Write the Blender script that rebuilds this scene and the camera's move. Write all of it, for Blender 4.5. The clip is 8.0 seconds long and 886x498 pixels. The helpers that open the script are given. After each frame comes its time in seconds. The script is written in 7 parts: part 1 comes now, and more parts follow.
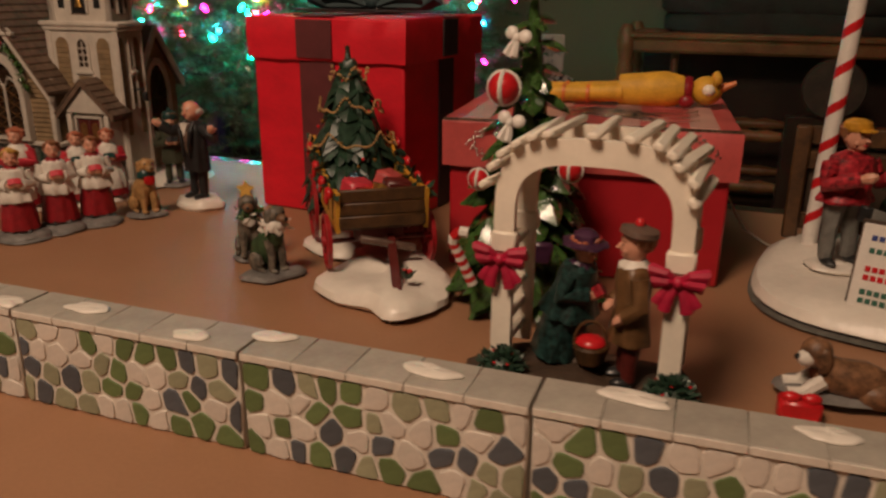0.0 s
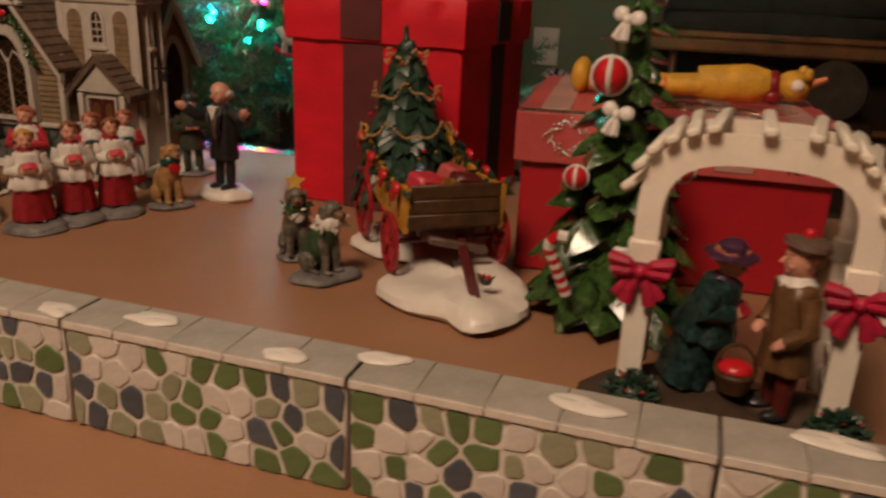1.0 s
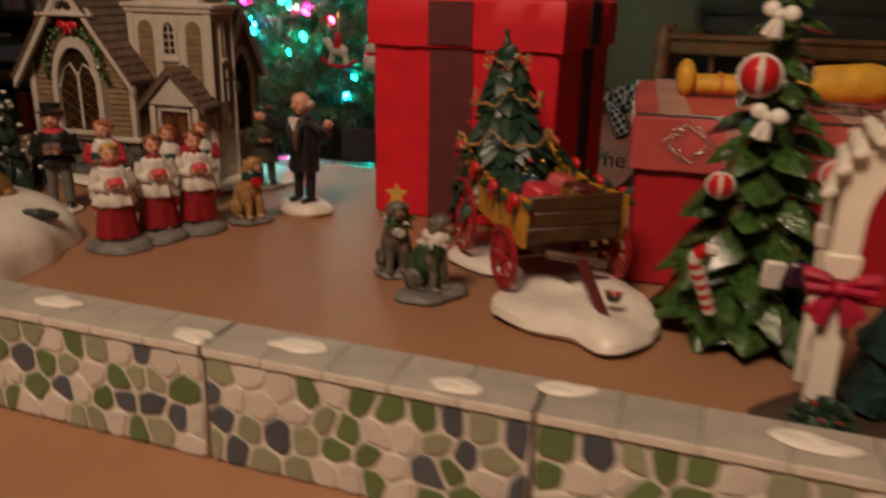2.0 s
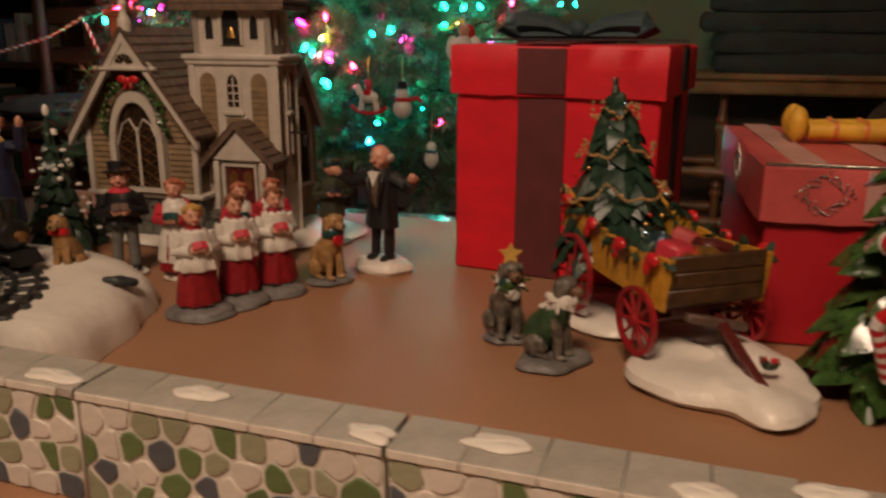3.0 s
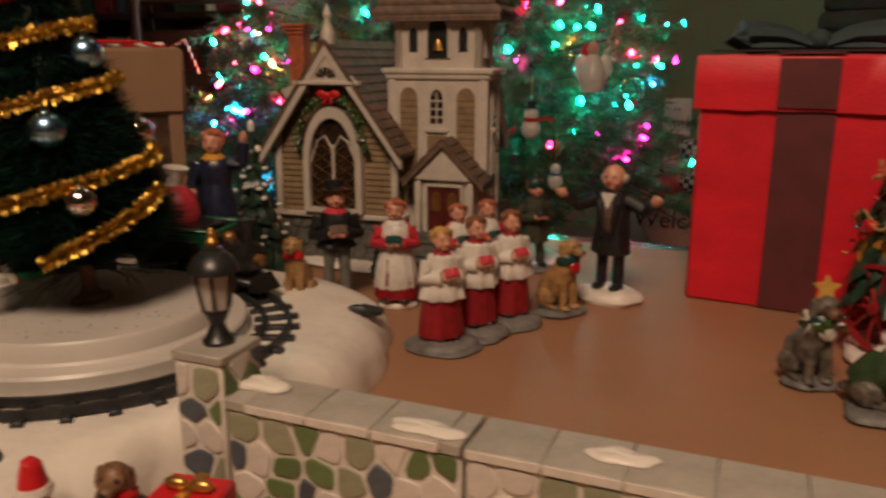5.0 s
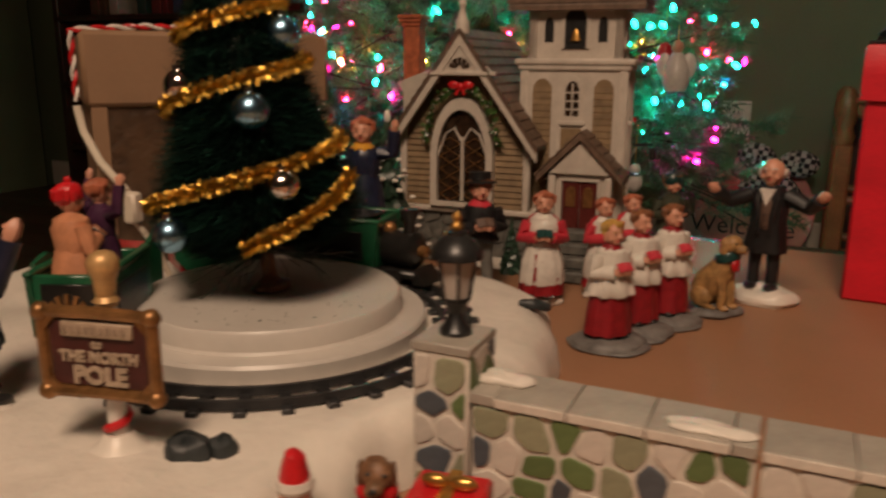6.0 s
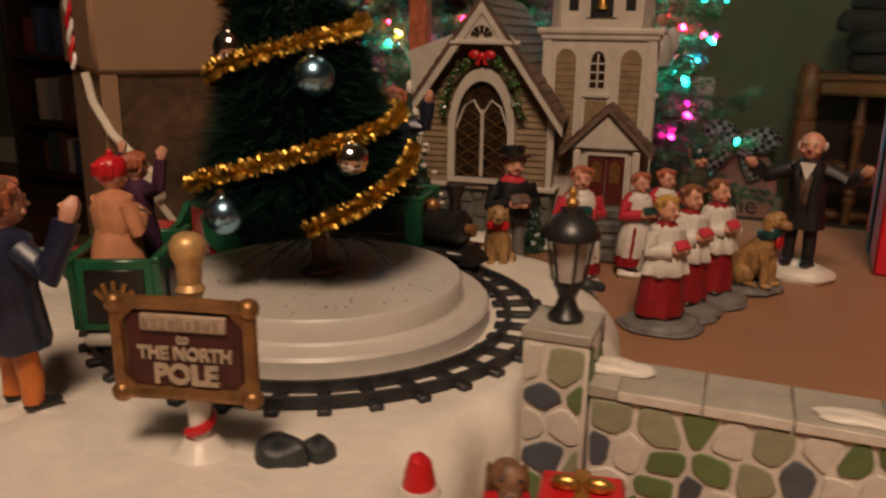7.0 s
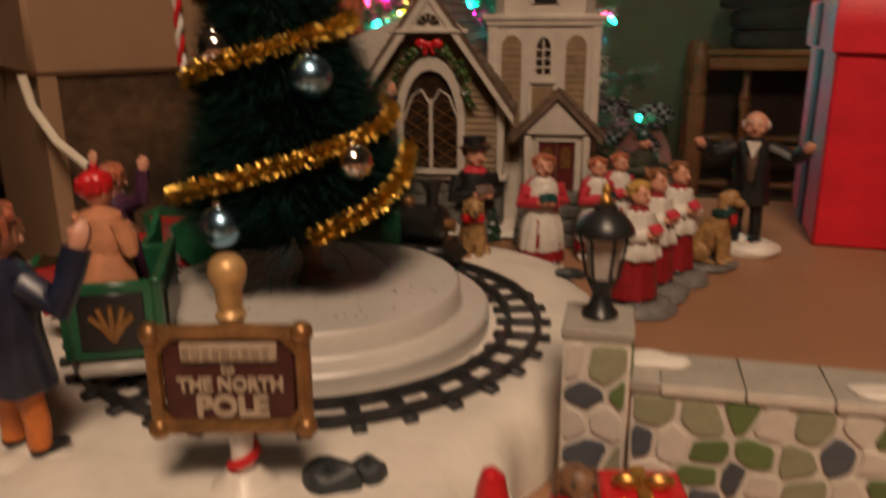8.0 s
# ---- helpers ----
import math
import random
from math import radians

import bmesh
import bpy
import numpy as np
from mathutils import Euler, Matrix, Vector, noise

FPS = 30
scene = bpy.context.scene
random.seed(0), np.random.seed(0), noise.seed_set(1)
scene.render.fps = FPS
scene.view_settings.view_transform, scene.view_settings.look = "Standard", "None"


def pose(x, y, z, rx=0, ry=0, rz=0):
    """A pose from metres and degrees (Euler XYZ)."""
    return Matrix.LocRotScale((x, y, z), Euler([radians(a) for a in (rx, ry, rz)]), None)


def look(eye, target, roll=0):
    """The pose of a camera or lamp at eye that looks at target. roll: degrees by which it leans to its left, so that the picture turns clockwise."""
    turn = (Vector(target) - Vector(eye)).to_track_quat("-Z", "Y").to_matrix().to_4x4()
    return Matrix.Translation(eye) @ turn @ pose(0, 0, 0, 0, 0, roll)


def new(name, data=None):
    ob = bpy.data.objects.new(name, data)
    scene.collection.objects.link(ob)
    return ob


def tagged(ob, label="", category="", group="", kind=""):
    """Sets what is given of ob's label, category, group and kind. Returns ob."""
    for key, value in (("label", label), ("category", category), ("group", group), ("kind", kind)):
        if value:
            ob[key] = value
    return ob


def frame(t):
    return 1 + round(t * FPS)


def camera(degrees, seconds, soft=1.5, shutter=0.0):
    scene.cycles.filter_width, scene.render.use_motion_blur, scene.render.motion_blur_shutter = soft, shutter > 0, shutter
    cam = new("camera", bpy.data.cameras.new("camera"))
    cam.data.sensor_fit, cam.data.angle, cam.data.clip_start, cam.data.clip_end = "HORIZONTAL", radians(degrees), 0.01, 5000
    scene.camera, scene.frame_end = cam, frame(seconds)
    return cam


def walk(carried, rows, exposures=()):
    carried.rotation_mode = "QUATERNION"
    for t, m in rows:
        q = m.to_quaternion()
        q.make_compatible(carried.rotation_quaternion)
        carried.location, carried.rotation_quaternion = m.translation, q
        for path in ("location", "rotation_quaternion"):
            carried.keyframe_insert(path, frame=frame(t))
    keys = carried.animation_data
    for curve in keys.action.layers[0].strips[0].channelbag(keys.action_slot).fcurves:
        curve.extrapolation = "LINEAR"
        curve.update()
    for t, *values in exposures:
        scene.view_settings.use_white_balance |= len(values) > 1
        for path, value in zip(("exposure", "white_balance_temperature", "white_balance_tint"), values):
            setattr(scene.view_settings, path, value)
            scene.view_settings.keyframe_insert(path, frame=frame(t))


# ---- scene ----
cam = camera(59.3, 8.0, soft=2.5, shutter=0.8)
PATH = [
    (0, (0.096, 0.094, 0.17), (-0.554, 1.875, -0.467), 0.5),
    (0.5, (0.06, 0.103, 0.167), (-0.51, 1.904, -0.487), 1.6),
    (1, (0.029, 0.116, 0.16), (-0.55, 1.915, -0.493), 2.4),
    (1.5, (0.012, 0.116, 0.155), (-0.603, 1.902, -0.504), 2.0),
    (2, (-0.025, 0.122, 0.153), (-0.653, 1.913, -0.476), 1.3),
    (2.2, (-0.043, 0.126, 0.157), (-0.666, 1.928, -0.448), 1.0),
    (3.5, (-0.121, 0.13, 0.154), (-0.753, 1.957, -0.358), 0.0),
    (4, (-0.155, 0.13, 0.15), (-0.806, 1.955, -0.347), 0.0),
    (4.2, (-0.172, 0.129, 0.146), (-0.829, 1.956, -0.333), -0.0),
    (5.3, (-0.23, 0.128, 0.147), (-1.009, 1.91, -0.323), 0.1),
    (5.5, (-0.244, 0.122, 0.144), (-1.037, 1.9, -0.314), 0.1),
    (6, (-0.282, 0.113, 0.138), (-1.1, 1.877, -0.33), 0.4),
    (6.5, (-0.307, 0.118, 0.132), (-1.096, 1.887, -0.365), 0.7),
    (6.7, (-0.317, 0.118, 0.133), (-1.078, 1.895, -0.379), 0.6),
    (7, (-0.332, 0.115, 0.133), (-1.03, 1.914, -0.391), 0.9),
    (7.5, (-0.365, 0.121, 0.151), (-0.935, 1.963, -0.38), 0.1),
    (8, (-0.37, 0.111, 0.137), (-0.816, 1.978, -0.428), -0.2),
]
walk(cam, [(t, look(eye, target, roll)) for t, eye, target, roll in PATH])

# ---- light ----
world = bpy.data.worlds.new("world")
scene.world = world
world.use_nodes = True
world.node_tree.nodes["Background"].inputs[0].default_value = (1.0, 0.72, 0.48, 1)
world.node_tree.nodes["Background"].inputs[1].default_value = 0.004


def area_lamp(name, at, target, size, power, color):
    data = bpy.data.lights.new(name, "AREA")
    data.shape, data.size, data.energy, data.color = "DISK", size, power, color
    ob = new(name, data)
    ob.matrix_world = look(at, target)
    return tagged(ob, "warm area lamp added out of view", "lamp", kind="structure")


# Unseen main lamp, hung low to stand in for the warm room light.
area_lamp("unseen_lamp", (-0.2, -0.3, 1.0), (-0.19, 0.4, 0.0), 0.34, 11.3, (1.0, 0.71, 0.5))
# Second unseen lamp, added to brighten the green wall.
area_lamp("unseen_lamp", (-0.3, 1.55, 1.9), (-0.3, 2.75, 0.2), 0.4, 2.6, (1.0, 0.76, 0.54))


# ---- materials ----
def mat(name, col, rough=0.5, metal=0.0, var=0.18, scale=60.0, bump=0.15, fine=400.0, coat=0.0, per_object=0.0, glow=0.0, stretch=None, dirt=None):
    m = bpy.data.materials.new(name)
    m.use_nodes = True
    nt = m.node_tree
    n, l = nt.nodes, nt.links
    bs = n["Principled BSDF"]
    tc = n.new("ShaderNodeTexCoord")
    mp = n.new("ShaderNodeMapping")
    l.new(tc.outputs["Object"], mp.inputs["Vector"])
    if stretch:
        mp.inputs["Scale"].default_value = stretch
    big = n.new("ShaderNodeTexNoise")
    big.inputs["Scale"].default_value, big.inputs["Detail"].default_value = scale, 4
    small = n.new("ShaderNodeTexNoise")
    small.inputs["Scale"].default_value, small.inputs["Detail"].default_value = fine, 3
    l.new(mp.outputs[0], big.inputs["Vector"])
    l.new(mp.outputs[0], small.inputs["Vector"])
    add = n.new("ShaderNodeMath")
    add.operation = "MULTIPLY_ADD"
    l.new(small.outputs[0], add.inputs[0])
    add.inputs[1].default_value = 0.35
    l.new(big.outputs[0], add.inputs[2])
    ramp = n.new("ShaderNodeValToRGB")
    c = Vector(col)
    ramp.color_ramp.elements[0].position, ramp.color_ramp.elements[1].position = 0.42, 0.92
    lo = c * (1 - var * 1.6) if dirt is None else c.lerp(Vector(dirt), 0.7)
    ramp.color_ramp.elements[0].color = (*lo, 1)
    ramp.color_ramp.elements[1].color = (*[min(1, v) for v in c * (1 + var)], 1)
    l.new(add.outputs[0], ramp.inputs[0])
    out = ramp.outputs[0]
    if per_object:
        info = n.new("ShaderNodeObjectInfo")
        rng = n.new("ShaderNodeMapRange")
        rng.inputs[3].default_value, rng.inputs[4].default_value = 1 - per_object, 1 + per_object
        l.new(info.outputs["Random"], rng.inputs[0])
        mul = n.new("ShaderNodeVectorMath")
        mul.operation = "SCALE"
        l.new(out, mul.inputs[0])
        l.new(rng.outputs[0], mul.inputs["Scale"])
        out = mul.outputs[0]
    l.new(out, bs.inputs["Base Color"])
    bs.inputs["Roughness"].default_value, bs.inputs["Metallic"].default_value = rough, metal
    bs.inputs["Coat Weight"].default_value = coat
    bs.inputs["Coat Roughness"].default_value = 0.15
    if glow:
        bs.inputs["Emission Color"].default_value = (*col, 1)
        bs.inputs["Emission Strength"].default_value = glow
    if bump:
        bp = n.new("ShaderNodeBump")
        bp.inputs["Strength"].default_value, bp.inputs["Distance"].default_value = bump, 0.3 / fine
        l.new(small.outputs[0], bp.inputs["Height"])
        l.new(bp.outputs[0], bs.inputs["Normal"])
    return m


def glass(name, col=(1, 1, 1), rough=0.05):
    m = bpy.data.materials.new(name)
    m.use_nodes = True
    bs = m.node_tree.nodes["Principled BSDF"]
    bs.inputs["Base Color"].default_value = (*col, 1)
    bs.inputs["Roughness"].default_value, bs.inputs["Transmission Weight"].default_value = rough, 1.0
    bs.inputs["IOR"].default_value = 1.45
    return m


KRAFT = mat("kraft_paper", (0.34, 0.175, 0.095), 0.5, var=0.1, scale=9, fine=500, bump=0.05)
GREENWALL = mat("green_wall_paint", (0.16, 0.19, 0.105), 0.7, var=0.08, scale=3, fine=120, bump=0.08)
CREAM = mat("cream_plaster", (0.42, 0.34, 0.25), 0.7, var=0.08, scale=3, fine=90, bump=0.06)
WOODFLOOR = mat("floor_wood", (0.1, 0.052, 0.028), 0.35, var=0.3, scale=9, fine=80, bump=0.1, per_object=0.25, stretch=(0.15, 1, 1))
WHITETRIM = mat("white_trim_paint", (0.75, 0.68, 0.58), 0.45, var=0.05, scale=8, fine=100, bump=0.03)
DARKTABLE = mat("dark_table_wood", (0.035, 0.02, 0.013), 0.16, var=0.3, scale=10, fine=120, bump=0.03, stretch=(0.15, 1, 1))
CHAIRWOOD = mat("turned_oak", (0.28, 0.12, 0.045), 0.34, var=0.3, scale=14, fine=140, bump=0.06)
SHELFWOOD = mat("shelf_wood", (0.045, 0.02, 0.011), 0.4, var=0.3, scale=10, fine=120, bump=0.06)
SNOW = mat("painted_snow", (0.76, 0.7, 0.62), 0.36, var=0.07, scale=45, fine=220, bump=0.35)
DISC = mat("white_plastic", (0.55, 0.51, 0.46), 0.38, var=0.05, scale=40, fine=300, bump=0.05)
MORTAR = mat("wall_mortar", (0.67, 0.61, 0.53), 0.7, var=0.12, scale=70, fine=600, bump=0.3)
STONE_CREAM = mat("stone_cream", (0.64, 0.58, 0.51), 0.55, var=0.1, scale=90, fine=700, bump=0.25, per_object=0.08)
STONE_GREEN = mat("stone_green", (0.125, 0.18, 0.068), 0.5, var=0.16, scale=90, fine=700, bump=0.2, per_object=0.18)
STONE_SAGE = mat("stone_sage", (0.3, 0.305, 0.2), 0.5, var=0.14, scale=90, fine=700, bump=0.2, per_object=0.12)
STONE_SLATE = mat("stone_slate", (0.085, 0.098, 0.115), 0.45, var=0.18, scale=90, fine=700, bump=0.2, per_object=0.15)
CAPSTONE = mat("cap_grey", (0.37, 0.335, 0.285), 0.55, var=0.12, scale=60, fine=500, bump=0.25, per_object=0.07)
REDPAPER = mat("red_textured_paper", (0.66, 0.009, 0.024), 0.5, var=0.12, scale=30, fine=330, bump=0.16, stretch=(1, 1, 2))
MAROON = mat("maroon_ribbon", (0.11, 0.02, 0.022), 0.6, var=0.15, scale=60, fine=700, bump=0.3)
BLACKRIB = mat("black_ribbon", (0.025, 0.014, 0.016), 0.6, var=0.15, scale=60, fine=700, bump=0.3)
REDBOX = mat("deep_red_card", (0.42, 0.012, 0.02), 0.45, var=0.1, scale=20, fine=300, bump=0.05)
PINKLID = mat("printed_lid_card", (0.55, 0.09, 0.085), 0.4, var=0.16, scale=26, fine=300, bump=0.05)
PINKBAND = mat("pale_print_band", (0.52, 0.28, 0.24), 0.4, var=0.15, scale=30, fine=300, bump=0.05)
SILVER = mat("silver_glitter", (0.6, 0.56, 0.5), 0.25, 1.0, var=0.5, scale=900, fine=2500, bump=1.0)
IVORY = mat("ivory_resin", (0.85, 0.77, 0.65), 0.4, var=0.06, scale=60, fine=400, bump=0.1)
MAGENTA = mat("crimson_bow", (0.42, 0.01, 0.045), 0.5, var=0.2, scale=120, fine=500, bump=0.15)
LEAFGREEN = mat("glossy_green_resin", (0.046, 0.1, 0.024), 0.14, var=0.5, scale=160, fine=420, bump=0.9, coat=0.8)
FIRGREEN = mat("fir_green_resin", (0.022, 0.05, 0.03), 0.35, var=0.4, scale=160, fine=800, bump=0.4)
BRISTLE = mat("dark_bristle", (0.009, 0.034, 0.024), 0.32, var=0.5, scale=120, fine=900, bump=0.0)
NEEDLE = mat("tree_needle", (0.1, 0.17, 0.085), 0.4, var=0.45, scale=9, fine=60, bump=0.0)
TINSEL = mat("gold_tinsel", (0.66, 0.42, 0.08), 0.3, 1.0, var=0.35, scale=300, fine=1500, bump=0.0)
SILVTINSEL = mat("silver_tinsel", (0.6, 0.6, 0.55), 0.2, 1.0, var=0.3, scale=100, fine=600, bump=0.0)
GOLD = mat("gold_paint", (0.62, 0.34, 0.09), 0.3, 0.85, var=0.25, scale=200, fine=700, bump=0.1)
PALEGOLD = mat("pale_gold_paint", (0.62, 0.38, 0.16), 0.42, 0.35, var=0.2, scale=200, fine=700, bump=0.15)
STARGOLD = mat("star_gold_paint", (0.62, 0.36, 0.08), 0.5, 0.0, var=0.15, scale=200, fine=700, bump=0.1)
COATGREEN = mat("dog_coat_green", (0.035, 0.075, 0.03), 0.5, var=0.3, scale=200, fine=700, bump=0.3)
BRONZE = mat("bronze_frame", (0.3, 0.15, 0.055), 0.38, 0.6, var=0.3, scale=200, fine=700, bump=0.2)
BLUEBALL = mat("blue_mirror_ball", (0.32, 0.58, 0.8), 0.26, 1.0, var=0.05, bump=0.0)
SILVERBALL = mat("rose_mirror_ball", (0.9, 0.8, 0.74), 0.12, 1.0, var=0.05, bump=0.0)
BLACKMETAL = mat("black_paint", (0.018, 0.018, 0.018), 0.35, var=0.3, scale=200, fine=700, bump=0.15)
TRACK = mat("track_plastic", (0.022, 0.022, 0.023), 0.45, var=0.3, scale=150, fine=600, bump=0.2)
COAL = mat("coal_paint", (0.03, 0.036, 0.038), 0.5, var=0.3, scale=200, fine=700, bump=0.3)
SIGNRED = mat("sign_brown_red", (0.06, 0.012, 0.01), 0.5, var=0.2, scale=150, fine=600, bump=0.1)
SIGNTAN = mat("sign_tan_lettering", (0.42, 0.32, 0.23), 0.5, var=0.12, scale=300, fine=900, bump=0.1)
WORNTAN = mat("worn_tan_lettering", (0.3, 0.22, 0.16), 0.55, var=0.15, scale=300, fine=900, bump=0.1)
CANDYRED = mat("candy_red", (0.55, 0.015, 0.02), 0.3, var=0.12, scale=150, fine=600, bump=0.05)
CANDYWHITE = mat("candy_white", (0.74, 0.69, 0.63), 0.35, var=0.06, scale=150, fine=600, bump=0.05)
TAUPE = mat("tan_clapboard", (0.225, 0.15, 0.078), 0.6, var=0.2, scale=120, fine=600, bump=0.3, per_object=0.1)
CHURCHWHITE = mat("church_white_trim", (0.54, 0.48, 0.41), 0.55, var=0.1, scale=90, fine=500, bump=0.2)
SHINGLE = mat("brown_shingle", (0.13, 0.082, 0.055), 0.6, var=0.3, scale=150, fine=600, bump=0.3, per_object=0.15)
WINDOWDARK = mat("dark_leaded_glass", (0.035, 0.02, 0.012), 0.15, var=0.5, scale=120, fine=600, bump=0.1)
DOORRED = mat("dark_red_door", (0.1, 0.015, 0.012), 0.4, var=0.2, scale=150, fine=600, bump=0.15)
BRICKOR = mat("orange_brick", (0.42, 0.11, 0.045), 0.6, var=0.25, scale=200, fine=700, bump=0.3)
BASEGREY = mat("grey_resin_base", (0.16, 0.15, 0.14), 0.55, var=0.3, scale=120, fine=500, bump=0.4)
GREYSTONE = mat("foundation_stone", (0.12, 0.115, 0.1), 0.6, var=0.35, scale=160, fine=600, bump=0.4)
SKIN = mat("skin_paint", (0.62, 0.3, 0.2), 0.45, var=0.08, scale=150, fine=500, bump=0.05)
HAIRBLOND = mat("blond_paint", (0.52, 0.3, 0.07), 0.5, var=0.25, scale=250, fine=900, bump=0.3)
HAIRBROWN = mat("brown_hair_paint", (0.22, 0.085, 0.035), 0.5, var=0.25, scale=250, fine=900, bump=0.3)
HAIRAUBURN = mat("auburn_paint", (0.4, 0.12, 0.06), 0.5, var=0.25, scale=250, fine=900, bump=0.3)
WHITEROBE = mat("white_robe_paint", (0.7, 0.65, 0.58), 0.45, var=0.1, scale=200, fine=700, bump=0.15)
REDROBE = mat("red_robe_paint", (0.26, 0.01, 0.016), 0.4, var=0.2, scale=200, fine=700, bump=0.15)
REDCAPE = mat("red_cape_paint", (0.55, 0.04, 0.06), 0.4, var=0.15, scale=200, fine=700, bump=0.15)
BLACKCOAT = mat("black_coat_paint", (0.012, 0.012, 0.013), 0.5, var=0.3, scale=200, fine=700, bump=0.1)
VESTBROWN = mat("vest_brown", (0.13, 0.08, 0.06), 0.5, var=0.2, scale=200, fine=700, bump=0.1)
NAVY = mat("navy_coat", (0.014, 0.018, 0.042), 0.35, var=0.3, scale=200, fine=700, bump=0.1)
ORANGE = mat("orange_trousers", (0.62, 0.17, 0.03), 0.45, var=0.2, scale=200, fine=700, bump=0.1)
PEACH = mat("peach_coat", (0.58, 0.25, 0.13), 0.45, var=0.12, scale=200, fine=700, bump=0.1)
PURPLE = mat("purple_coat", (0.06, 0.02, 0.05), 0.35, var=0.2, scale=200, fine=700, bump=0.1)
BROWNCOAT = mat("brown_coat", (0.14, 0.07, 0.028), 0.4, var=0.25, scale=200, fine=700, bump=0.1)
TEALCOAT = mat("teal_coat", (0.01, 0.05, 0.045), 0.35, var=0.35, scale=260, fine=700, bump=0.1)
DARKTARTAN = mat("dark_teal_tartan", (0.014, 0.04, 0.036), 0.4, var=0.7, scale=420, fine=900, bump=0.2)
OLIVE = mat("dark_olive_coat", (0.05, 0.055, 0.035), 0.4, var=0.25, scale=200, fine=700, bump=0.1)
GREYCLOTH = mat("grey_trousers", (0.17, 0.165, 0.15), 0.45, var=0.2, scale=200, fine=700, bump=0.1)
PLAID = mat("red_plaid", (0.36, 0.02, 0.03), 0.45, var=0.75, scale=330, fine=900, bump=0.1)
FUR = mat("golden_fur", (0.36, 0.2, 0.075), 0.5, var=0.35, scale=260, fine=900, bump=0.4)
FURGREY = mat("grey_fur", (0.13, 0.11, 0.085), 0.5, var=0.6, scale=260, fine=900, bump=0.4)
FURBROWN = mat("brown_fur", (0.2, 0.1, 0.05), 0.5, var=0.5, scale=200, fine=900, bump=0.4)
YELLOWWAG = mat("yellow_wagon_paint", (0.6, 0.3, 0.025), 0.4, var=0.18, scale=130, fine=500, bump=0.15, dirt=(0.3, 0.13, 0.02))
WAGBROWN = mat("brown_wagon_board", (0.075, 0.034, 0.011), 0.5, var=0.4, scale=130, fine=500, bump=0.2)
WHEELRED = mat("wheel_red", (0.32, 0.015, 0.02), 0.35, var=0.2, scale=200, fine=600, bump=0.1)
TRAINGREEN = mat("train_green", (0.015, 0.1, 0.045), 0.28, var=0.2, scale=200, fine=600, bump=0.05)
TRAINBLACK = mat("train_black", (0.015, 0.014, 0.013), 0.3, var=0.2, scale=200, fine=600, bump=0.05)
TRAINRED = mat("train_red", (0.4, 0.015, 0.02), 0.3, var=0.2, scale=200, fine=600, bump=0.05)
LIDKRAFT = mat("kraft_lid", (0.27, 0.16, 0.09), 0.6, var=0.07, scale=40, fine=400, bump=0.06)
WINDOWCARD = mat("film_over_brown_filling", (0.075, 0.04, 0.02), 0.5, var=0.6, scale=28, fine=160, bump=0.6, coat=0.6)
PLUSH = mat("yellow_plush", (0.68, 0.36, 0.03), 0.6, var=0.2, scale=90, fine=700, bump=0.5)
DARKCLOTH = mat("dark_folded_cloth", (0.04, 0.034, 0.026), 0.85, var=0.3, scale=20, fine=250, bump=0.4)
TEALCLOTH = mat("dark_teal_ribbon", (0.03, 0.055, 0.06), 0.75, var=0.3, scale=40, fine=300, bump=0.2)
CUSHION = mat("blue_cushion", (0.035, 0.05, 0.06), 0.8, var=0.2, scale=30, fine=300, bump=0.4)
WELCOMEWOOD = mat("pink_round_board", (0.62, 0.3, 0.23), 0.6, var=0.15, scale=14, fine=120, bump=0.1)
BARK = mat("bark", (0.06, 0.035, 0.02), 0.7, var=0.3, scale=30, fine=200, bump=0.4)
WIRE = mat("white_cord", (0.7, 0.62, 0.5), 0.4, var=0.05, bump=0.0)
BLUEINK = mat("blue_print", (0.03, 0.05, 0.2), 0.5, var=0.1, bump=0.0)
GREENINK = mat("green_print", (0.03, 0.12, 0.08), 0.5, var=0.1, bump=0.0)
CLEAR = glass("clear_plastic", (1, 0.97, 0.93), 0.08)
LAMPGLASS = mat("frosted_lamp_glass", (0.5, 0.45, 0.4), 0.3, var=0.06, scale=200, fine=600, bump=0.05)


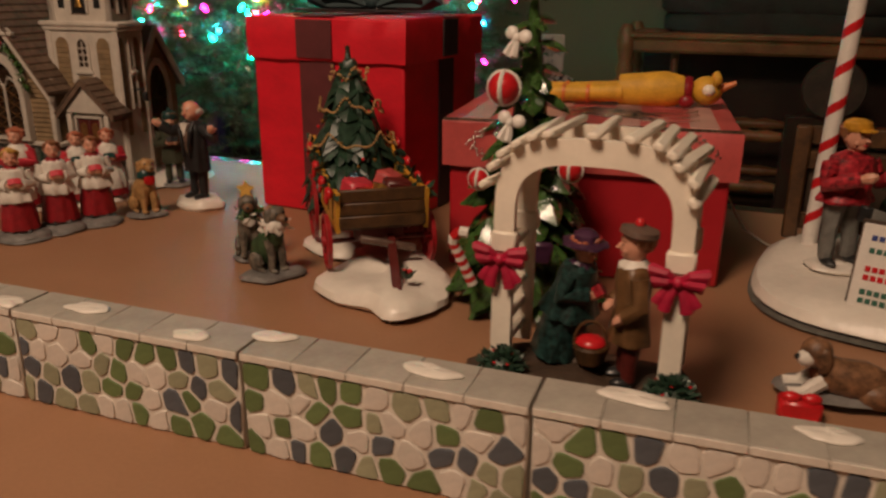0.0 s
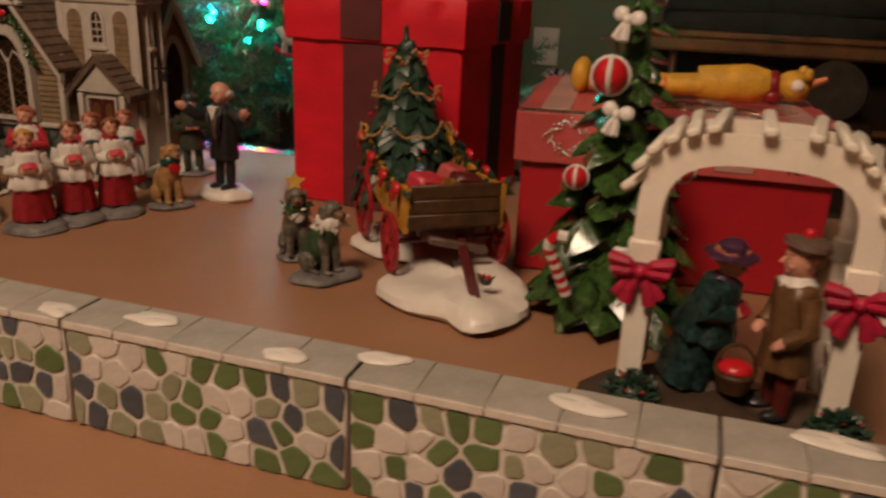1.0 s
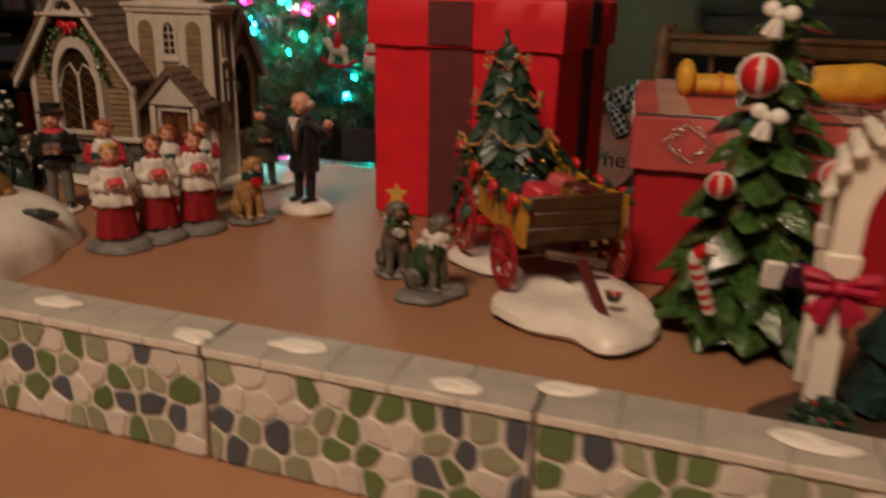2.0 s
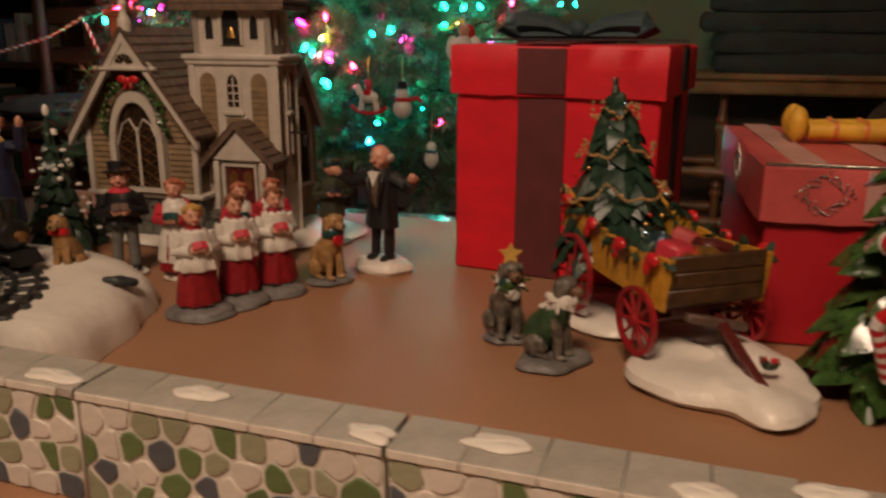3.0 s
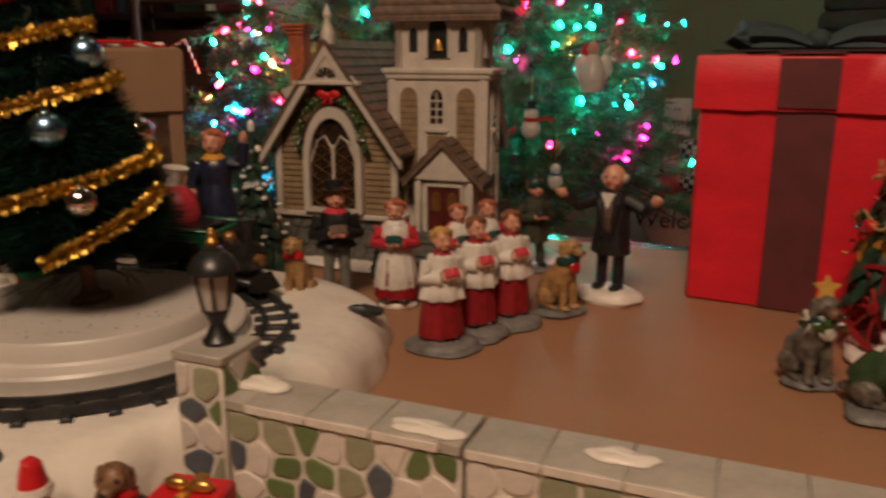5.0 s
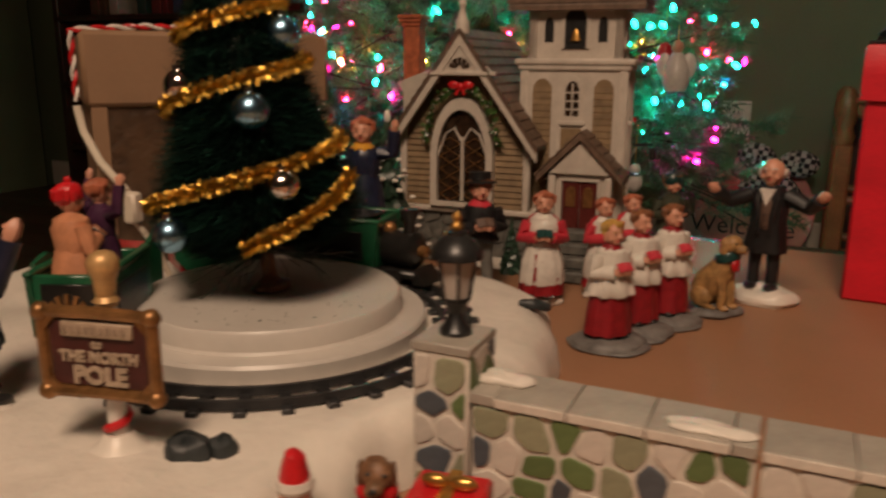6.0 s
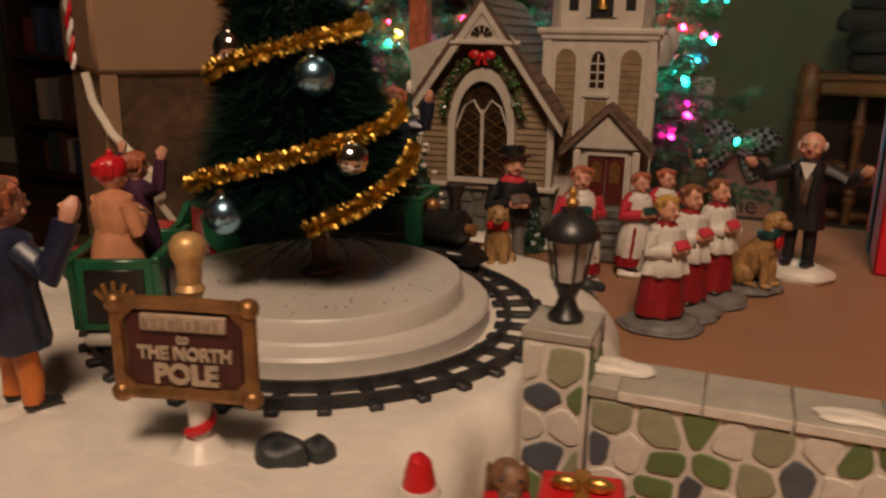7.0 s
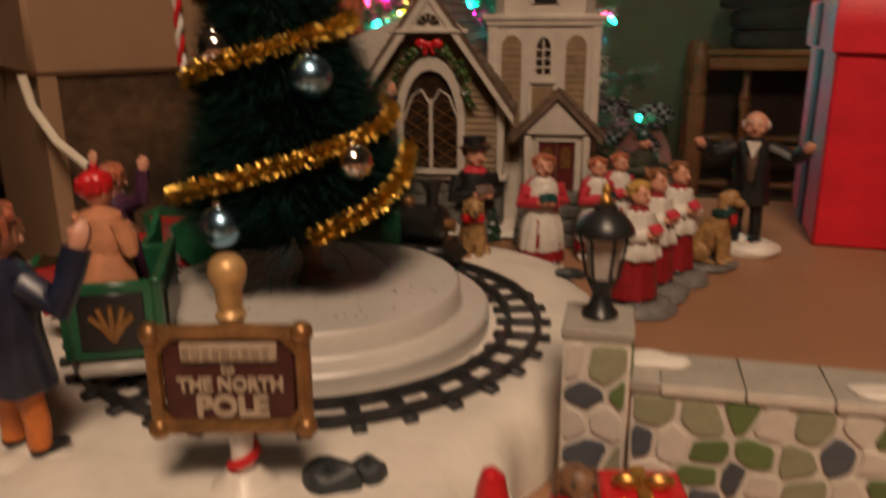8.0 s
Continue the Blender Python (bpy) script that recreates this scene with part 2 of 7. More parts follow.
# ---- mesh helpers ----
class Geo:
    def __init__(self):
        self.v, self.f, self.m, self.s = [], [], [], []

    def add(self, vs, fs, mi=0, M=None, smooth=True):
        o = len(self.v)
        self.v += [tuple(M @ Vector(p)) if M is not None else tuple(p) for p in vs]
        self.f += [tuple(i + o for i in f) for f in fs]
        self.m += [mi] * len(fs)
        self.s += [smooth] * len(fs)
        return self

    def box(self, c, size, mi=0, bev=None, M=None):
        hx, hy, hz = [a / 2 for a in size]
        b = min(size) * 0.12 if bev is None else min(bev, min(size) * 0.45)
        vs, idx = [], {}
        for sx in (-1, 1):
            for sy in (-1, 1):
                for sz in (-1, 1):
                    for ax in range(3):
                        p = [sx * (hx - b), sy * (hy - b), sz * (hz - b)]
                        p[ax] = (sx * hx, sy * hy, sz * hz)[ax]
                        idx[sx, sy, sz, ax] = len(vs)
                        vs.append((p[0] + c[0], p[1] + c[1], p[2] + c[2]))
        fs = []
        for ax in range(3):
            o1, o2 = [(1, 2), (2, 0), (0, 1)][ax]
            for s in (-1, 1):
                ring = []
                for a, bb in ((-1, -1), (1, -1), (1, 1), (-1, 1)):
                    k = [0, 0, 0]
                    k[ax], k[o1], k[o2] = s, a, bb
                    ring.append(idx[(*k, ax)])
                fs.append(tuple(ring if s > 0 else ring[::-1]))
            for a in (-1, 1):
                for bb in (-1, 1):
                    k0, k1 = [0, 0, 0], [0, 0, 0]
                    k0[o1] = k1[o1] = a
                    k0[o2] = k1[o2] = bb
                    k0[ax], k1[ax] = -1, 1
                    q = [idx[(*k0, o1)], idx[(*k1, o1)], idx[(*k1, o2)], idx[(*k0, o2)]]
                    fs.append(tuple(q if a * bb < 0 else q[::-1]))
        for sx in (-1, 1):
            for sy in (-1, 1):
                for sz in (-1, 1):
                    q = [idx[sx, sy, sz, 0], idx[sx, sy, sz, 1], idx[sx, sy, sz, 2]]
                    fs.append(tuple(q if sx * sy * sz > 0 else q[::-1]))
        return self.add(vs, fs, mi, M, False)

    def lathe(self, prof, n=20, mi=0, M=None, sx=1.0, sy=1.0, wob=0.0, seed=0):
        rnd = random.Random(seed)
        vs, fs = [], []
        w = [1 + wob * (rnd.random() - 0.5) for _ in range(n)]
        for r, z in prof:
            for k in range(n):
                a = 2 * math.pi * k / n
                vs.append((r * sx * w[k] * math.cos(a), r * sy * w[k] * math.sin(a), z))
        for i in range(len(prof) - 1):
            for k in range(n):
                fs.append((i * n + k, i * n + (k + 1) % n, (i + 1) * n + (k + 1) % n, (i + 1) * n + k))
        fs.append(tuple(range(n))[::-1])
        fs.append(tuple((len(prof) - 1) * n + k for k in range(n)))
        return self.add(vs, fs, mi, M)

    def draped(self, prof, folds, amp, mi=0, M=None, sy=1.0, phase=0.0, n=44):
        """A cloth skirt or coat: folds deepest at the hem, the first ring."""
        vs, fs = [], []
        for i, (r, z) in enumerate(prof):
            q = amp * (1 - i / (len(prof) - 1))
            for k in range(n):
                a = 2 * math.pi * k / n
                w = 1 + q * (math.sin(folds * a + phase) + 0.5 * math.sin((folds + 3) * a + 2 * phase))
                vs.append((r * w * math.cos(a), r * sy * w * math.sin(a), z))
        for i in range(len(prof) - 1):
            fs += [(i * n + k, i * n + (k + 1) % n, (i + 1) * n + (k + 1) % n, (i + 1) * n + k) for k in range(n)]
        fs.append(tuple(range(n))[::-1])
        fs.append(tuple((len(prof) - 1) * n + k for k in range(n)))
        return self.add(vs, fs, mi, M)

    def sculpt(self, size, amount):
        """Uneven hand-shaped surface: lumps of the given size."""
        for i, p in enumerate(self.v):
            d = noise.noise_vector(Vector(p) / size)
            self.v[i] = (p[0] + d[0] * amount, p[1] + d[1] * amount, p[2] + d[2] * amount * 0.4)
        return self

    def ell(self, c, r, mi=0, n=12, k=8, M=None):
        r = (r, r, r) if isinstance(r, (int, float)) else r
        prof = [(math.sin(math.pi * i / k), -math.cos(math.pi * i / k)) for i in range(k + 1)]
        prof[0], prof[-1] = (0.02, -1), (0.02, 1)
        T = Matrix.Translation(c) @ Matrix.Diagonal((*r, 1))
        return self.lathe(prof, n, mi, T if M is None else M @ T)

    def tube(self, pts, rad, mi=0, n=8, M=None):
        pts = [Vector(p) for p in pts]
        rad = [rad] * len(pts) if isinstance(rad, (int, float)) else rad
        vs, fs, up = [], [], None
        for i, p in enumerate(pts):
            d = (pts[min(i + 1, len(pts) - 1)] - pts[max(i - 1, 0)]).normalized()
            if up is None:
                up = d.orthogonal().normalized()
            up = (up - d * up.dot(d)).normalized()
            sd = d.cross(up)
            for k in range(n):
                a = 2 * math.pi * k / n
                vs.append(p + (up * math.cos(a) + sd * math.sin(a)) * rad[i])
        for i in range(len(pts) - 1):
            for k in range(n):
                fs.append((i * n + k, i * n + (k + 1) % n, (i + 1) * n + (k + 1) % n, (i + 1) * n + k))
        fs.append(tuple(range(n))[::-1])
        fs.append(tuple((len(pts) - 1) * n + k for k in range(n)))
        return self.add(vs, fs, mi, M)

    def prism(self, poly, y0, y1, mi=0, M=None):
        """A polygon in x and z, drawn out from y0 to y1."""
        n = len(poly)
        vs = [(x, y0, z) for x, z in poly] + [(x, y1, z) for x, z in poly]
        fs = [tuple(range(n)), tuple(range(n, 2 * n))[::-1]]
        fs += [(k, k + n, (k + 1) % n + n, (k + 1) % n) for k in range(n)]
        return self.add(vs, fs, mi, M, False)

    def ring(self, outer, inner, y0, y1, mi=0, M=None, closed=True):
        """A frame between two outlines of as many points, in x and z."""
        n = len(outer)
        vs = [(x, y0, z) for x, z in outer] + [(x, y0, z) for x, z in inner] + [(x, y1, z) for x, z in outer] + [(x, y1, z) for x, z in inner]
        fs = []
        for k in range(n if closed else n - 1):
            j = (k + 1) % n
            fs += [(k, j, n + j, n + k), (2 * n + k, 3 * n + k, 3 * n + j, 2 * n + j), (k, 2 * n + k, 2 * n + j, j), (n + k, n + j, 3 * n + j, 3 * n + k)]
        if not closed:
            e = n - 1
            fs += [(0, n, 3 * n, 2 * n), (e, 2 * n + e, 3 * n + e, n + e)]
        return self.add(vs, fs, mi, M, False)

    def mesh(self, name, mats, angle=38):
        me = bpy.data.meshes.new(name)
        me.from_pydata(self.v, [], self.f)
        for m in mats:
            me.materials.append(m)
        me.polygons.foreach_set("material_index", self.m)
        me.polygons.foreach_set("use_smooth", self.s)
        me.update()
        me.set_sharp_from_angle(angle=radians(angle))
        return me


def part(name, geo, material, parent=None, label="", M=None, angle=38):
    mats = material if isinstance(material, (list, tuple)) else [material]
    ob = new(name, geo.mesh(name, mats, angle) if isinstance(geo, Geo) else geo)
    if parent is not None:
        ob.parent = parent
    if M is not None:
        ob.matrix_basis = M
    return tagged(ob, label)


def thing(name, label, category, M=None, group="", kind=""):
    ob = new(name)
    ob.empty_display_size = 0.01
    if M is not None:
        ob.matrix_basis = M
    return tagged(ob, label, category, group, kind)


def solid(name, geo, material, label, category, M=None, group="", kind="", angle=38):
    return tagged(part(name, geo, material, None, label, M, angle), "", category, group, kind)


def blob(n=24, m=5, rx=0.03, ry=0.02, h=0.008, seed=1, rough=0.25, mi=0, g=None, c=(0, 0, 0), undercut=0.9):
    """A low rounded cushion of snow or stone with an uneven outline."""
    rnd = random.Random(seed)
    ph = [(rnd.random() * 6.28, rnd.uniform(0.3, 1.0)) for _ in range(4)]
    g = g or Geo()
    vs, fs = [], []
    prof = [(undercut, 0.0), (1.0, 0.3), (0.97, 0.6), (0.86, 0.85), (0.6, 0.97), (0.25, 1.0), (0.01, 1.0)]
    for r, z in prof:
        for k in range(n):
            a = 2 * math.pi * k / n
            w = 1 + rough * sum(q * math.sin((j + 2) * a + p) for j, (p, q) in enumerate(ph)) / 3
            vs.append((c[0] + rx * r * w * math.cos(a), c[1] + ry * r * w * math.sin(a), c[2] + h * z * (1 + 0.12 * math.sin(3 * a + ph[0][0]) * (r < 0.95))))
    for i in range(len(prof) - 1):
        for k in range(n):
            fs.append((i * n + k, i * n + (k + 1) % n, (i + 1) * n + (k + 1) % n, (i + 1) * n + k))
    fs.append(tuple(range(n))[::-1])
    fs.append(tuple((len(prof) - 1) * n + k for k in range(n)))
    return g.add(vs, fs, mi)


def arch_outline(w, z0, zs, zt, n=8):
    """Pointed arch: half width w, foot z0, spring zs, top zt; from foot to foot."""
    pts = [(-w, z0), (-w, zs)]
    for i in range(1, n):
        a = i / n
        pts.append((-w * (1 - a ** 1.6), zs + (zt - zs) * math.sin(a * math.pi / 2) ** 0.9))
    pts.append((0, zt))
    return pts + [(-x, z) for x, z in pts[-2::-1]]

# ---- the room ----
FLOOR, WALLY = -0.46, 2.75
floor = thing("floor", "dark wooden plank floor of the room", "floor", pose(0, 0, FLOOR), kind="structure")
plank = Geo().box((0, 0, -0.012), (6.4, 0.118, 0.024), 0, 0.002).mesh("plank", [WOODFLOOR])
for i in range(44):
    part("plank", plank, None, floor, M=pose(-0.4, -2.2 + i * 0.12, 0))
solid("wall_north", Geo().box((-0.4, WALLY + 0.05, 0.75), (6.6, 0.1, 2.6), 0, 0.001), GREENWALL, "muted green painted room wall", "wall", kind="structure")
solid("wall_west", Geo().box((-3.65, 0.2, 0.75), (0.1, 5.0, 2.6), 0, 0.001), GREENWALL, "muted green painted room wall", "wall", kind="structure")
# Unseen cream walls and ceiling, added to close the room; their tone limits bounce.
solid("wall_east", Geo().box((2.85, 0.2, 0.75), (0.1, 5.0, 2.6), 0, 0.001), CREAM, "plain cream room wall added out of view", "wall", kind="structure")
solid("wall_south", Geo().box((-0.4, -2.35, 0.75), (6.6, 0.1, 2.6), 0, 0.001), CREAM, "plain cream room wall added out of view", "wall", kind="structure")
solid("ceiling", Geo().box((-0.4, 0.2, 2.1), (6.6, 5.2, 0.1), 0, 0.001), CREAM, "plain cream ceiling added out of view", "ceiling", kind="structure")
solid("baseboard", Geo().box((-0.4, WALLY - 0.008, FLOOR + 0.06), (6.4, 0.016, 0.12), 0, 0.003), WHITETRIM, "white painted baseboard along the wall", "baseboard", kind="structure")

# power outlet
o = thing("wall_outlet", "white duplex outlet on the green wall", "outlet", pose(-0.49, WALLY, -0.035))
part("plate", Geo().box((0, -0.004, 0), (0.085, 0.008, 0.12), 0, 0.003), WHITETRIM, o)
for dz in (-0.026, 0.026):
    s = Geo().lathe([(0.017, 0), (0.017, 0.004), (0.014, 0.005)], 16, 0, pose(0, -0.008, dz, 90))
    for dx in (-0.006, 0.006):
        s.box((dx, -0.0135, dz), (0.003, 0.002, 0.01), 1)
    part("socket", s, [WHITETRIM, BLACKMETAL], o)

# ---- the table ----
t = thing("table", "low dark table covered with brown paper", "table", pose(0, 0, FLOOR))
part("tabletop", Geo().box((0.114, 0.06, -FLOOR - 0.022), (1.672, 1.46, 0.036), 0, 0.006), DARKTABLE, t)
for x in (-0.64, 0.85):
    for y in (-0.55, 0.7):
        part("leg", Geo().lathe([(0.03, 0), (0.022, 0.03), (0.032, 0.2), (0.024, 0.3), (0.035, 0.42)], 14, 0, pose(x, y, 0)), DARKTABLE, t)
part("apron", Geo().box((0.105, 0.7, 0.39), (1.47, 0.025, 0.06), 0, 0.003), DARKTABLE, t)


def paper_sheet():
    g, nx, ny = Geo(), 60, 40
    x0, x1, y0, y1 = -0.714, 0.9, -0.6, 0.752
    vs, fs = [], []
    for z in (0.0, -0.0035):
        for j in range(ny + 1):
            for i in range(nx + 1):
                x, y = x0 + (x1 - x0) * i / nx, y0 + (y1 - y0) * j / ny
                dz = 0.0004 * (noise.noise((x * 5, y * 5, 0)) - 1) if z == 0 else 0
                vs.append((x, y, z + dz))
    k = (nx + 1) * (ny + 1)
    for j in range(ny):
        for i in range(nx):
            a = j * (nx + 1) + i
            fs += [(a, a + 1, a + nx + 2, a + nx + 1), (k + a, k + a + nx + 1, k + a + nx + 2, k + a + 1)]
    for i in range(nx):
        b = ny * (nx + 1) + i
        fs += [(i, k + i, k + i + 1, i + 1), (b, b + 1, k + b + 1, k + b)]
    for j in range(ny):
        a = j * (nx + 1)
        b = a + nx
        fs += [(a, a + nx + 1, k + a + nx + 1, k + a), (b, k + b, k + b + nx + 1, b + nx + 1)]
    return g.add(vs, fs)


solid("brown_paper", paper_sheet(), KRAFT, "smooth brown kraft paper laid over the table", "paper", kind="structure")


# ---- stone wall ----
def clip(poly, px, py, nx, ny):
    out = []
    for i in range(len(poly)):
        a, b = poly[i], poly[(i + 1) % len(poly)]
        da, db = (a[0] - px) * nx + (a[1] - py) * ny, (b[0] - px) * nx + (b[1] - py) * ny
        if da <= 0:
            out.append(a)
        if da * db < 0:
            s = da / (da - db)
            out.append((a[0] + (b[0] - a[0]) * s, a[1] + (b[1] - a[1]) * s))
    return out


def cells(w, h, cols, rows, seed, gap):
    """Rounded stones that fill a rectangle, as outlines in x and z."""
    rnd = random.Random(seed)
    pts = [((c + 0.5 + 0.5 * (r % 2) - 0.25 + rnd.uniform(-0.3, 0.3)) * w / cols, (r + 0.5 + rnd.uniform(-0.28, 0.28)) * h / rows) for r in range(rows) for c in range(cols)]
    res = []
    for i, p in enumerate(pts):
        poly = [(0.0006, 0.0), (w - 0.0006, 0.0), (w - 0.0006, h), (0.0006, h)]
        for j, q in enumerate(pts):
            if i != j and poly:
                dx, dz = q[0] - p[0], q[1] - p[1]
                d = math.hypot(dx, dz)
                if d < 0.05:
                    k = 0.5 - gap / d
                    poly = clip(poly, p[0] + dx * k, p[1] + dz * k, dx / d, dz / d)
        if len(poly) > 2:
            r = []
            for k in range(len(poly)):
                a, b = poly[k], poly[(k + 1) % len(poly)]
                r += [(a[0] * 0.83 + b[0] * 0.17, a[1] * 0.83 + b[1] * 0.17), (a[0] * 0.17 + b[0] * 0.83, a[1] * 0.17 + b[1] * 0.83)]
            res.append([(x + rnd.uniform(-0.0003, 0.0003), z + rnd.uniform(-0.0003, 0.0003)) for x, z in r])
    return res


def stone_mesh(poly, depth, material):
    cx, cz = sum(p[0] for p in poly) / len(poly), sum(p[1] for p in poly) / len(poly)
    n = len(poly)
    vs, fs = [], []
    for s, y in ((1.0, 0.0005), (1.0, -depth * 0.5), (0.965, -depth * 0.92), (0.86, -depth)):
        vs += [((x - cx) * s, y, (z - cz) * s) for x, z in poly]
    for i in range(3):
        fs += [(i * n + k, i * n + (k + 1) % n, (i + 1) * n + (k + 1) % n, (i + 1) * n + k) for k in range(n)]
    fs.append(tuple(3 * n + k for k in range(n)))
    return Geo().add(vs, fs).mesh("stone", [material], 50), cx, cz


SEG, WALLH = 0.1105, 0.039
STONES = [STONE_CREAM] * 10 + [STONE_GREEN] * 8 + [STONE_SAGE] * 6 + [STONE_SLATE] * 6


def faced(parent, w, h, cols, rows, seed, M):
    deck = STONES[:]
    random.Random(seed + 7).shuffle(deck)
    for k, poly in enumerate(cells(w, h, cols, rows, seed, 0.0008)):
        me, cx, cz = stone_mesh(poly, 0.0007, deck[k % len(deck)])
        part("stone", me, None, parent, M=M @ pose(cx, 0, cz))


def wall_section(seed):
    w = thing("garden_wall_section", "miniature stone wall section with green, slate and cream stones", "wall", group="garden wall sections")
    part("wall_core", Geo().box((SEG / 2, 0.0105, WALLH / 2), (SEG - 0.0016, 0.019, WALLH), 0, 0.0006), MORTAR, w)
    cap = Geo().box((0, 0, 0), (0.0217, 0.0212, 0.0034), 0, 0.0003).box((0, -0.0107, -0.0002), (0.0215, 0.0006, 0.0028), 1, 0.0002).mesh("cap_slab", [CAPSTONE, MORTAR])
    for k in range(5):
        part("cap_slab", cap, None, w, M=pose((k + 0.5) * (SEG - 0.0012) / 5 + 0.0006, 0.0105, WALLH + 0.0018, 0, 0, random.uniform(-0.4, 0.4)))
    faced(w, SEG - 0.0016, WALLH - 0.001, 11, 4, seed, pose(0.0008, 0.001, 0.0004))
    return w


for k, (dy, turn) in enumerate(((0, 0), (0, 0), (0, 0), (0.0005, 1.2), (0.003, 1.6))):
    wall_section(5 + 3 * k).matrix_basis = pose(-0.174 + (k - 1) * SEG, 0.3115 + dy, 0, 0, 0, turn)


def wall_end():
    """The short last section with its pillar."""
    L = 0.081
    w = thing("garden_wall_end", "miniature stone wall end with a pillar", "wall", pose(-0.3655, 0.3115, 0), group="garden wall sections")
    part("wall_core", Geo().box((L / 2, 0.0105, WALLH / 2), (L - 0.0016, 0.019, WALLH), 0, 0.0006), MORTAR, w)
    cap = Geo().box((0, 0, 0), (0.0217, 0.0212, 0.0034), 0, 0.0003).box((0, -0.0107, -0.0002), (0.0215, 0.0006, 0.0028), 1, 0.0002).mesh("cap_slab", [CAPSTONE, MORTAR])
    for k in range(3):
        part("cap_slab", cap, None, w, M=pose(0.0191 + k * 0.022, 0.0105, WALLH + 0.0018))
    part("cap_slab", Geo().box((0, 0, 0), (0.0062, 0.0212, 0.0034), 0, 0.0003), CAPSTONE, w, M=pose(0.0773, 0.0105, WALLH + 0.0018))
    part("cap_slab", Geo().box((0, 0, 0), (0.0078, 0.0212, 0.0034), 0, 0.0003), CAPSTONE, w, M=pose(0.0042, 0.0105, WALLH + 0.0018))
    faced(w, L - 0.002, WALLH - 0.001, 8, 4, 21, pose(0.001, 0.001, 0.0004))
    pl = part("pillar", Geo().box((-0.0093, 0.0105, 0.0265), (0.0185, 0.0205, 0.053), 0, 0.0006), MORTAR, w)
    part("pillar_cap", Geo().box((-0.0093, 0.0105, 0.0545), (0.0196, 0.0216, 0.0032), 0, 0.0005), CAPSTONE, w)
    rnd = random.Random(4)
    faces = (STONE_GREEN, STONE_CREAM, STONE_SLATE, STONE_SAGE, STONE_CREAM, STONE_CREAM, STONE_SLATE, STONE_GREEN, STONE_CREAM, STONE_SAGE)
    for k, poly in enumerate(cells(0.0175, 0.051, 2, 5, 33, 0.0009)):
        me, cx, cz = stone_mesh(poly, 0.0009, faces[k % 10])
        part("stone", me, None, pl, M=pose(-0.0181 + cx, 0.0004, cz + 0.001))
    for poly in cells(0.0195, 0.012, 2, 2, 34, 0.0006):
        me, cx, cz = stone_mesh(poly, 0.0009, rnd.choice(STONES[5:]))
        part("stone", me, None, pl, M=pose(-0.0002, 0.0008 + cx, 0.0415 + cz, 0, 0, 90))
    g = blob(20, 5, 0.009, 0.0055, 0.0026, 3, 0.3, c=(0.007, 0.0125, WALLH + 0.0034))
    part("snow_drift", g, SNOW, w, "white painted snow drift")
    return w


wall_end()
# snow patches on the wall caps: x, y, length, turn
for k, (x, y, rx, a) in enumerate(((-0.2975, 0.317, 0.0115, -3), (-0.2425, 0.322, 0.0095, 3), (-0.18, 0.3165, 0.0082, -6), (-0.1435, 0.323, 0.0105, 4), (-0.0875, 0.3165, 0.0078, 5), (-0.0575, 0.3265, 0.0082, 10), (0.0085, 0.322, 0.0112, -5), (0.0775, 0.3285, 0.0125, -4), (0.136, 0.3265, 0.009, 6))):
    solid("snow_patch", blob(28, 5, rx, 0.0046, 0.0016, k + 3, 0.3), SNOW, "white painted snow patch on the wall cap", "snow", pose(x, y, WALLH + 0.0034, 0, 0, a), group="snow patches")


# ---- gift boxes ----
def gift_box(name, label, w, d, h, lidh, over, body, lid, M):
    b = thing(name, label, "gift box", M)
    part("box_body", Geo().box((0, 0, (h - 0.002) / 2), (w, d, h - 0.002), 0, 0.0015), body, b)
    lg = Geo()
    n = 14
    vs, fs = [], []
    rnd = random.Random(int(w * 1e4))
    for r, (e, z) in enumerate(((over - 0.0008, h - lidh), (over, h - lidh), (over, h - lidh * 0.5), (over, h + 0.0012), (over - 0.0014, h + 0.003), (-w * 0.4, h + 0.0032), (-w * 0.4, h + 0.001), (over - 0.0018, h), (0.0004, h - 0.0012), (0.0004, h - lidh))):
        for k in range(4 * n):
            side, s = divmod(k, n)
            s = -1 + 2 * s / n
            x, y = ((s, -1), (1, s), (-s, 1), (-1, -s))[side]
            j = 0.0005 * rnd.uniform(-1, 1) if r in (1, 2, 3, 4) else 0
            ex, ey = (e, e) if e > -0.01 else (e, e * d / w)
            vs.append((x * (w / 2 + ex) + (j if abs(x) == 1 else 0), y * (d / 2 + ey) + (j if abs(y) == 1 else 0), z + j * (r > 0)))
    m4 = 4 * n
    for r in range(9):
        fs += [(r * m4 + k, r * m4 + (k + 1) % m4, (r + 1) * m4 + (k + 1) % m4, (r + 1) * m4 + k) for k in range(m4)]
    fs.append(tuple(5 * m4 + k for k in range(m4)))
    fs.append(tuple(6 * m4 + k for k in range(m4))[::-1])
    lg.add(vs, [f for f in fs if not (f[0] // m4 == 5 and len(f) == 4)])
    part("lid", lg, lid, b)
    return b


# tall red box; front left corner at (-0.254, 0.623), turned slightly
W1, D1, H1 = 0.131, 0.131, 0.146
b1 = gift_box("tall_gift_box", "tall bright red gift box with dark ribbon stripes", W1, D1, H1, 0.028, 0.0032, REDPAPER, REDPAPER, pose(-0.254, 0.623, 0, 0, 0, -5) @ pose(W1 / 2, D1 / 2, 0))
rib = Geo().box((-0.007, -D1 / 2 - 0.0008, (H1 - 0.027) / 2), (0.031, 0.0014, H1 - 0.028), 0, 0.0003)
part("ribbon_band", rib, MAROON, b1, "dark maroon ribbon band")
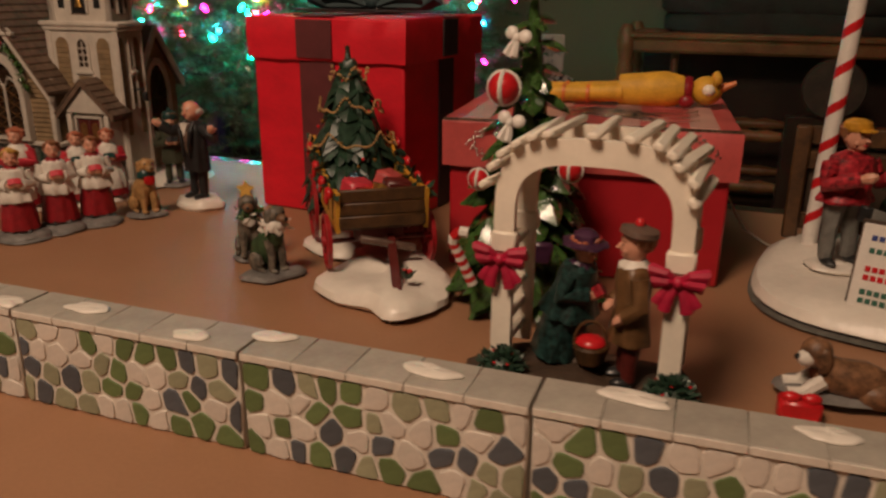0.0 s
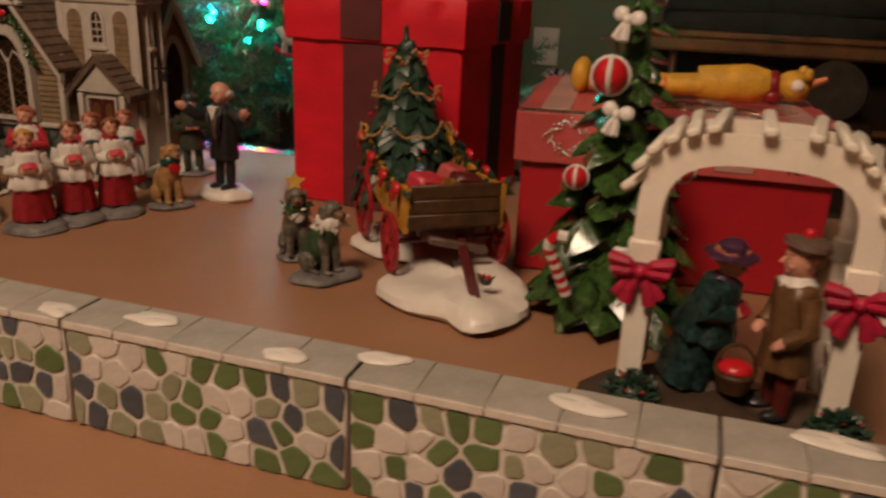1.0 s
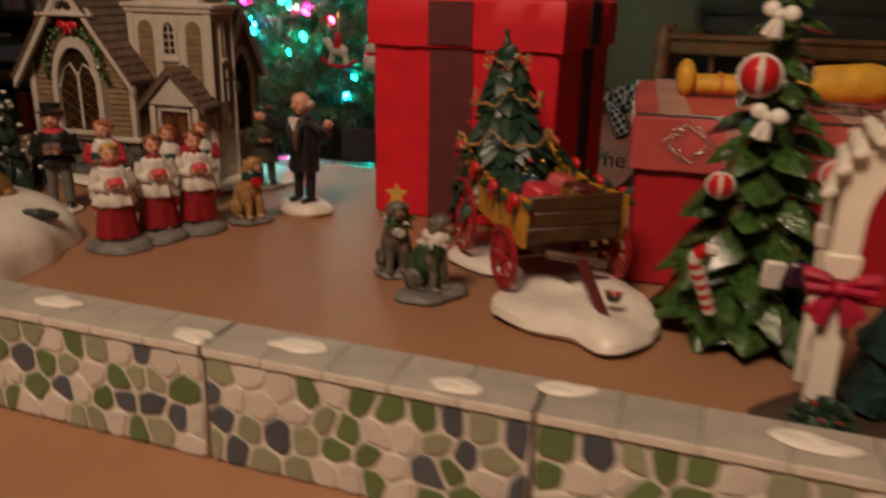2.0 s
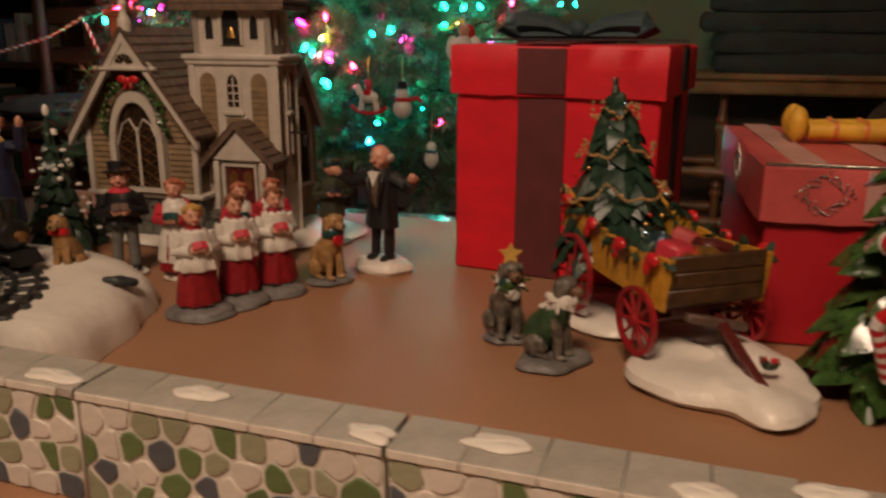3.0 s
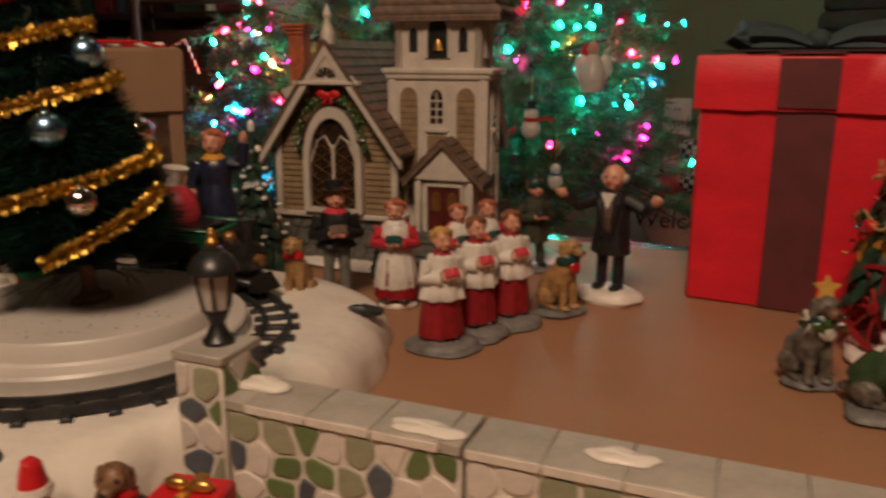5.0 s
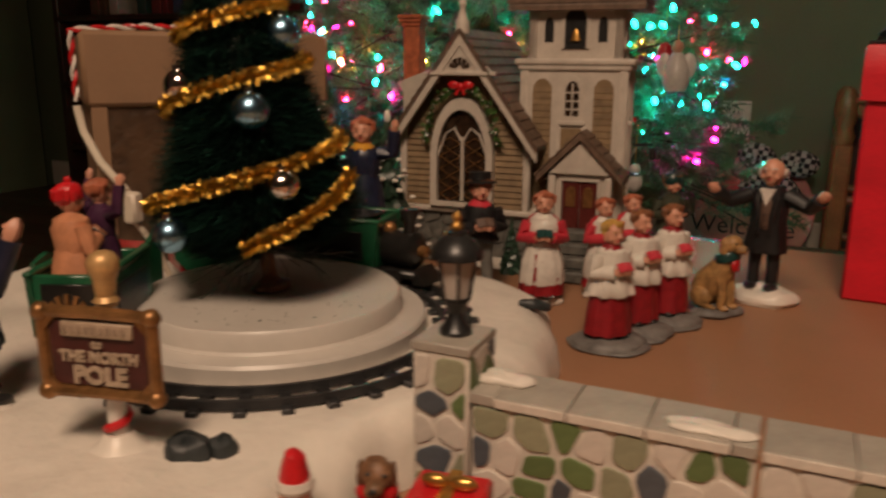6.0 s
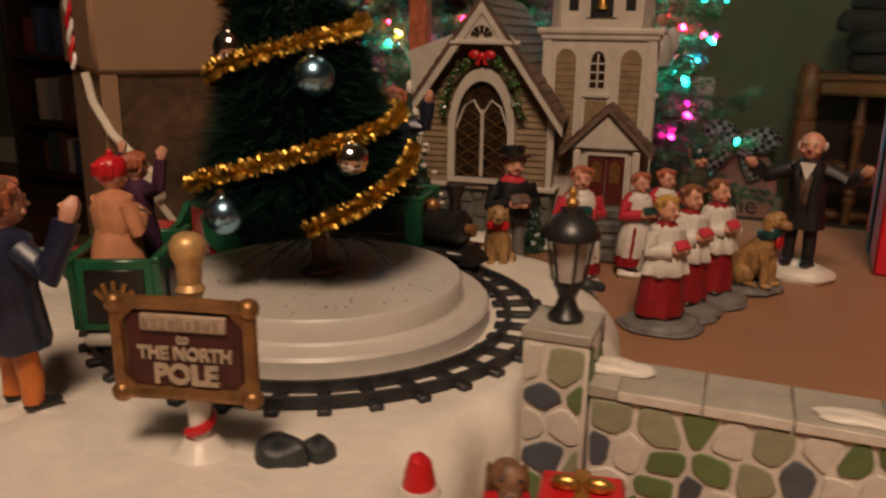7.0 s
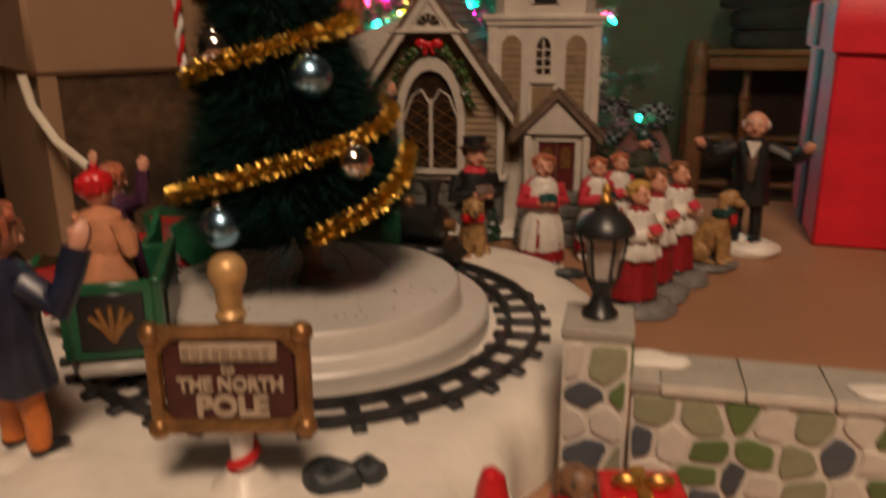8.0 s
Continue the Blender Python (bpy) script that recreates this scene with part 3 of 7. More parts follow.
part("ribbon_band", Geo().box((-0.007, -D1 / 2 - 0.0042, H1 - 0.0125), (0.031, 0.0014, 0.0275), 0, 0.0003), MAROON, b1)
part("ribbon_band", Geo().box((-0.007, 0, H1 + 0.0042), (0.034, D1 + 0.008, 0.0014), 0, 0.0003), MAROON, b1)
for s in (-1, 1):
    part("ribbon_band", Geo().box((s * (W1 / 2 + 0.0008), 0.004, (H1 - 0.027) / 2), (0.0014, 0.026, H1 - 0.028), 0, 0.0003), BLACKRIB, b1)
    part("ribbon_band", Geo().box((s * (W1 / 2 + 0.0042), 0.004, H1 - 0.0125), (0.0014, 0.026, 0.0275), 0, 0.0003), BLACKRIB, b1)
part("ribbon_band", Geo().box((0.0, 0.004, H1 + 0.006), (W1 + 0.008, 0.026, 0.0014), 0, 0.0003), BLACKRIB, b1)
bow = Geo()
for s in (-1, 1):
    pts = [(s * 0.004, 0, 0.004)] + [(s * (0.008 + 0.044 * math.sin(a * 0.5)), 0.006 * math.sin(a), 0.009 + 0.003 * math.sin(a)) for a in [i * 0.52 for i in range(1, 6)]] + [(s * 0.04, 0.004, 0.003), (s * 0.004, 0, 0.003)]
    bow.tube(pts, [0.004, 0.007, 0.009, 0.0105, 0.0105, 0.009, 0.006, 0.003], 0, 10, Matrix.Diagonal((1, 1.6, 0.9, 1)))
bow.ell((0, 0, 0.007), (0.008, 0.008, 0.007))
solid("ribbon_bow", bow, TEALCLOTH, "dark teal ribbon bow lying on the red box", "bow", pose(-0.19, 0.705, H1 + 0.0062, 0, 0, 8))

# low wide red box, front left corner at (-0.066, 0.541)
W2, D2, H2 = 0.166, 0.17, 0.092
b2 = gift_box("wide_gift_box", "wide dark red gift box with a patterned pink and silver lid", W2, D2, H2, 0.026, 0.004, REDBOX, PINKLID, pose(-0.064, 0.543, 0, 0, 0, 6) @ pose(W2 / 2, D2 / 2, 0))
for fx in (-0.058, 0.0, 0.062):
    ring_ = Geo()
    for k in range(64):
        a, q = k * math.pi / 32, 1 + 0.22 * math.cos(4 * k * math.pi / 32) * (k % 2) - 0.12 * (k % 3)
        ring_.ell((fx + math.cos(a) * 0.0112 * q, -D2 / 2 - 0.0044, H2 - 0.011 + math.sin(a) * 0.0092 * q), 0.0008, 0, 6, 4)
    part("silver_motif", ring_, SILVER, b2, "silver glitter ring motif")
for s in (-1, 1):
    ring_ = Geo()
    for k in range(64):
        a, q = k * math.pi / 32, 1 + 0.22 * math.cos(4 * k * math.pi / 32) * (k % 2) - 0.12 * (k % 3)
        ring_.ell((s * (W2 / 2 + 0.0044), math.cos(a) * 0.0112 * q, H2 - 0.011 + math.sin(a) * 0.0092 * q), 0.0008, 0, 6, 4)
    part("silver_motif", ring_, SILVER, b2)
for k in range(4):
    part("print_band", Geo().box((-0.066 + k * 0.044, 0, H2 + 0.0037), (0.016, D2 + 0.006, 0.0006), 0, 0.0001), PINKBAND, b2, "pale printed stripe")
for fx in (-0.03, 0.031):
    part("print_band", Geo().box((fx, -D2 / 2 - 0.0042, H2 - 0.011), (0.02, 0.0008, 0.024), 0, 0.0002), PINKBAND, b2)
part("glitter_edge", Geo().box((0, -D2 / 2 - 0.0034, H2 + 0.0026), (W2 + 0.007, 0.0018, 0.0018), 0, 0.0004), SILVER, b2)
wr = Geo()
rnd = random.Random(3)
for k in range(5):
    a = rnd.uniform(-0.5, 0.5)
    wr.tube([(0.02 * j - 0.03, 0.01 * math.sin(j * 1.3 + k) + 0.006 * k, 0.001 + 0.002 * abs(math.sin(j + k))) for j in range(5)], [0.0006, 0.0022, 0.0028, 0.002, 0.0005], 0, 6)
solid("clear_wrap", wr, CLEAR, "crumpled clear plastic wrap on the gift box", "wrapping", pose(0.03, 0.575, H2 + 0.0035, 0, 0, 5))

# kraft box with clear sides
kb = thing("kraft_gift_box", "brown kraft gift box with a dark film window and striped cord", "gift box", pose(-0.6284, 0.4142, 0, 0, 0, 51) @ Matrix.Diagonal((1, 1.15, 1, 1)))
S, KH = 0.128, 0.153
part("box_floor", Geo().box((S / 2, S / 2, 0.002), (S, S, 0.004), 0, 0.0006), LIDKRAFT, kb)
part("left_panel", Geo().box((0.0012, S / 2, 0.058), (0.0024, S, 0.112), 0, 0.0005), LIDKRAFT, kb, "plain kraft card side")
part("right_panel", Geo().box((S - 0.0012, S / 2, 0.058), (0.0024, S, 0.112), 0, 0.0005), LIDKRAFT, kb)
part("back_panel", Geo().box((S / 2, S - 0.0012, 0.058), (S - 0.006, 0.0024, 0.112), 0, 0.0005), LIDKRAFT, kb)
part("window_panel", Geo().box((S / 2, 0.0012, 0.058), (S - 0.006, 0.0024, 0.112), 0, 0.0005), WINDOWCARD, kb, "glossy film window over dark brown filling")
for x in (0.004, S - 0.004):
    part("corner_strip", Geo().box((x, -0.0006, 0.058), (0.008, 0.0012, 0.112), 0, 0.0004), LIDKRAFT, kb)
part("kraft_lid", Geo().box((S / 2, S / 2, KH - 0.02), (S + 0.006, S + 0.006, 0.04), 0, 0.0025), LIDKRAFT, kb)


def twisted_cord(pts, r=0.0021):
    g = Geo()
    P = [Vector(p) for p in pts]
    L = [0.0]
    for i in range(1, len(P)):
        L.append(L[-1] + (P[i] - P[i - 1]).length)
    n = max(8, int(L[-1] / 0.0016))
    run = []
    for k in range(n + 1):
        s = L[-1] * k / n
        i = max(j for j in range(len(L)) if L[j] <= s + 1e-9)
        i = min(i, len(P) - 2)
        run.append(P[i].lerp(P[i + 1], (s - L[i]) / max(1e-9, L[i + 1] - L[i])))
    for strand in (0, 1):
        pts2 = []
        for k, p in enumerate(run):
            d = (run[min(k + 1, n)] - run[max(k - 1, 0)]).normalized()
            u = d.orthogonal().normalized()
            w = d.cross(u)
            a = k * 0.55 + strand * math.pi
            pts2.append(p + (u * math.cos(a) + w * math.sin(a)) * r * 0.5)
        g.tube(pts2, r * 0.62, strand, 6)
    return g


e = 0.0048
part("striped_cord", twisted_cord([(S * 0.5, -e, KH - 0.04), (S * 0.5, -e, KH + 0.002), (S * 0.5, S * 0.3, KH + 0.0035), (S * 0.5, S + e, KH + 0.002), (S * 0.5, S + e, KH - 0.04)]), [CANDYRED, CANDYWHITE], kb, "red and white twisted cord")
part("striped_cord", twisted_cord([(-e, S * 0.5, KH - 0.04), (-e, S * 0.5, KH + 0.002), (S * 0.3, S * 0.5, KH + 0.005), (S + e, S * 0.5, KH + 0.002), (S + e, S * 0.5, KH - 0.04)]), [CANDYRED, CANDYWHITE], kb)
part("tag", Geo().box((S * 0.72, S * 0.25, KH + 0.0035), (0.035, 0.022, 0.002), 0, 0.0005), CANDYRED, kb, "red paper tag")
solid("power_cable", Geo().tube([(-0.629, 0.406, 0.1145), (-0.627, 0.407, 0.101), (-0.6165, 0.4065, 0.086), (-0.6, 0.402, 0.077), (-0.588, 0.396, 0.0735)], 0.0021, 0, 8).box((-0.5815, 0.393, 0.0665), (0.0085, 0.007, 0.016), 0, 0.0015).tube([(-0.581, 0.393, 0.06), (-0.575, 0.4, 0.045), (-0.577, 0.41, 0.0265)], 0.0015, 0, 6), WIRE, "white power cord with a plug", "cord")


# ---- resin trees ----
def leaf_tongue(g, M, L, w, droop, mi=0):
    """One drooping pointed lobe of a moulded tree, with a raised midrib."""
    vs, fs = [], []
    for i, (s, ww) in enumerate(((0, 0.55), (0.35, 1.0), (0.7, 0.72), (1.0, 0.06))):
        x, z = L * s, -droop * L * s * s
        vs += [(x, -w * ww, z - w * 0.35 * ww), (x, 0, z + w * 0.3 * ww), (x, w * ww, z - w * 0.35 * ww), (x, 0, z - w * 0.6 * ww)]
        if i:
            b = 4 * i
            fs += [(b - 4 + k, b - 4 + (k + 1) % 4, b + (k + 1) % 4, b + k) for k in range(4)]
    fs += [(0, 1, 2, 3), (15, 14, 13, 12)]
    g.add(vs, fs, mi, M)


def moulded_crown(h, r, tiers, lobes, seed, z0=0.0, droop=0.45, power=0.9, tip=0.06, tilt=22, fat=1.0, split=False):
    rnd = random.Random(seed)
    g = Geo()
    g.lathe([(r * 0.44, z0 + 0.04 * h), (r * 0.44, z0 + h * 0.12), (r * 0.22, z0 + h * 0.55), (r * 0.03, z0 + h * 0.97)], 14)
    for t in range(tiers):
        s = t / (tiers - 1)
        rr = r * ((1 - s) ** power * (1 - tip) + tip)
        z = z0 + h * (0.1 + 0.86 * s)
        n = max(4, int(lobes * (0.35 + 0.65 * (1 - s))))
        for k in range(n):
            a = 2 * math.pi * (k + 0.5 * (t % 2)) / n + rnd.uniform(-0.12, 0.12)
            L = rr * rnd.uniform(0.62, 0.82)
            M = pose(0, 0, z + rnd.uniform(-0.012, 0.012) * h, 0, 0, math.degrees(a)) @ pose(rr * 0.3, 0, 0, rnd.uniform(-14, 14), tilt + rnd.uniform(-10, 12), 0)
            wd = min(rr * 3.4 / n, L * 0.6) * fat * rnd.uniform(0.85, 1.15)
            leaf_tongue(g, M, L, wd, droop)
            if split:
                for q in (-1, 1):
                    leaf_tongue(g, M @ pose(L * 0.3, 0, -droop * L * 0.05, 0, rnd.uniform(-4, 14), q * rnd.uniform(24, 40)), L * rnd.uniform(0.45, 0.62), wd * 0.5, droop * 1.2)
    for k in range(4):
        leaf_tongue(g, pose(0, 0, z0 + h * 0.95, 0, -70, k * 90), h * 0.06, h * 0.012, 0)
    return g


# ---- train platform ----
PX, PY, PT = -0.482, 0.371, 0.0265


def platform():
    keys = [(-180, 0.2), (-150, 0.215), (-120, 0.205), (-95, 0.2), (-75, 0.195), (-62, 0.172), (-48, 0.128), (-33, 0.106), (-15, 0.1045), (0, 0.114), (20, 0.121), (40, 0.132), (55, 0.147), (75, 0.15), (95, 0.145), (125, 0.165), (155, 0.185), (180, 0.2)]
    def R(a):
        for (a0, r0), (a1, r1) in zip(keys, keys[1:]):
            if a0 <= a <= a1:
                s = (a - a0) / (a1 - a0)
                s = s * s * (3 - 2 * s)
                return r0 + (r1 - r0) * s
    n, prof = 160, [0.0, 0.2, 0.35, 0.45, 0.52, 0.58, 0.64, 0.7, 0.76, 0.81, 0.86, 0.9, 0.935, 0.965, 0.985, 1.0]
    vs, fs = [], []
    for s in prof:
        for k in range(n):
            a = -180 + 360 * k / n
            r = R(a) * s
            x, y = r * math.cos(radians(a)), r * math.sin(radians(a))
            edge = max(0.0, (r - max(0.092, R(a) - 0.034)) / max(0.004, R(a) - max(0.092, R(a) - 0.034)))
            z = PT * math.sqrt(max(0.0, 1 - edge ** 2.8))
            if r > 0.097:
                z += (0.0045 * noise.noise((x * 26, y * 26, 2.0)) + 0.0014 * noise.noise((x * 75, y * 75, 5.0))) * (1 - edge) * min(1, (r - 0.097) / 0.02)
            vs.append((x, y, max(z, 0.0 if s == 1 else 0.001)))
    for i in range(len(prof) - 1):
        for k in range(n):
            fs.append((i * n + k, (i + 1) * n + k, (i + 1) * n + (k + 1) % n, i * n + (k + 1) % n))
    fs.append(tuple((len(prof) - 1) * n + k for k in range(n))[::-1])
    return Geo().add(vs, fs)


plat = thing("train_platform", "white snow platform with a stepped disc and a black toy railway", "model platform", pose(PX, PY, 0))
part("snow_base", platform(), SNOW, plat, "cream white moulded snow", angle=60)
part("stepped_disc", Geo().lathe([(0.066, PT - 0.003), (0.066, 0.0333), (0.065, 0.0345), (0.0565, 0.0348), (0.0555, 0.0358), (0.055, 0.0421), (0.054, 0.0433), (0.04, 0.0437), (0.001, 0.0437)], 96), DISC, plat, "white two step turntable disc")


def open_ring(r, w, z0, z1, n=120):
    vs, fs = [], []
    for rr, z in ((r - w, z0), (r + w, z0), (r + w * 0.7, z1), (r - w * 0.7, z1)):
        vs += [(rr * math.cos(2 * math.pi * k / n), rr * math.sin(2 * math.pi * k / n), z) for k in range(n)]
    for i in range(4):
        j = (i + 1) % 4
        fs += [(i * n + k, i * n + (k + 1) % n, j * n + (k + 1) % n, j * n + k) for k in range(n)]
    return Geo().add(vs, fs)


for r in (0.0735, 0.0845):
    part("rail", open_ring(r, 0.0012, PT + 0.001, PT + 0.0042), TRACK, plat)
tie = Geo().box((0, 0, 0), (0.0205, 0.0042, 0.0024), 0, 0.0004).mesh("tie", [TRACK])
for k in range(36):
    a = 360 * k / 36
    part("tie", tie, None, plat, M=pose(0, 0, 0, 0, 0, a) @ pose(0.079, 0, PT + 0.0008))
coal = Geo()
blob(18, 5, 0.0078, 0.0062, 0.0072, 41, 0.25, 0, coal)
blob(14, 5, 0.005, 0.0046, 0.0062, 44, 0.25, 0, coal, (0.009, 0.0035, 0))
part("coal_lump", coal, COAL, plat, "dark painted coal lumps", M=pose(0.0445, -0.1, PT - 0.003, 0, 0, 12))
# Low dark patch on the slope of the snow base.
part("dark_lump", blob(18, 5, 0.009, 0.005, 0.004, 11, 0.3), COAL, plat, M=pose(0.09, 0.086, 0.0225, 0, 16, 60))


# ---- bottle brush tree on the disc ----
def bottle_brush():
    rnd = random.Random(12)
    H, R = 0.174, 0.047
    t = thing("bottle_brush_tree", "dark green bottle brush tree with gold tinsel and mirror balls", "miniature tree", pose(PX, PY, 0.0437, 0, -6.5, 0))
    part("stand", Geo().lathe([(0.0085, 0), (0.0085, 0.002), (0.005, 0.0034), (0.0032, 0.006), (0.003, 0.016)], 18), FURBROWN, t, "brown twisted trunk")
    core, g = Geo(), Geo()

    def rad(z):
        s = (z - 0.019) / (H - 0.019)
        return R * min(1.0, 0.62 + max(s, 0) * 5) * max(0.0, 1 - s) + 0.0012
    core.lathe([(rad(z) * 0.72, z) for z in [0.022 + (H - 0.025) * i / 24 for i in range(25)]], 28)
    part("crown_core", core, BRISTLE, t)
    vs, fs = [], []
    for k in range(38000):
        s = 1 - math.sqrt(rnd.random() * 0.999)
        z = 0.019 + s * (H - 0.019)
        a = rnd.random() * 6.283
        r = rad(z) * rnd.uniform(0.86, 1.1)
        d = Vector((math.cos(a), math.sin(a), 0))
        p0 = d * r * 0.68 + Vector((0, 0, z + rnd.uniform(-0.002, 0.004)))
        tip = d * r + Vector((0, 0, z + rnd.uniform(-0.003, 0.005)))
        tip += Vector((rnd.uniform(-1, 1), rnd.uniform(-1, 1), 0)) * 0.003
        side = Vector((-math.sin(a), math.cos(a), rnd.uniform(-1, 1))).normalized() * 0.00032
        o = len(vs)
        vs += [p0 - side, p0 + side, tip]
        fs.append((o, o + 1, o + 2))
    for k in range(46):
        a = rnd.random() * 6.283
        d = Vector((math.cos(a), math.sin(a), 0))
        L = rnd.uniform(0.018, 0.036)
        bend = Vector((-d.y, d.x, 0)) * rnd.uniform(-0.012, 0.012)
        g.tube([d * 0.006 + Vector((0, 0, 0.016)), d * L * 0.4 + bend * 0.3 + Vector((0, 0, 0.014)), d * L * 0.75 + bend + Vector((0, 0, 0.009 + rnd.random() * 0.004)), d * L + bend * 2.2 + Vector((0, 0, 0.003 + rnd.random() * 0.01))], 0.00018, 0, 4)
    g.add(vs, fs, 0, None, False)
    part("crown", g, BRISTLE, t, "stiff dark green bristles")
    vs, fs = [], []
    for k in range(22000):
        u = rnd.random()
        z = 0.024 + u * 0.13
        pitch = max(0.0179, 0.0428 - 0.339 * (z - 0.0465))
        turns = math.log(0.0428 / pitch) / 0.339 + max(0.0, z - 0.12) / 0.0179
        a = -math.pi / 2 + turns * 2 * math.pi
        if k % 8 == 0:
            z, a = 0.024 + 0.022 * u, radians(-62 + 76 * u)
        r = rad(z) * 1.03
        c = Vector((r * math.cos(a), r * math.sin(a), z))
        d = Vector((rnd.gauss(0, 1), rnd.gauss(0, 1), rnd.gauss(0, 1))).normalized() * rnd.uniform(0.0018, 0.0042)
        sd = d.orthogonal().normalized() * 0.00017
        o = len(vs)
        vs += [c - sd, c + sd, c + d + sd, c + d - sd]
        fs.append((o, o + 1, o + 2, o + 3))
    tw = Geo().add(vs, fs, 0, None, False)
    part("tinsel_garland", tw, TINSEL, t, "glittering gold tinsel wound round the tree")
    for nm, m, az, z, rr in (("blue_ball", BLUEBALL, -48, 0.0742, 0.0072), ("blue_ball", BLUEBALL, -102, 0.0315, 0.0068), ("blue_ball", BLUEBALL, 2, 0.103, 0.0068), ("silver_ball", SILVERBALL, -110, 0.0865, 0.006), ("silver_ball", SILVERBALL, -37, 0.046, 0.0063), ("red_ball", CANDYRED, -92, 0.1325, 0.0085), ("silver_ball", SILVERBALL, 60, 0.07, 0.0068), ("blue_ball", BLUEBALL, 130, 0.09, 0.0074)):
        r = rad(z) * 0.98
        a = radians(az)
        c = (r * math.cos(a), r * math.sin(a), z)
        b = part(nm, Geo().ell(c, rr, 0, 24, 16), m, t)
        part("ball_cap", Geo().lathe([(0.0018, 0), (0.0018, 0.0022), (0.0008, 0.0026)], 10, 0, pose(c[0], c[1], c[2] + rr - 0.0006)), SILVTINSEL, b)
    return t


bottle_brush()


fallen, rnd = Geo(), random.Random(71)
for k in range(150):
    r, a = 0.05 * math.sqrt(rnd.random()), rnd.random() * 6.28
    s_ = rnd.uniform(0.00012, 0.0003)
    fallen.box((0, 0, 0), (s_ * 3, s_, s_), 0, 0.00005, pose(r * math.cos(a), r * math.sin(a), 0.0003, 0, 0, rnd.uniform(0, 180)))
solid("fallen_needles", fallen, BRISTLE, "dark fallen needles scattered on the white disc", "needles", pose(PX, PY, 0.0437), kind="stuff")


# ---- sign and lamp ----
def lettering(parent, text, size, M, material, name="lettering", depth=0.0006, bold=0.0):
    cu = bpy.data.curves.new("text", "FONT")
    cu.body, cu.size, cu.align_x, cu.align_y, cu.extrude, cu.offset = text, size, "CENTER", "CENTER", depth, bold
    cu.resolution_u = 3
    tmp = bpy.data.objects.new("text", cu)
    scene.collection.objects.link(tmp)
    me = bpy.data.meshes.new_from_object(tmp.evaluated_get(bpy.context.evaluated_depsgraph_get()))
    bpy.data.objects.remove(tmp)
    me.materials.clear()
    me.materials.append(material)
    ob = new(name, me)
    ob.parent = parent
    ob.matrix_basis = M
    return ob


sg = thing("north_pole_sign", "bronze framed brown sign on a striped post with gold knob", "sign", pose(-0.4575, 0.2645, PT - 0.0045, 0, 0, 14))
part("post_base", Geo().lathe([(0.0145, -0.002), (0.014, 0.0012), (0.0125, 0.002), (0.0095, 0.0038), (0.006, 0.0062), (0.004, 0.009)], 22, wob=0.1), SNOW, sg, "white snowy mound")
part("post", Geo().lathe([(0.0029, 0.006), (0.0029, 0.05)], 14), CANDYWHITE, sg)
st = Geo()
for z in (0.0135,):
    st.tube([(0.0031 * math.cos(a), 0.0031 * math.sin(a), z + 0.0012 * a) for a in [i * 0.5 - 2.6 for i in range(11)]], 0.0014, 0, 6)
part("red_stripe", st, CANDYRED, sg)
SW, SH, SZ = 0.0342, 0.0238, 0.0352
part("board", Geo().box((0, -0.0045, SZ), (SW - 0.004, 0.0028, SH - 0.004), 0, 0.0005), SIGNRED, sg)
for s in (-1, 1):
    part("frame_bar", Geo().tube([(-SW / 2, -0.0055, SZ + s * SH / 2), (0, -0.0055, SZ + s * SH / 2 + 0.0004), (SW / 2, -0.0055, SZ + s * SH / 2)], 0.0019, 0, 8), BRONZE, sg)
    part("frame_bar", Geo().tube([(s * SW / 2, -0.0055, SZ - SH / 2), (s * SW / 2, -0.0055, SZ + SH / 2)], 0.0019, 0, 8), BRONZE, sg)
    for q in (-1, 1):
        part("corner_knob", Geo().ell((s * SW / 2, -0.0058, SZ + q * SH / 2), 0.0028, 0, 12, 8), BRONZE, sg)
        part("corner_gusset", Geo().prism([(s * (SW / 2 - 0.0005), SZ + q * SH / 2), (s * (SW / 2 - 0.006), SZ + q * SH / 2), (s * (SW / 2 - 0.0005), SZ + q * (SH / 2 - 0.006))], -0.0068, -0.005), BRONZE, sg)
part("finial", Geo().lathe([(0.003, 0.048), (0.0037, 0.0495), (0.0027, 0.051), (0.0031, 0.0532), (0.0031, 0.0555), (0.0036, 0.0568), (0.0043, 0.0585), (0.0045, 0.0602), (0.0042, 0.0618), (0.0033, 0.0631), (0.0019, 0.0639), (0.0003, 0.0641)], 20), PALEGOLD, sg, "gold ball finial")
part("name_panel", Geo().box((0.0005, -0.0064, SZ + 0.0075), (0.022, 0.0014, 0.0043), 0, 0.0003), SIGNTAN, sg, "tan panel with worn lettering")
for k in range(9):
    part("worn_letter", Geo().box((-0.0091 + k * 0.00225, -0.0072, SZ + 0.0075), (0.0013 + 0.0005 * (k % 3 == 1), 0.0005, 0.0026 - 0.0004 * (k % 2)), 0, 0.0001), WORNTAN, sg)
lettering(sg, "to", 0.0037, pose(0, -0.0062, SZ + 0.0032, 90), SIGNTAN, bold=0.00008)
lettering(sg, "THE NORTH", 0.0045, pose(0.0004, -0.0062, SZ - 0.0008, 90) @ Matrix.Diagonal((0.96, 1, 1, 1)), SIGNTAN, bold=0.00016)
lettering(sg, "POLE", 0.0072, pose(0.0004, -0.0062, SZ - 0.0064, 90), SIGNTAN, bold=0.0003)

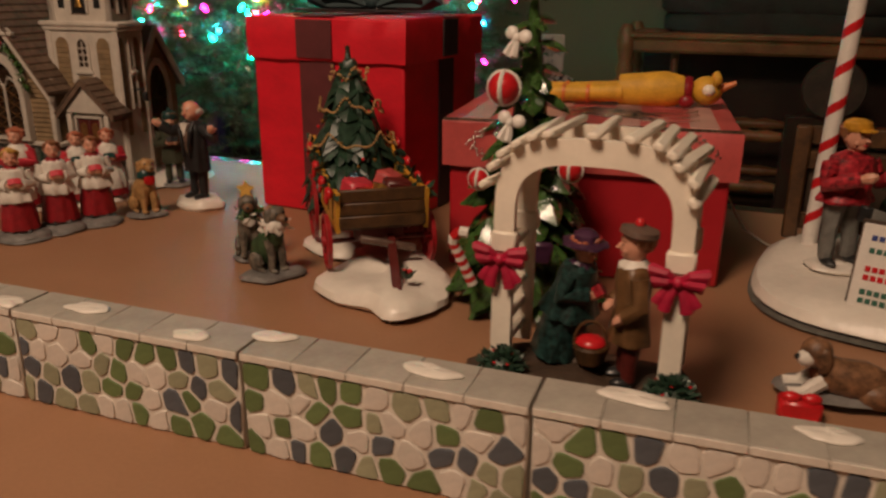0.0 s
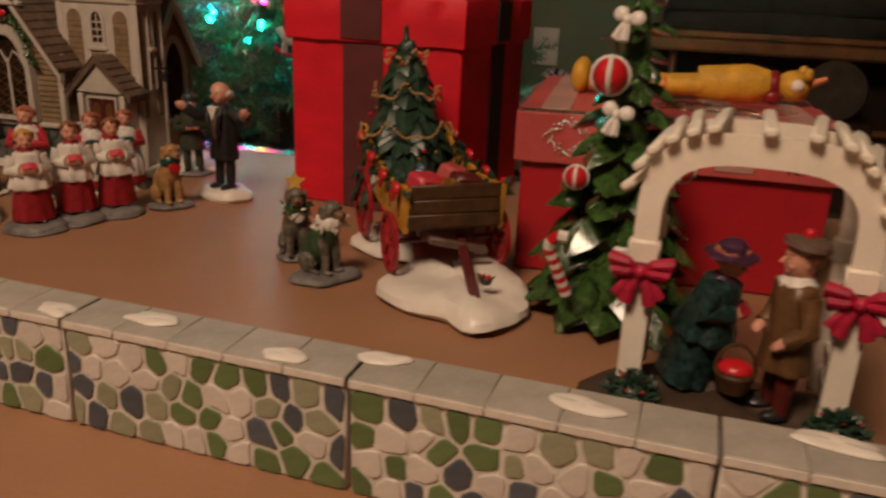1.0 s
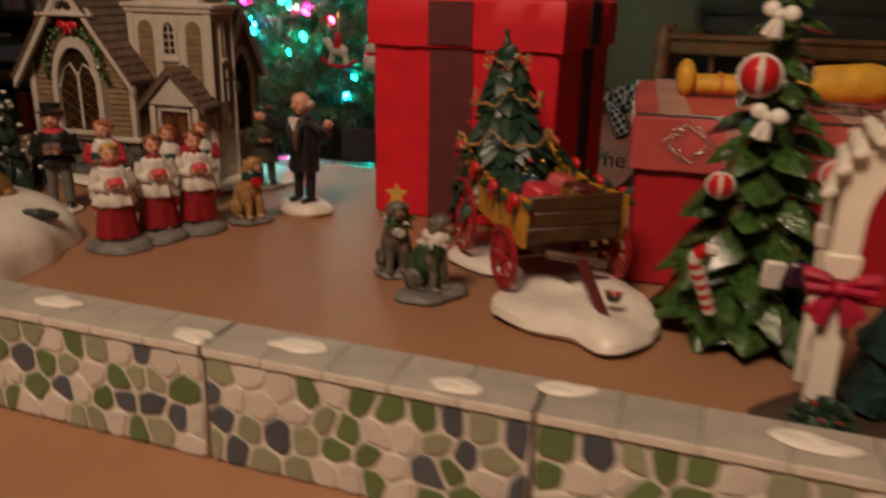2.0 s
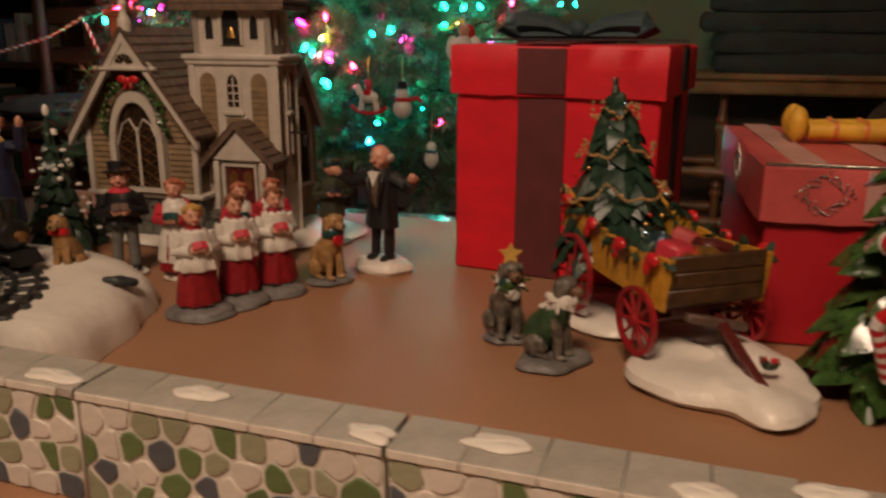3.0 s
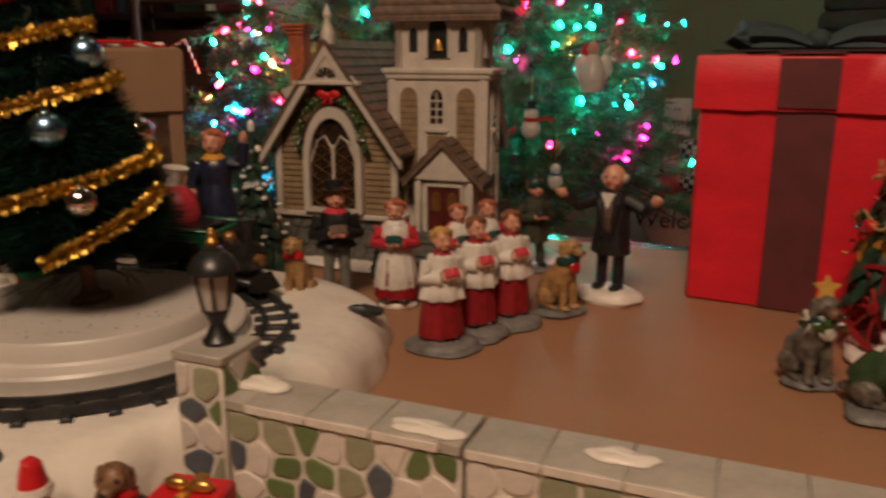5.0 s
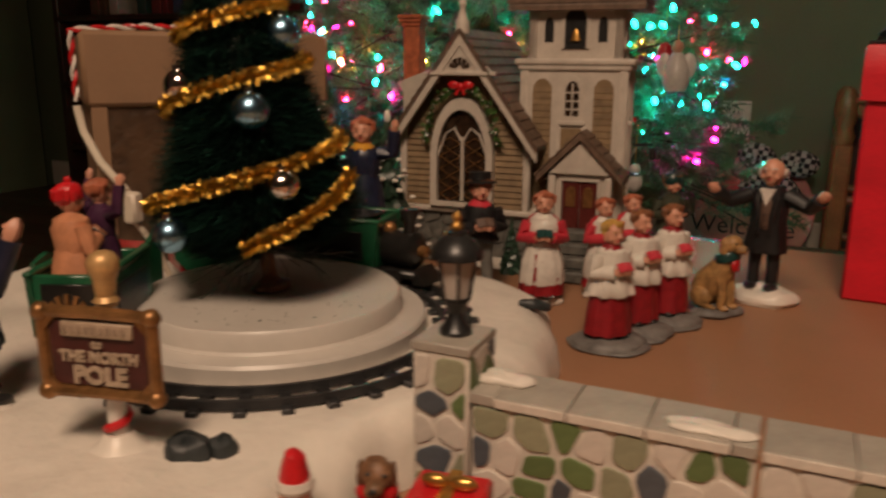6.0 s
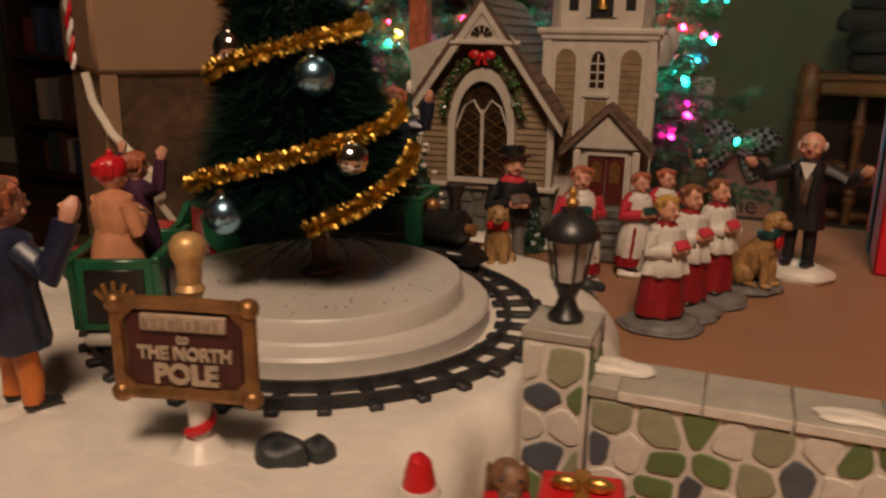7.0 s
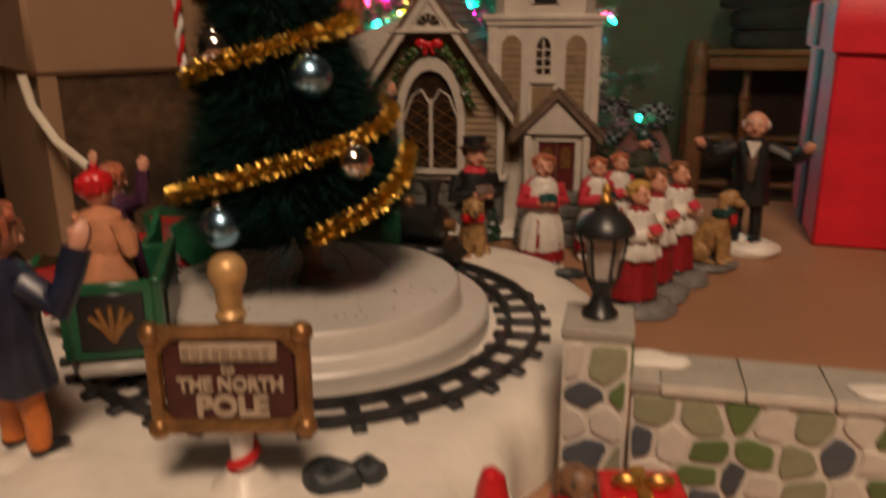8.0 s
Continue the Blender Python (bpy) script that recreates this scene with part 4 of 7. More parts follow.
lp = thing("post_lantern", "small black six sided lantern standing on the wall pillar", "lantern", pose(-0.3748, 0.323, 0.0561))
part("foot", Geo().lathe([(0.0052, 0), (0.0052, 0.0012), (0.0036, 0.003), (0.0024, 0.0065), (0.0032, 0.0085), (0.0042, 0.0105)], 18), BLACKMETAL, lp)
part("cage_floor", Geo().lathe([(0.0042, 0.0105), (0.0046, 0.0116)], 6), BLACKMETAL, lp)
for k in range(6):
    a = radians(60 * k)
    part("bar", Geo().tube([(0.0044 * math.cos(a), 0.0044 * math.sin(a), 0.0112), (0.0066 * math.cos(a), 0.0066 * math.sin(a), 0.0242)], 0.00055, 0, 6), BLACKMETAL, lp)
part("lamp_glass", Geo().lathe([(0.0037, 0.0114), (0.0058, 0.0241)], 6), LAMPGLASS, lp, "frosted grey glass")
part("roof", Geo().lathe([(0.0074, 0.0238), (0.0084, 0.0242), (0.0084, 0.0254), (0.0074, 0.0272), (0.0062, 0.029), (0.0042, 0.0305), (0.0032, 0.0312), (0.0032, 0.0322), (0.0012, 0.0328)], 12), BLACKMETAL, lp)
part("finial", Geo().lathe([(0.0014, 0.032), (0.002, 0.034), (0.001, 0.0352), (0.0016, 0.037), (0.0003, 0.0385)], 12), GOLD, lp, "tarnished finial")


# ---- train ----
def on_track(deg, z=PT + 0.0042):
    """A place on the railway; local x runs along the rails."""
    a = radians(deg)
    return pose(PX + 0.079 * math.cos(a), PY + 0.079 * math.sin(a), z, 0, 0, deg + 90)


def wheel_set(parent, xs, y, r, material=GOLD):
    for x in xs:
        for s in (-1, 1):
            part("wheel", Geo().lathe([(r, -0.0008), (r, 0.0008), (r * 0.4, 0.0014)], 16, 0, pose(x, s * y, r, 90)), material, parent)


def open_car(deg, inner, label):
    c = thing("train_car", label, "toy train car", on_track(deg) @ Matrix.Scale(1.3, 4), group="toy train")
    part("chassis", Geo().box((0, 0, 0.0035), (0.038, 0.02, 0.003), 0, 0.001), DISC, c, "white chassis")
    wheel_set(c, (-0.012, 0.012), 0.0095, 0.0028)
    for s in (-1, 1):
        part("side_panel", Geo().prism([(-0.0165, 0.006), (0.0165, 0.006), (0.0185, 0.024), (0.009, 0.0222), (-0.009, 0.0222), (-0.0185, 0.024)], s * 0.0118 - 0.001, s * 0.0118 + 0.001), TRAINGREEN, c)
        part("end_panel", Geo().box((s * 0.0168, 0, 0.0148), (0.002, 0.0216, 0.0178), 0, 0.0005), TRAINGREEN, c)
        part("inset_panel", Geo().box((s * 0.018, 0, 0.0148), (0.0008, 0.0165, 0.013), 0, 0.0002), TRAINBLACK, c)
        part("inset_panel", Geo().box((0, s * 0.0131, 0.0142), (0.024, 0.0008, 0.0108), 0, 0.0002), TRAINBLACK, c)
        e = Geo()
        for k in range(5):
            a = radians(-60 + 30 * k)
            e.tube([(s * 0.0186, 0, 0.0105), (s * 0.0187, 0.003 * math.sin(a), 0.014), (s * 0.0187, 0.0062 * math.sin(a), 0.014 + 0.0048 * math.cos(a))], 0.0009, 0, 5)
        part("gold_emblem", e, BRONZE, c, "worn gold scroll emblem")
    part("rim", Geo().box((0, 0.0118, 0.0238), (0.038, 0.0028, 0.0016), 0, 0.0005), TRAINGREEN, c)
    part("rim", Geo().box((0, -0.0118, 0.0238), (0.038, 0.0028, 0.0016), 0, 0.0005), TRAINGREEN, c)
    part("floor_board", Geo().box((0, 0, 0.0075), (0.032, 0.0215, 0.002), 0, 0.0004), inner, c)
    return c


gc = open_car(-136, TRAINBLACK, "green open train car with gold emblems")
gc.matrix_basis = pose(-0.526, 0.3185, PT + 0.0042, 0, 0, -64) @ Matrix.Diagonal((1.22, 1.14, 1.36, 1))


def sleigh_car(deg):
    c = thing("train_car", "dark green and red sleigh shaped train car", "toy train car", on_track(deg) @ Matrix.Scale(1.2, 4), group="toy train")
    part("chassis", Geo().box((0, 0, 0.0035), (0.036, 0.02, 0.003), 0, 0.001), DISC, c)
    wheel_set(c, (-0.012, 0.012), 0.0095, 0.0028)
    out = [(-0.019, 0.005), (0.015, 0.005), (0.021, 0.012), (0.022, 0.021), (0.015, 0.0235), (0.004, 0.0195), (-0.012, 0.0225), (-0.02, 0.028)]
    for s in (-1, 1):
        part("side_panel", Geo().prism(out, s * 0.0115 - 0.001, s * 0.0115 + 0.001), TRAINGREEN, c)
    part("seat", Geo().prism([(-0.018, 0.006), (0.019, 0.006), (0.02, 0.0205), (0.004, 0.0175), (-0.018, 0.021)], -0.0104, 0.0104), TRAINRED, c, "red seat")
    return c


sleigh_car(-166)
sleigh_car(146)


def locomotive(deg):
    c = thing("toy_locomotive", "black and green toy steam locomotive", "toy locomotive", on_track(deg) @ pose(0, 0, 0, 0, 0, 180), group="toy train")
    part("frame", Geo().box((0, 0, 0.0055), (0.05, 0.018, 0.004), 0, 0.001), TRAINBLACK, c)
    part("boiler", Geo().lathe([(0.0085, -0.004), (0.009, 0.0), (0.009, 0.026), (0.007, 0.028), (0.002, 0.029)], 20, 0, pose(-0.006, 0, 0.0165, 0, 90)), TRAINBLACK, c)
    part("chimney", Geo().lathe([(0.003, 0), (0.0028, 0.006), (0.0048, 0.011), (0.0045, 0.0125)], 14, 0, pose(0.016, 0, 0.0245)), TRAINBLACK, c)
    part("dome", Geo().ell((0.004, 0, 0.0255), (0.0035, 0.0035, 0.004), 0, 12, 8), BRONZE, c)
    part("cab", Geo().box((-0.0165, 0, 0.0185), (0.016, 0.0195, 0.023), 0, 0.001), TRAINGREEN, c)
    for s in (-1, 1):
        part("cab_window", Geo().box((-0.0165, s * 0.0098, 0.0225), (0.0095, 0.0009, 0.008), 0, 0.0003), TRAINBLACK, c)
        part("window_frame", Geo().ring([(-0.022, 0.018), (-0.011, 0.018), (-0.011, 0.027), (-0.022, 0.027)], [(-0.0212, 0.0188), (-0.0118, 0.0188), (-0.0118, 0.0262), (-0.0212, 0.0262)], s * 0.0101 - 0.0005, s * 0.0101 + 0.0005), BRONZE, c)
    part("cab_roof", Geo().box((-0.0165, 0, 0.0308), (0.02, 0.023, 0.002), 0, 0.0008), TRAINBLACK, c)
    part("headlight", Geo().lathe([(0.003, 0), (0.003, 0.004), (0.0022, 0.0045)], 14, 0, pose(0.0225, 0, 0.0165, 0, 90)), BRONZE, c)
    part("cowcatcher", Geo().prism([(0.023, 0.001), (0.031, 0.0015), (0.024, 0.009)], -0.008, 0.008), TRAINBLACK, c)
    wheel_set(c, (-0.014, 0.0, 0.014), 0.0095, 0.004, TRAINBLACK)
    return c


locomotive(82)
tc = open_car(98, TRAINBLACK, "dark green tender car carrying toys")


# ---- figurines ----
def limb(g, a, b, c, r, mi, hand, hr=None, flare=1.0):
    a, b, c = Vector(a), Vector(b), Vector(c)
    g.tube([a, a.lerp(b, 0.5), b, b.lerp(c, 0.5), b.lerp(c, 0.88)], [r * 1.12, r * 1.05, r * 1.02, r * (0.5 + 0.5 * flare), r * 0.95 * flare], mi, 10)
    if hand is not None:
        d = (c - b).normalized()
        hr = hr or r * 1.05
        g.tube([b.lerp(c, 0.8), c, c + d * hr * 1.0, c + d * hr * 1.7], [hr * 0.6, hr * 0.95, hr * 0.85, hr * 0.35], hand, 8)
        side = d.orthogonal().normalized()
        g.tube([c, c + (side + d * 0.6) * hr * 1.1], [hr * 0.4, hr * 0.25], hand, 6)


def figure(name, label, M, h, top, bottom, hair, skirt=False, arms="book", hat=None, base=None, trim=None, skin=SKIN, inner=None, over=None, group="village people", stout=1.0, category="figurine", lean=0, prop=None, apron=None):
    mats = [skin, hair, top, bottom, trim or top, hat[1] if hat else hair, base[1] if base else bottom, BLACKMETAL, apron or inner or top, prop or TEALCOAT, REDCAPE, WHITEROBE]
    g = Geo()
    w = stout
    z0 = 0.0
    if base:
        kind, _, br, bh = base
        blob(26, 5, br, br * 0.8, bh, len(name) + int(h * 1000), 0.22, 6, g)
        z0 = bh * 0.92 / h
    ph = (M.translation.x * 91 + M.translation.y * 57) % 6.28
    T = Matrix.Diagonal((h, h, h, 1)) @ pose(0, 0, z0, lean) @ Matrix.Diagonal((1, 1, 1 - z0, 1))
    if skirt:
        for s in (-1, 1):
            g.ell((s * 0.075 * w, -0.07, 0.032), (0.058, 0.11, 0.036), 7, 10, 6, T)
        g.draped([(0.185 * w, 0.03), (0.2 * w, 0.04), (0.188 * w, 0.2), (0.155 * w, 0.42), (0.115 * w, 0.56)], 9, 0.06, 3, T, 0.86, ph)
    else:
        for s in (-1, 1):
            g.tube([(s * 0.07 * w, 0, 0.04), (s * 0.072 * w, -0.004, 0.14), (s * 0.068 * w, 0.008, 0.27), (s * 0.055 * w, 0, 0.48)], [0.042 * w, 0.046 * w, 0.05 * w, 0.068 * w], 3, 10, T)
            g.ell((s * 0.078 * w, -0.04, 0.026), (0.042, 0.085, 0.03), 7, 10, 6, T)
    if skirt and over:
        g.draped([(over * w, 0.375), (over * 1.05 * w, 0.39), (0.18 * w, 0.47), (0.142 * w, 0.58), (0.138 * w, 0.68), (0.118 * w, 0.755), (0.055, 0.8)], 8, 0.075, 2, T, 0.92, ph + 1)
    elif skirt:
        g.draped([(0.12 * w, 0.5), (0.128 * w, 0.56), (0.138 * w, 0.68), (0.115 * w, 0.755), (0.05, 0.8)], 7, 0.03, 8 if apron else 2, T, 0.8, ph)
    else:
        lo = 0.29 if over else 0.45
        g.draped([(0.158 * w, lo), (0.162 * w, lo + 0.02), (0.13 * w, 0.53), (0.142 * w, 0.68), (0.12 * w, 0.755), (0.05, 0.8)], 6, 0.05, 2, T, 0.78, ph)
    if inner:
        g.ell((0, -0.072, 0.59), (0.05, 0.05, 0.15), 8, 12, 8, T)
        g.prism([(-0.046, 0.775), (0.046, 0.775), (0, 0.655)], -0.122, -0.07, 4, T)
        for s in (-1, 1):
            g.tube([(s * 0.05, -0.045, 0.785), (s * 0.064, -0.105, 0.7), (s * 0.04, -0.122, 0.56), (s * 0.035, -0.12, 0.44)], [0.018, 0.024, 0.016, 0.01], 2, 8, T)
            g.ell((s * 0.08, 0.012, 0.885), (0.014, 0.05, 0.036), 4, 8, 6, T)
        for k in range(3):
            g.ell((0, -0.123, 0.5 + 0.045 * k), 0.007, 7, 6, 4, T)
    elif trim:
        g.draped([(0.096, 0.745), (0.1, 0.765), (0.062, 0.805)], 9, 0.06, 4, T, 0.95, ph)
    if apron:
        g.draped([(0.192 * w, 0.135), (0.2 * w, 0.15), (0.178 * w, 0.34), (0.138 * w, 0.52), (0.118 * w, 0.57)], 11, 0.055, 8, T, 0.87, ph + 2)
        g.draped([(0.168 * w, 0.545), (0.172 * w, 0.56), (0.15 * w, 0.68), (0.118 * w, 0.76), (0.05, 0.81)], 7, 0.05, 2, T @ pose(0, 0.045, 0), 0.8, ph)
        for k in range(4):
            g.ell((0, -0.145 + 0.012 * k, 0.36 + 0.07 * k), 0.008, 3, 6, 4, T)
    g.tube([(0, 0, 0.76), (0, -0.004, 0.83)], 0.046, 0, 10, T)
    g.ell((0, -0.012, 0.892), (0.076, 0.084, 0.1), 0, 18, 12, T)
    g.ell((0, -0.048, 0.838), (0.043, 0.04, 0.036), 0, 10, 6, T)
    for s in (-1, 1):
        g.ell((s * 0.076, 0.002, 0.885), (0.013, 0.021, 0.027), 0, 8, 6, T)
        g.ell((s * 0.029, -0.087, 0.9), (0.008, 0.007, 0.0065), 7, 8, 5, T)
        g.tube([(s * 0.014, -0.091, 0.92), (s * 0.03, -0.091, 0.926), (s * 0.046, -0.081, 0.92)], 0.0038, 1 if hair is not skin else 4, 5, T)
        g.ell((s * 0.042, -0.07, 0.862), (0.02, 0.012, 0.018), 0, 8, 6, T)
    g.tube([(0, -0.09, 0.905), (0, -0.108, 0.876), (0, -0.092, 0.868)], [0.008, 0.014, 0.009], 0, 8, T)
    g.ell((0, -0.086, 0.845), (0.016, 0.009, 0.006), 10, 8, 5, T)
    if hair is not skin:
        g.ell((0, 0.026, 0.925), (0.089, 0.088, 0.086), 1, 16, 8, T)
        for k in range(13):
            a = radians(-58 + k * 24.6 - 30)
            c_ = Vector((0.082 * math.cos(a), 0.012 + 0.082 * math.sin(a), 0.95 - 0.006 * (k % 3)))
            if c_.y < -0.035:
                c_.z = 0.968
            g.tube([Vector((0, 0.01, 1.0)), c_, c_ + Vector((c_.x * 0.08, c_.y * 0.06, -0.05 if c_.y > -0.02 else -0.012))], [0.022, 0.028, 0.014], 1, 6, T)
    if hat:
        k = hat[0]
        if k == "top":
            g.lathe([(0.128, 0.945), (0.13, 0.955), (0.085, 0.962), (0.084, 1.03), (0.087, 1.04), (0.076, 1.043)], 20, 5, T @ pose(0, 0, 0.95, -6) @ pose(0, 0, -0.95))
            g.lathe([(0.087, 0.962), (0.088, 0.982), (0.085, 0.983)], 20, 7, T @ pose(0, 0, 0.95, -6) @ pose(0, 0, -0.95))
        elif k == "cap":
            g.lathe([(0.086, 0.93), (0.097, 0.95), (0.088, 0.99), (0.045, 1.015), (0.002, 1.02)], 16, 5, T)
            g.ell((0, -0.095, 0.945), (0.062, 0.058, 0.011), 5, 12, 5, T)
        elif k == "beanie":
            g.draped([(0.09, 0.895), (0.098, 0.92), (0.095, 0.96), (0.07, 1.0), (0.03, 1.02)], 12, 0.04, 5, T)
            g.ell((0, 0, 1.03), 0.028, 5, 10, 6, T)
        elif k == "tam":
            g.lathe([(0.08, 0.93), (0.12, 0.955), (0.112, 0.985), (0.05, 1.005), (0.01, 1.008)], 18, 5, T @ pose(0.01, 0.005, 0.955, -6) @ pose(0, 0, -0.95))
            g.ell((0, 0.01, 1.025), 0.032, 9, 10, 6, T)
        elif k == "brim":
            g.draped([(0.165, 0.93), (0.16, 0.943), (0.088, 0.955), (0.085, 1.0), (0.05, 1.03), (0.01, 1.035)], 5, 0.06, 5, T @ pose(0, 0.01, 0.95, -8) @ pose(0, 0, -0.95))
            g.ell((0.06, -0.05, 0.975), (0.035, 0.03, 0.03), 9, 8, 6, T)
        elif k == "bonnet":
            g.ell((0, 0.025, 0.925), (0.1, 0.09, 0.1), 5, 14, 8, T)
    S = [(-0.128 * w, 0, 0.72), (0.128 * w, 0, 0.72)]
    flare = 1.0
    for i, s in enumerate((-1, 1)):
        if arms == "book":
            pts = (S[i], (s * 0.185 * w, -0.01, 0.57), (s * 0.045, -0.165, 0.6))
            flare = 1.35 if over and skirt else 1.0
        elif arms == "wide":
            pts = (S[i], (s * 0.26, -0.03, 0.655), (s * 0.335, -0.11, 0.745))
        elif arms == "wave":
            pts = (S[i], (s * 0.24, -0.02, 0.72), (s * 0.27, -0.05, 0.93)) if s > 0 else (S[i], (s * 0.19, -0.03, 0.55), (s * 0.15, -0.12, 0.5))
        elif arms == "wave_left":
            pts = (S[i], (s * 0.26, -0.04, 0.63), (s * 0.3, -0.12, 0.88)) if s < 0 else (S[i], (s * 0.19, -0.03, 0.55), (s * 0.15, -0.12, 0.5))
        elif arms == "cheer":
            pts = (S[i], (s * 0.24, -0.02, 0.76), (s * 0.25, -0.06, 1.0))
        elif arms == "side":
            pts = (S[i], (s * 0.18 * w, 0.01, 0.56), (s * 0.13 * w, -0.09, 0.47))
        elif arms == "fore":
            pts = (S[i], (s * 0.18 * w, -0.04, 0.58), (s * 0.1 + 0.03, -0.22, 0.66))
        limb(g, *[tuple(T @ Vector(p)) for p in pts], 0.052 * h, 2, 0, 0.038 * h, flare)
    if arms == "book":
        for s in (-1, 1):
            g.box((s * 0.036, 0, 0), (0.072, 0.014, 0.085), 9, 0.005, T @ pose(0, -0.2, 0.655, -48) @ pose(0, 0, 0, 0, 0, s * 14))
            g.box((s * 0.034, 0.011, 0), (0.06, 0.01, 0.075), 11, 0.003, T @ pose(0, -0.2, 0.655, -48) @ pose(0, 0, 0, 0, 0, s * 14))
    g.sculpt(0.11 * h, 0.012 * h).sculpt(0.035 * h, 0.005 * h)
    return solid(name, g, mats, label, category, M, group)


def dog(name, label, M, h, fur, collar, scarf=None, base=None, coat=None, wreath=None, group="village dogs", muzzle=None):
    g = Geo()
    z0 = 0
    if base:
        blob(24, 5, base[0], base[0] * 0.75, base[1], 5, 0.2, 3, g)
        z0 = base[1] * 0.9
    T = pose(0, 0, z0) @ Matrix.Diagonal((h, h, h, 1))
    g.tube([(0, 0.22, 0.16), (0, 0.1, 0.34), (0, -0.06, 0.56), (0, -0.1, 0.68)], [0.2, 0.21, 0.165, 0.11], 6, 12, T)
    g.ell((0, 0.2, 0.15), (0.2, 0.18, 0.15), 0, 12, 8, T)
    for s in (-1, 1):
        g.tube([(s * 0.09, -0.06, 0.5), (s * 0.09, -0.12, 0.25), (s * 0.09, -0.13, 0.03)], [0.075, 0.06, 0.05], 0, 8, T)
        g.ell((s * 0.09, -0.17, 0.03), (0.055, 0.08, 0.035), 0, 8, 6, T)
        g.ell((s * 0.19, 0.13, 0.14), (0.08, 0.17, 0.14), 0, 10, 6, T)
        g.ell((s * 0.2, 0.0, 0.035), (0.05, 0.12, 0.04), 0, 8, 6, T)
        g.ell((s * 0.125, -0.1, 0.83), (0.035, 0.07, 0.12), 0, 8, 6, T)
    g.ell((0, -0.13, 0.86), (0.13, 0.14, 0.13), 0, 12, 8, T)
    g.ell((0, -0.27, 0.82), (0.075, 0.1, 0.065), 4, 10, 6, T)
    g.ell((0, -0.365, 0.835), (0.03, 0.022, 0.025), 2, 8, 6, T)
    for s in (-1, 1):
        g.ell((s * 0.055, -0.245, 0.9), 0.018, 2, 6, 5, T)
    g.tube([(0, 0.36, 0.08), (0.12, 0.44, 0.06), (0.22, 0.4, 0.06)], [0.05, 0.05, 0.03], 0, 8, T)
    g.lathe([(0.15, -0.06), (0.172, 0.0), (0.15, 0.055)], 14, 1, T @ pose(0, -0.09, 0.69, -18))
    if scarf:
        g.ell((0, -0.22, 0.6), (0.1, 0.04, 0.1), 5, 10, 6, T)
    if wreath:
        rw = random.Random(int(h * 1e5))
        for k in range(46):
            a = k * 0.53
            leaf_tongue(g, T @ pose(0, -0.1, 0.66, -20) @ pose(0.15 * math.cos(a), 0.15 * math.sin(a), rw.uniform(-0.07, 0.07), rw.uniform(0, 360), rw.uniform(-70, 70), rw.uniform(0, 360)), 0.13, 0.04, 0.2, 7 if k % 3 else 8)
    g.sculpt(0.16 * h, 0.025 * h).sculpt(0.05 * h, 0.012 * h)
    return solid(name, g, [fur, collar, BLACKMETAL, BASEGREY, muzzle or fur, scarf or collar, coat or fur, wreath or fur, WHITEROBE], label, "dog figurine", M, group)


F = figure
# choir boys on one grey base
cst = thing("choir_stand", "grey lobed resin base under three choir boys", "base", pose(-0.362, 0.483, 0))
for k, (dx, dy) in enumerate(((0, 0), (0.0085, 0.027), (0.02, 0.05))):
    part("lobe", blob(24, 5, 0.0185, 0.016, 0.0055, 2 + k, 0.16).sculpt(0.012, 0.0007), BASEGREY, cst, M=pose(dx, dy, 0))
    part("lower_ledge", blob(24, 5, 0.02, 0.0174, 0.0026, 4 + k, 0.16).sculpt(0.012, 0.0007), BASEGREY, cst, M=pose(dx, dy, 0))
for (x, y, hr, sc) in ((-0.363, 0.4845, HAIRBLOND, 1.0), (-0.3545, 0.5125, HAIRBROWN, 1.02), (-0.3425, 0.5365, HAIRBROWN, 1.02)):
    F("choir_boy", "choir boy figurine in a white surplice over a red robe", pose(x, y, 0.0048, 0, 0, 50), 0.0585 * sc, WHITEROBE, REDROBE, hr, skirt=True, over=0.185, trim=REDROBE, prop=REDCAPE, stout=1.05)
for (x, y, rz) in ((-0.4145, 0.5365, 20), (-0.386, 0.566, 40), (-0.374, 0.5865, 45)):
    F("choir_girl", "choir girl figurine in a red cape and white apron", pose(x, y, 0, 0, 0, rz), 0.066 if x < -0.4 else 0.06, REDCAPE, REDROBE, HAIRAUBURN, skirt=True, trim=WHITEROBE, base=("snow", SNOW, 0.0115, 0.005), prop=TEALCOAT, apron=WHITEROBE, stout=1.0)
F("top_hat_man", "caroler figurine in a dark coat and black top hat", pose(-0.452, 0.531, 0, 0, 0, 35), 0.073, BLACKCOAT, GREYCLOTH, HAIRBROWN, hat=("top", BLACKCOAT), base=("snow", SNOW, 0.013, 0.004), trim=REDCAPE, prop=VESTBROWN)
F("minister", "bald figurine in a black coat and grey vest with open arms", pose(-0.2975, 0.599, 0, 0, 0, -10), 0.086, BLACKCOAT, BLACKCOAT, SKIN, stout=0.86, arms="wide", base=("snow", SNOW, 0.021, 0.0085), inner=VESTBROWN, trim=WHITEROBE, over=True)
F("capped_caroler", "figurine in a dark green coat and teal cap", pose(-0.3605, 0.648, 0, 0, 0, 40), 0.066, OLIVE, OLIVE, HAIRBROWN, hat=("beanie", TEALCOAT), base=("dark", BASEGREY, 0.014, 0.004), over=True, prop=BLACKCOAT)
dog("golden_dog", "golden retriever figurine with a green collar and red bow", pose(-0.3185, 0.5615, 0, 0, 0, 62), 0.043, FUR, TEALCOAT, CANDYRED, (0.0155, 0.0045))
dog("puppy", "small tan puppy figurine sitting on the snow", pose(-0.4405, 0.469, 0.0215, 0, 0, 15), 0.035, FUR, CANDYRED)
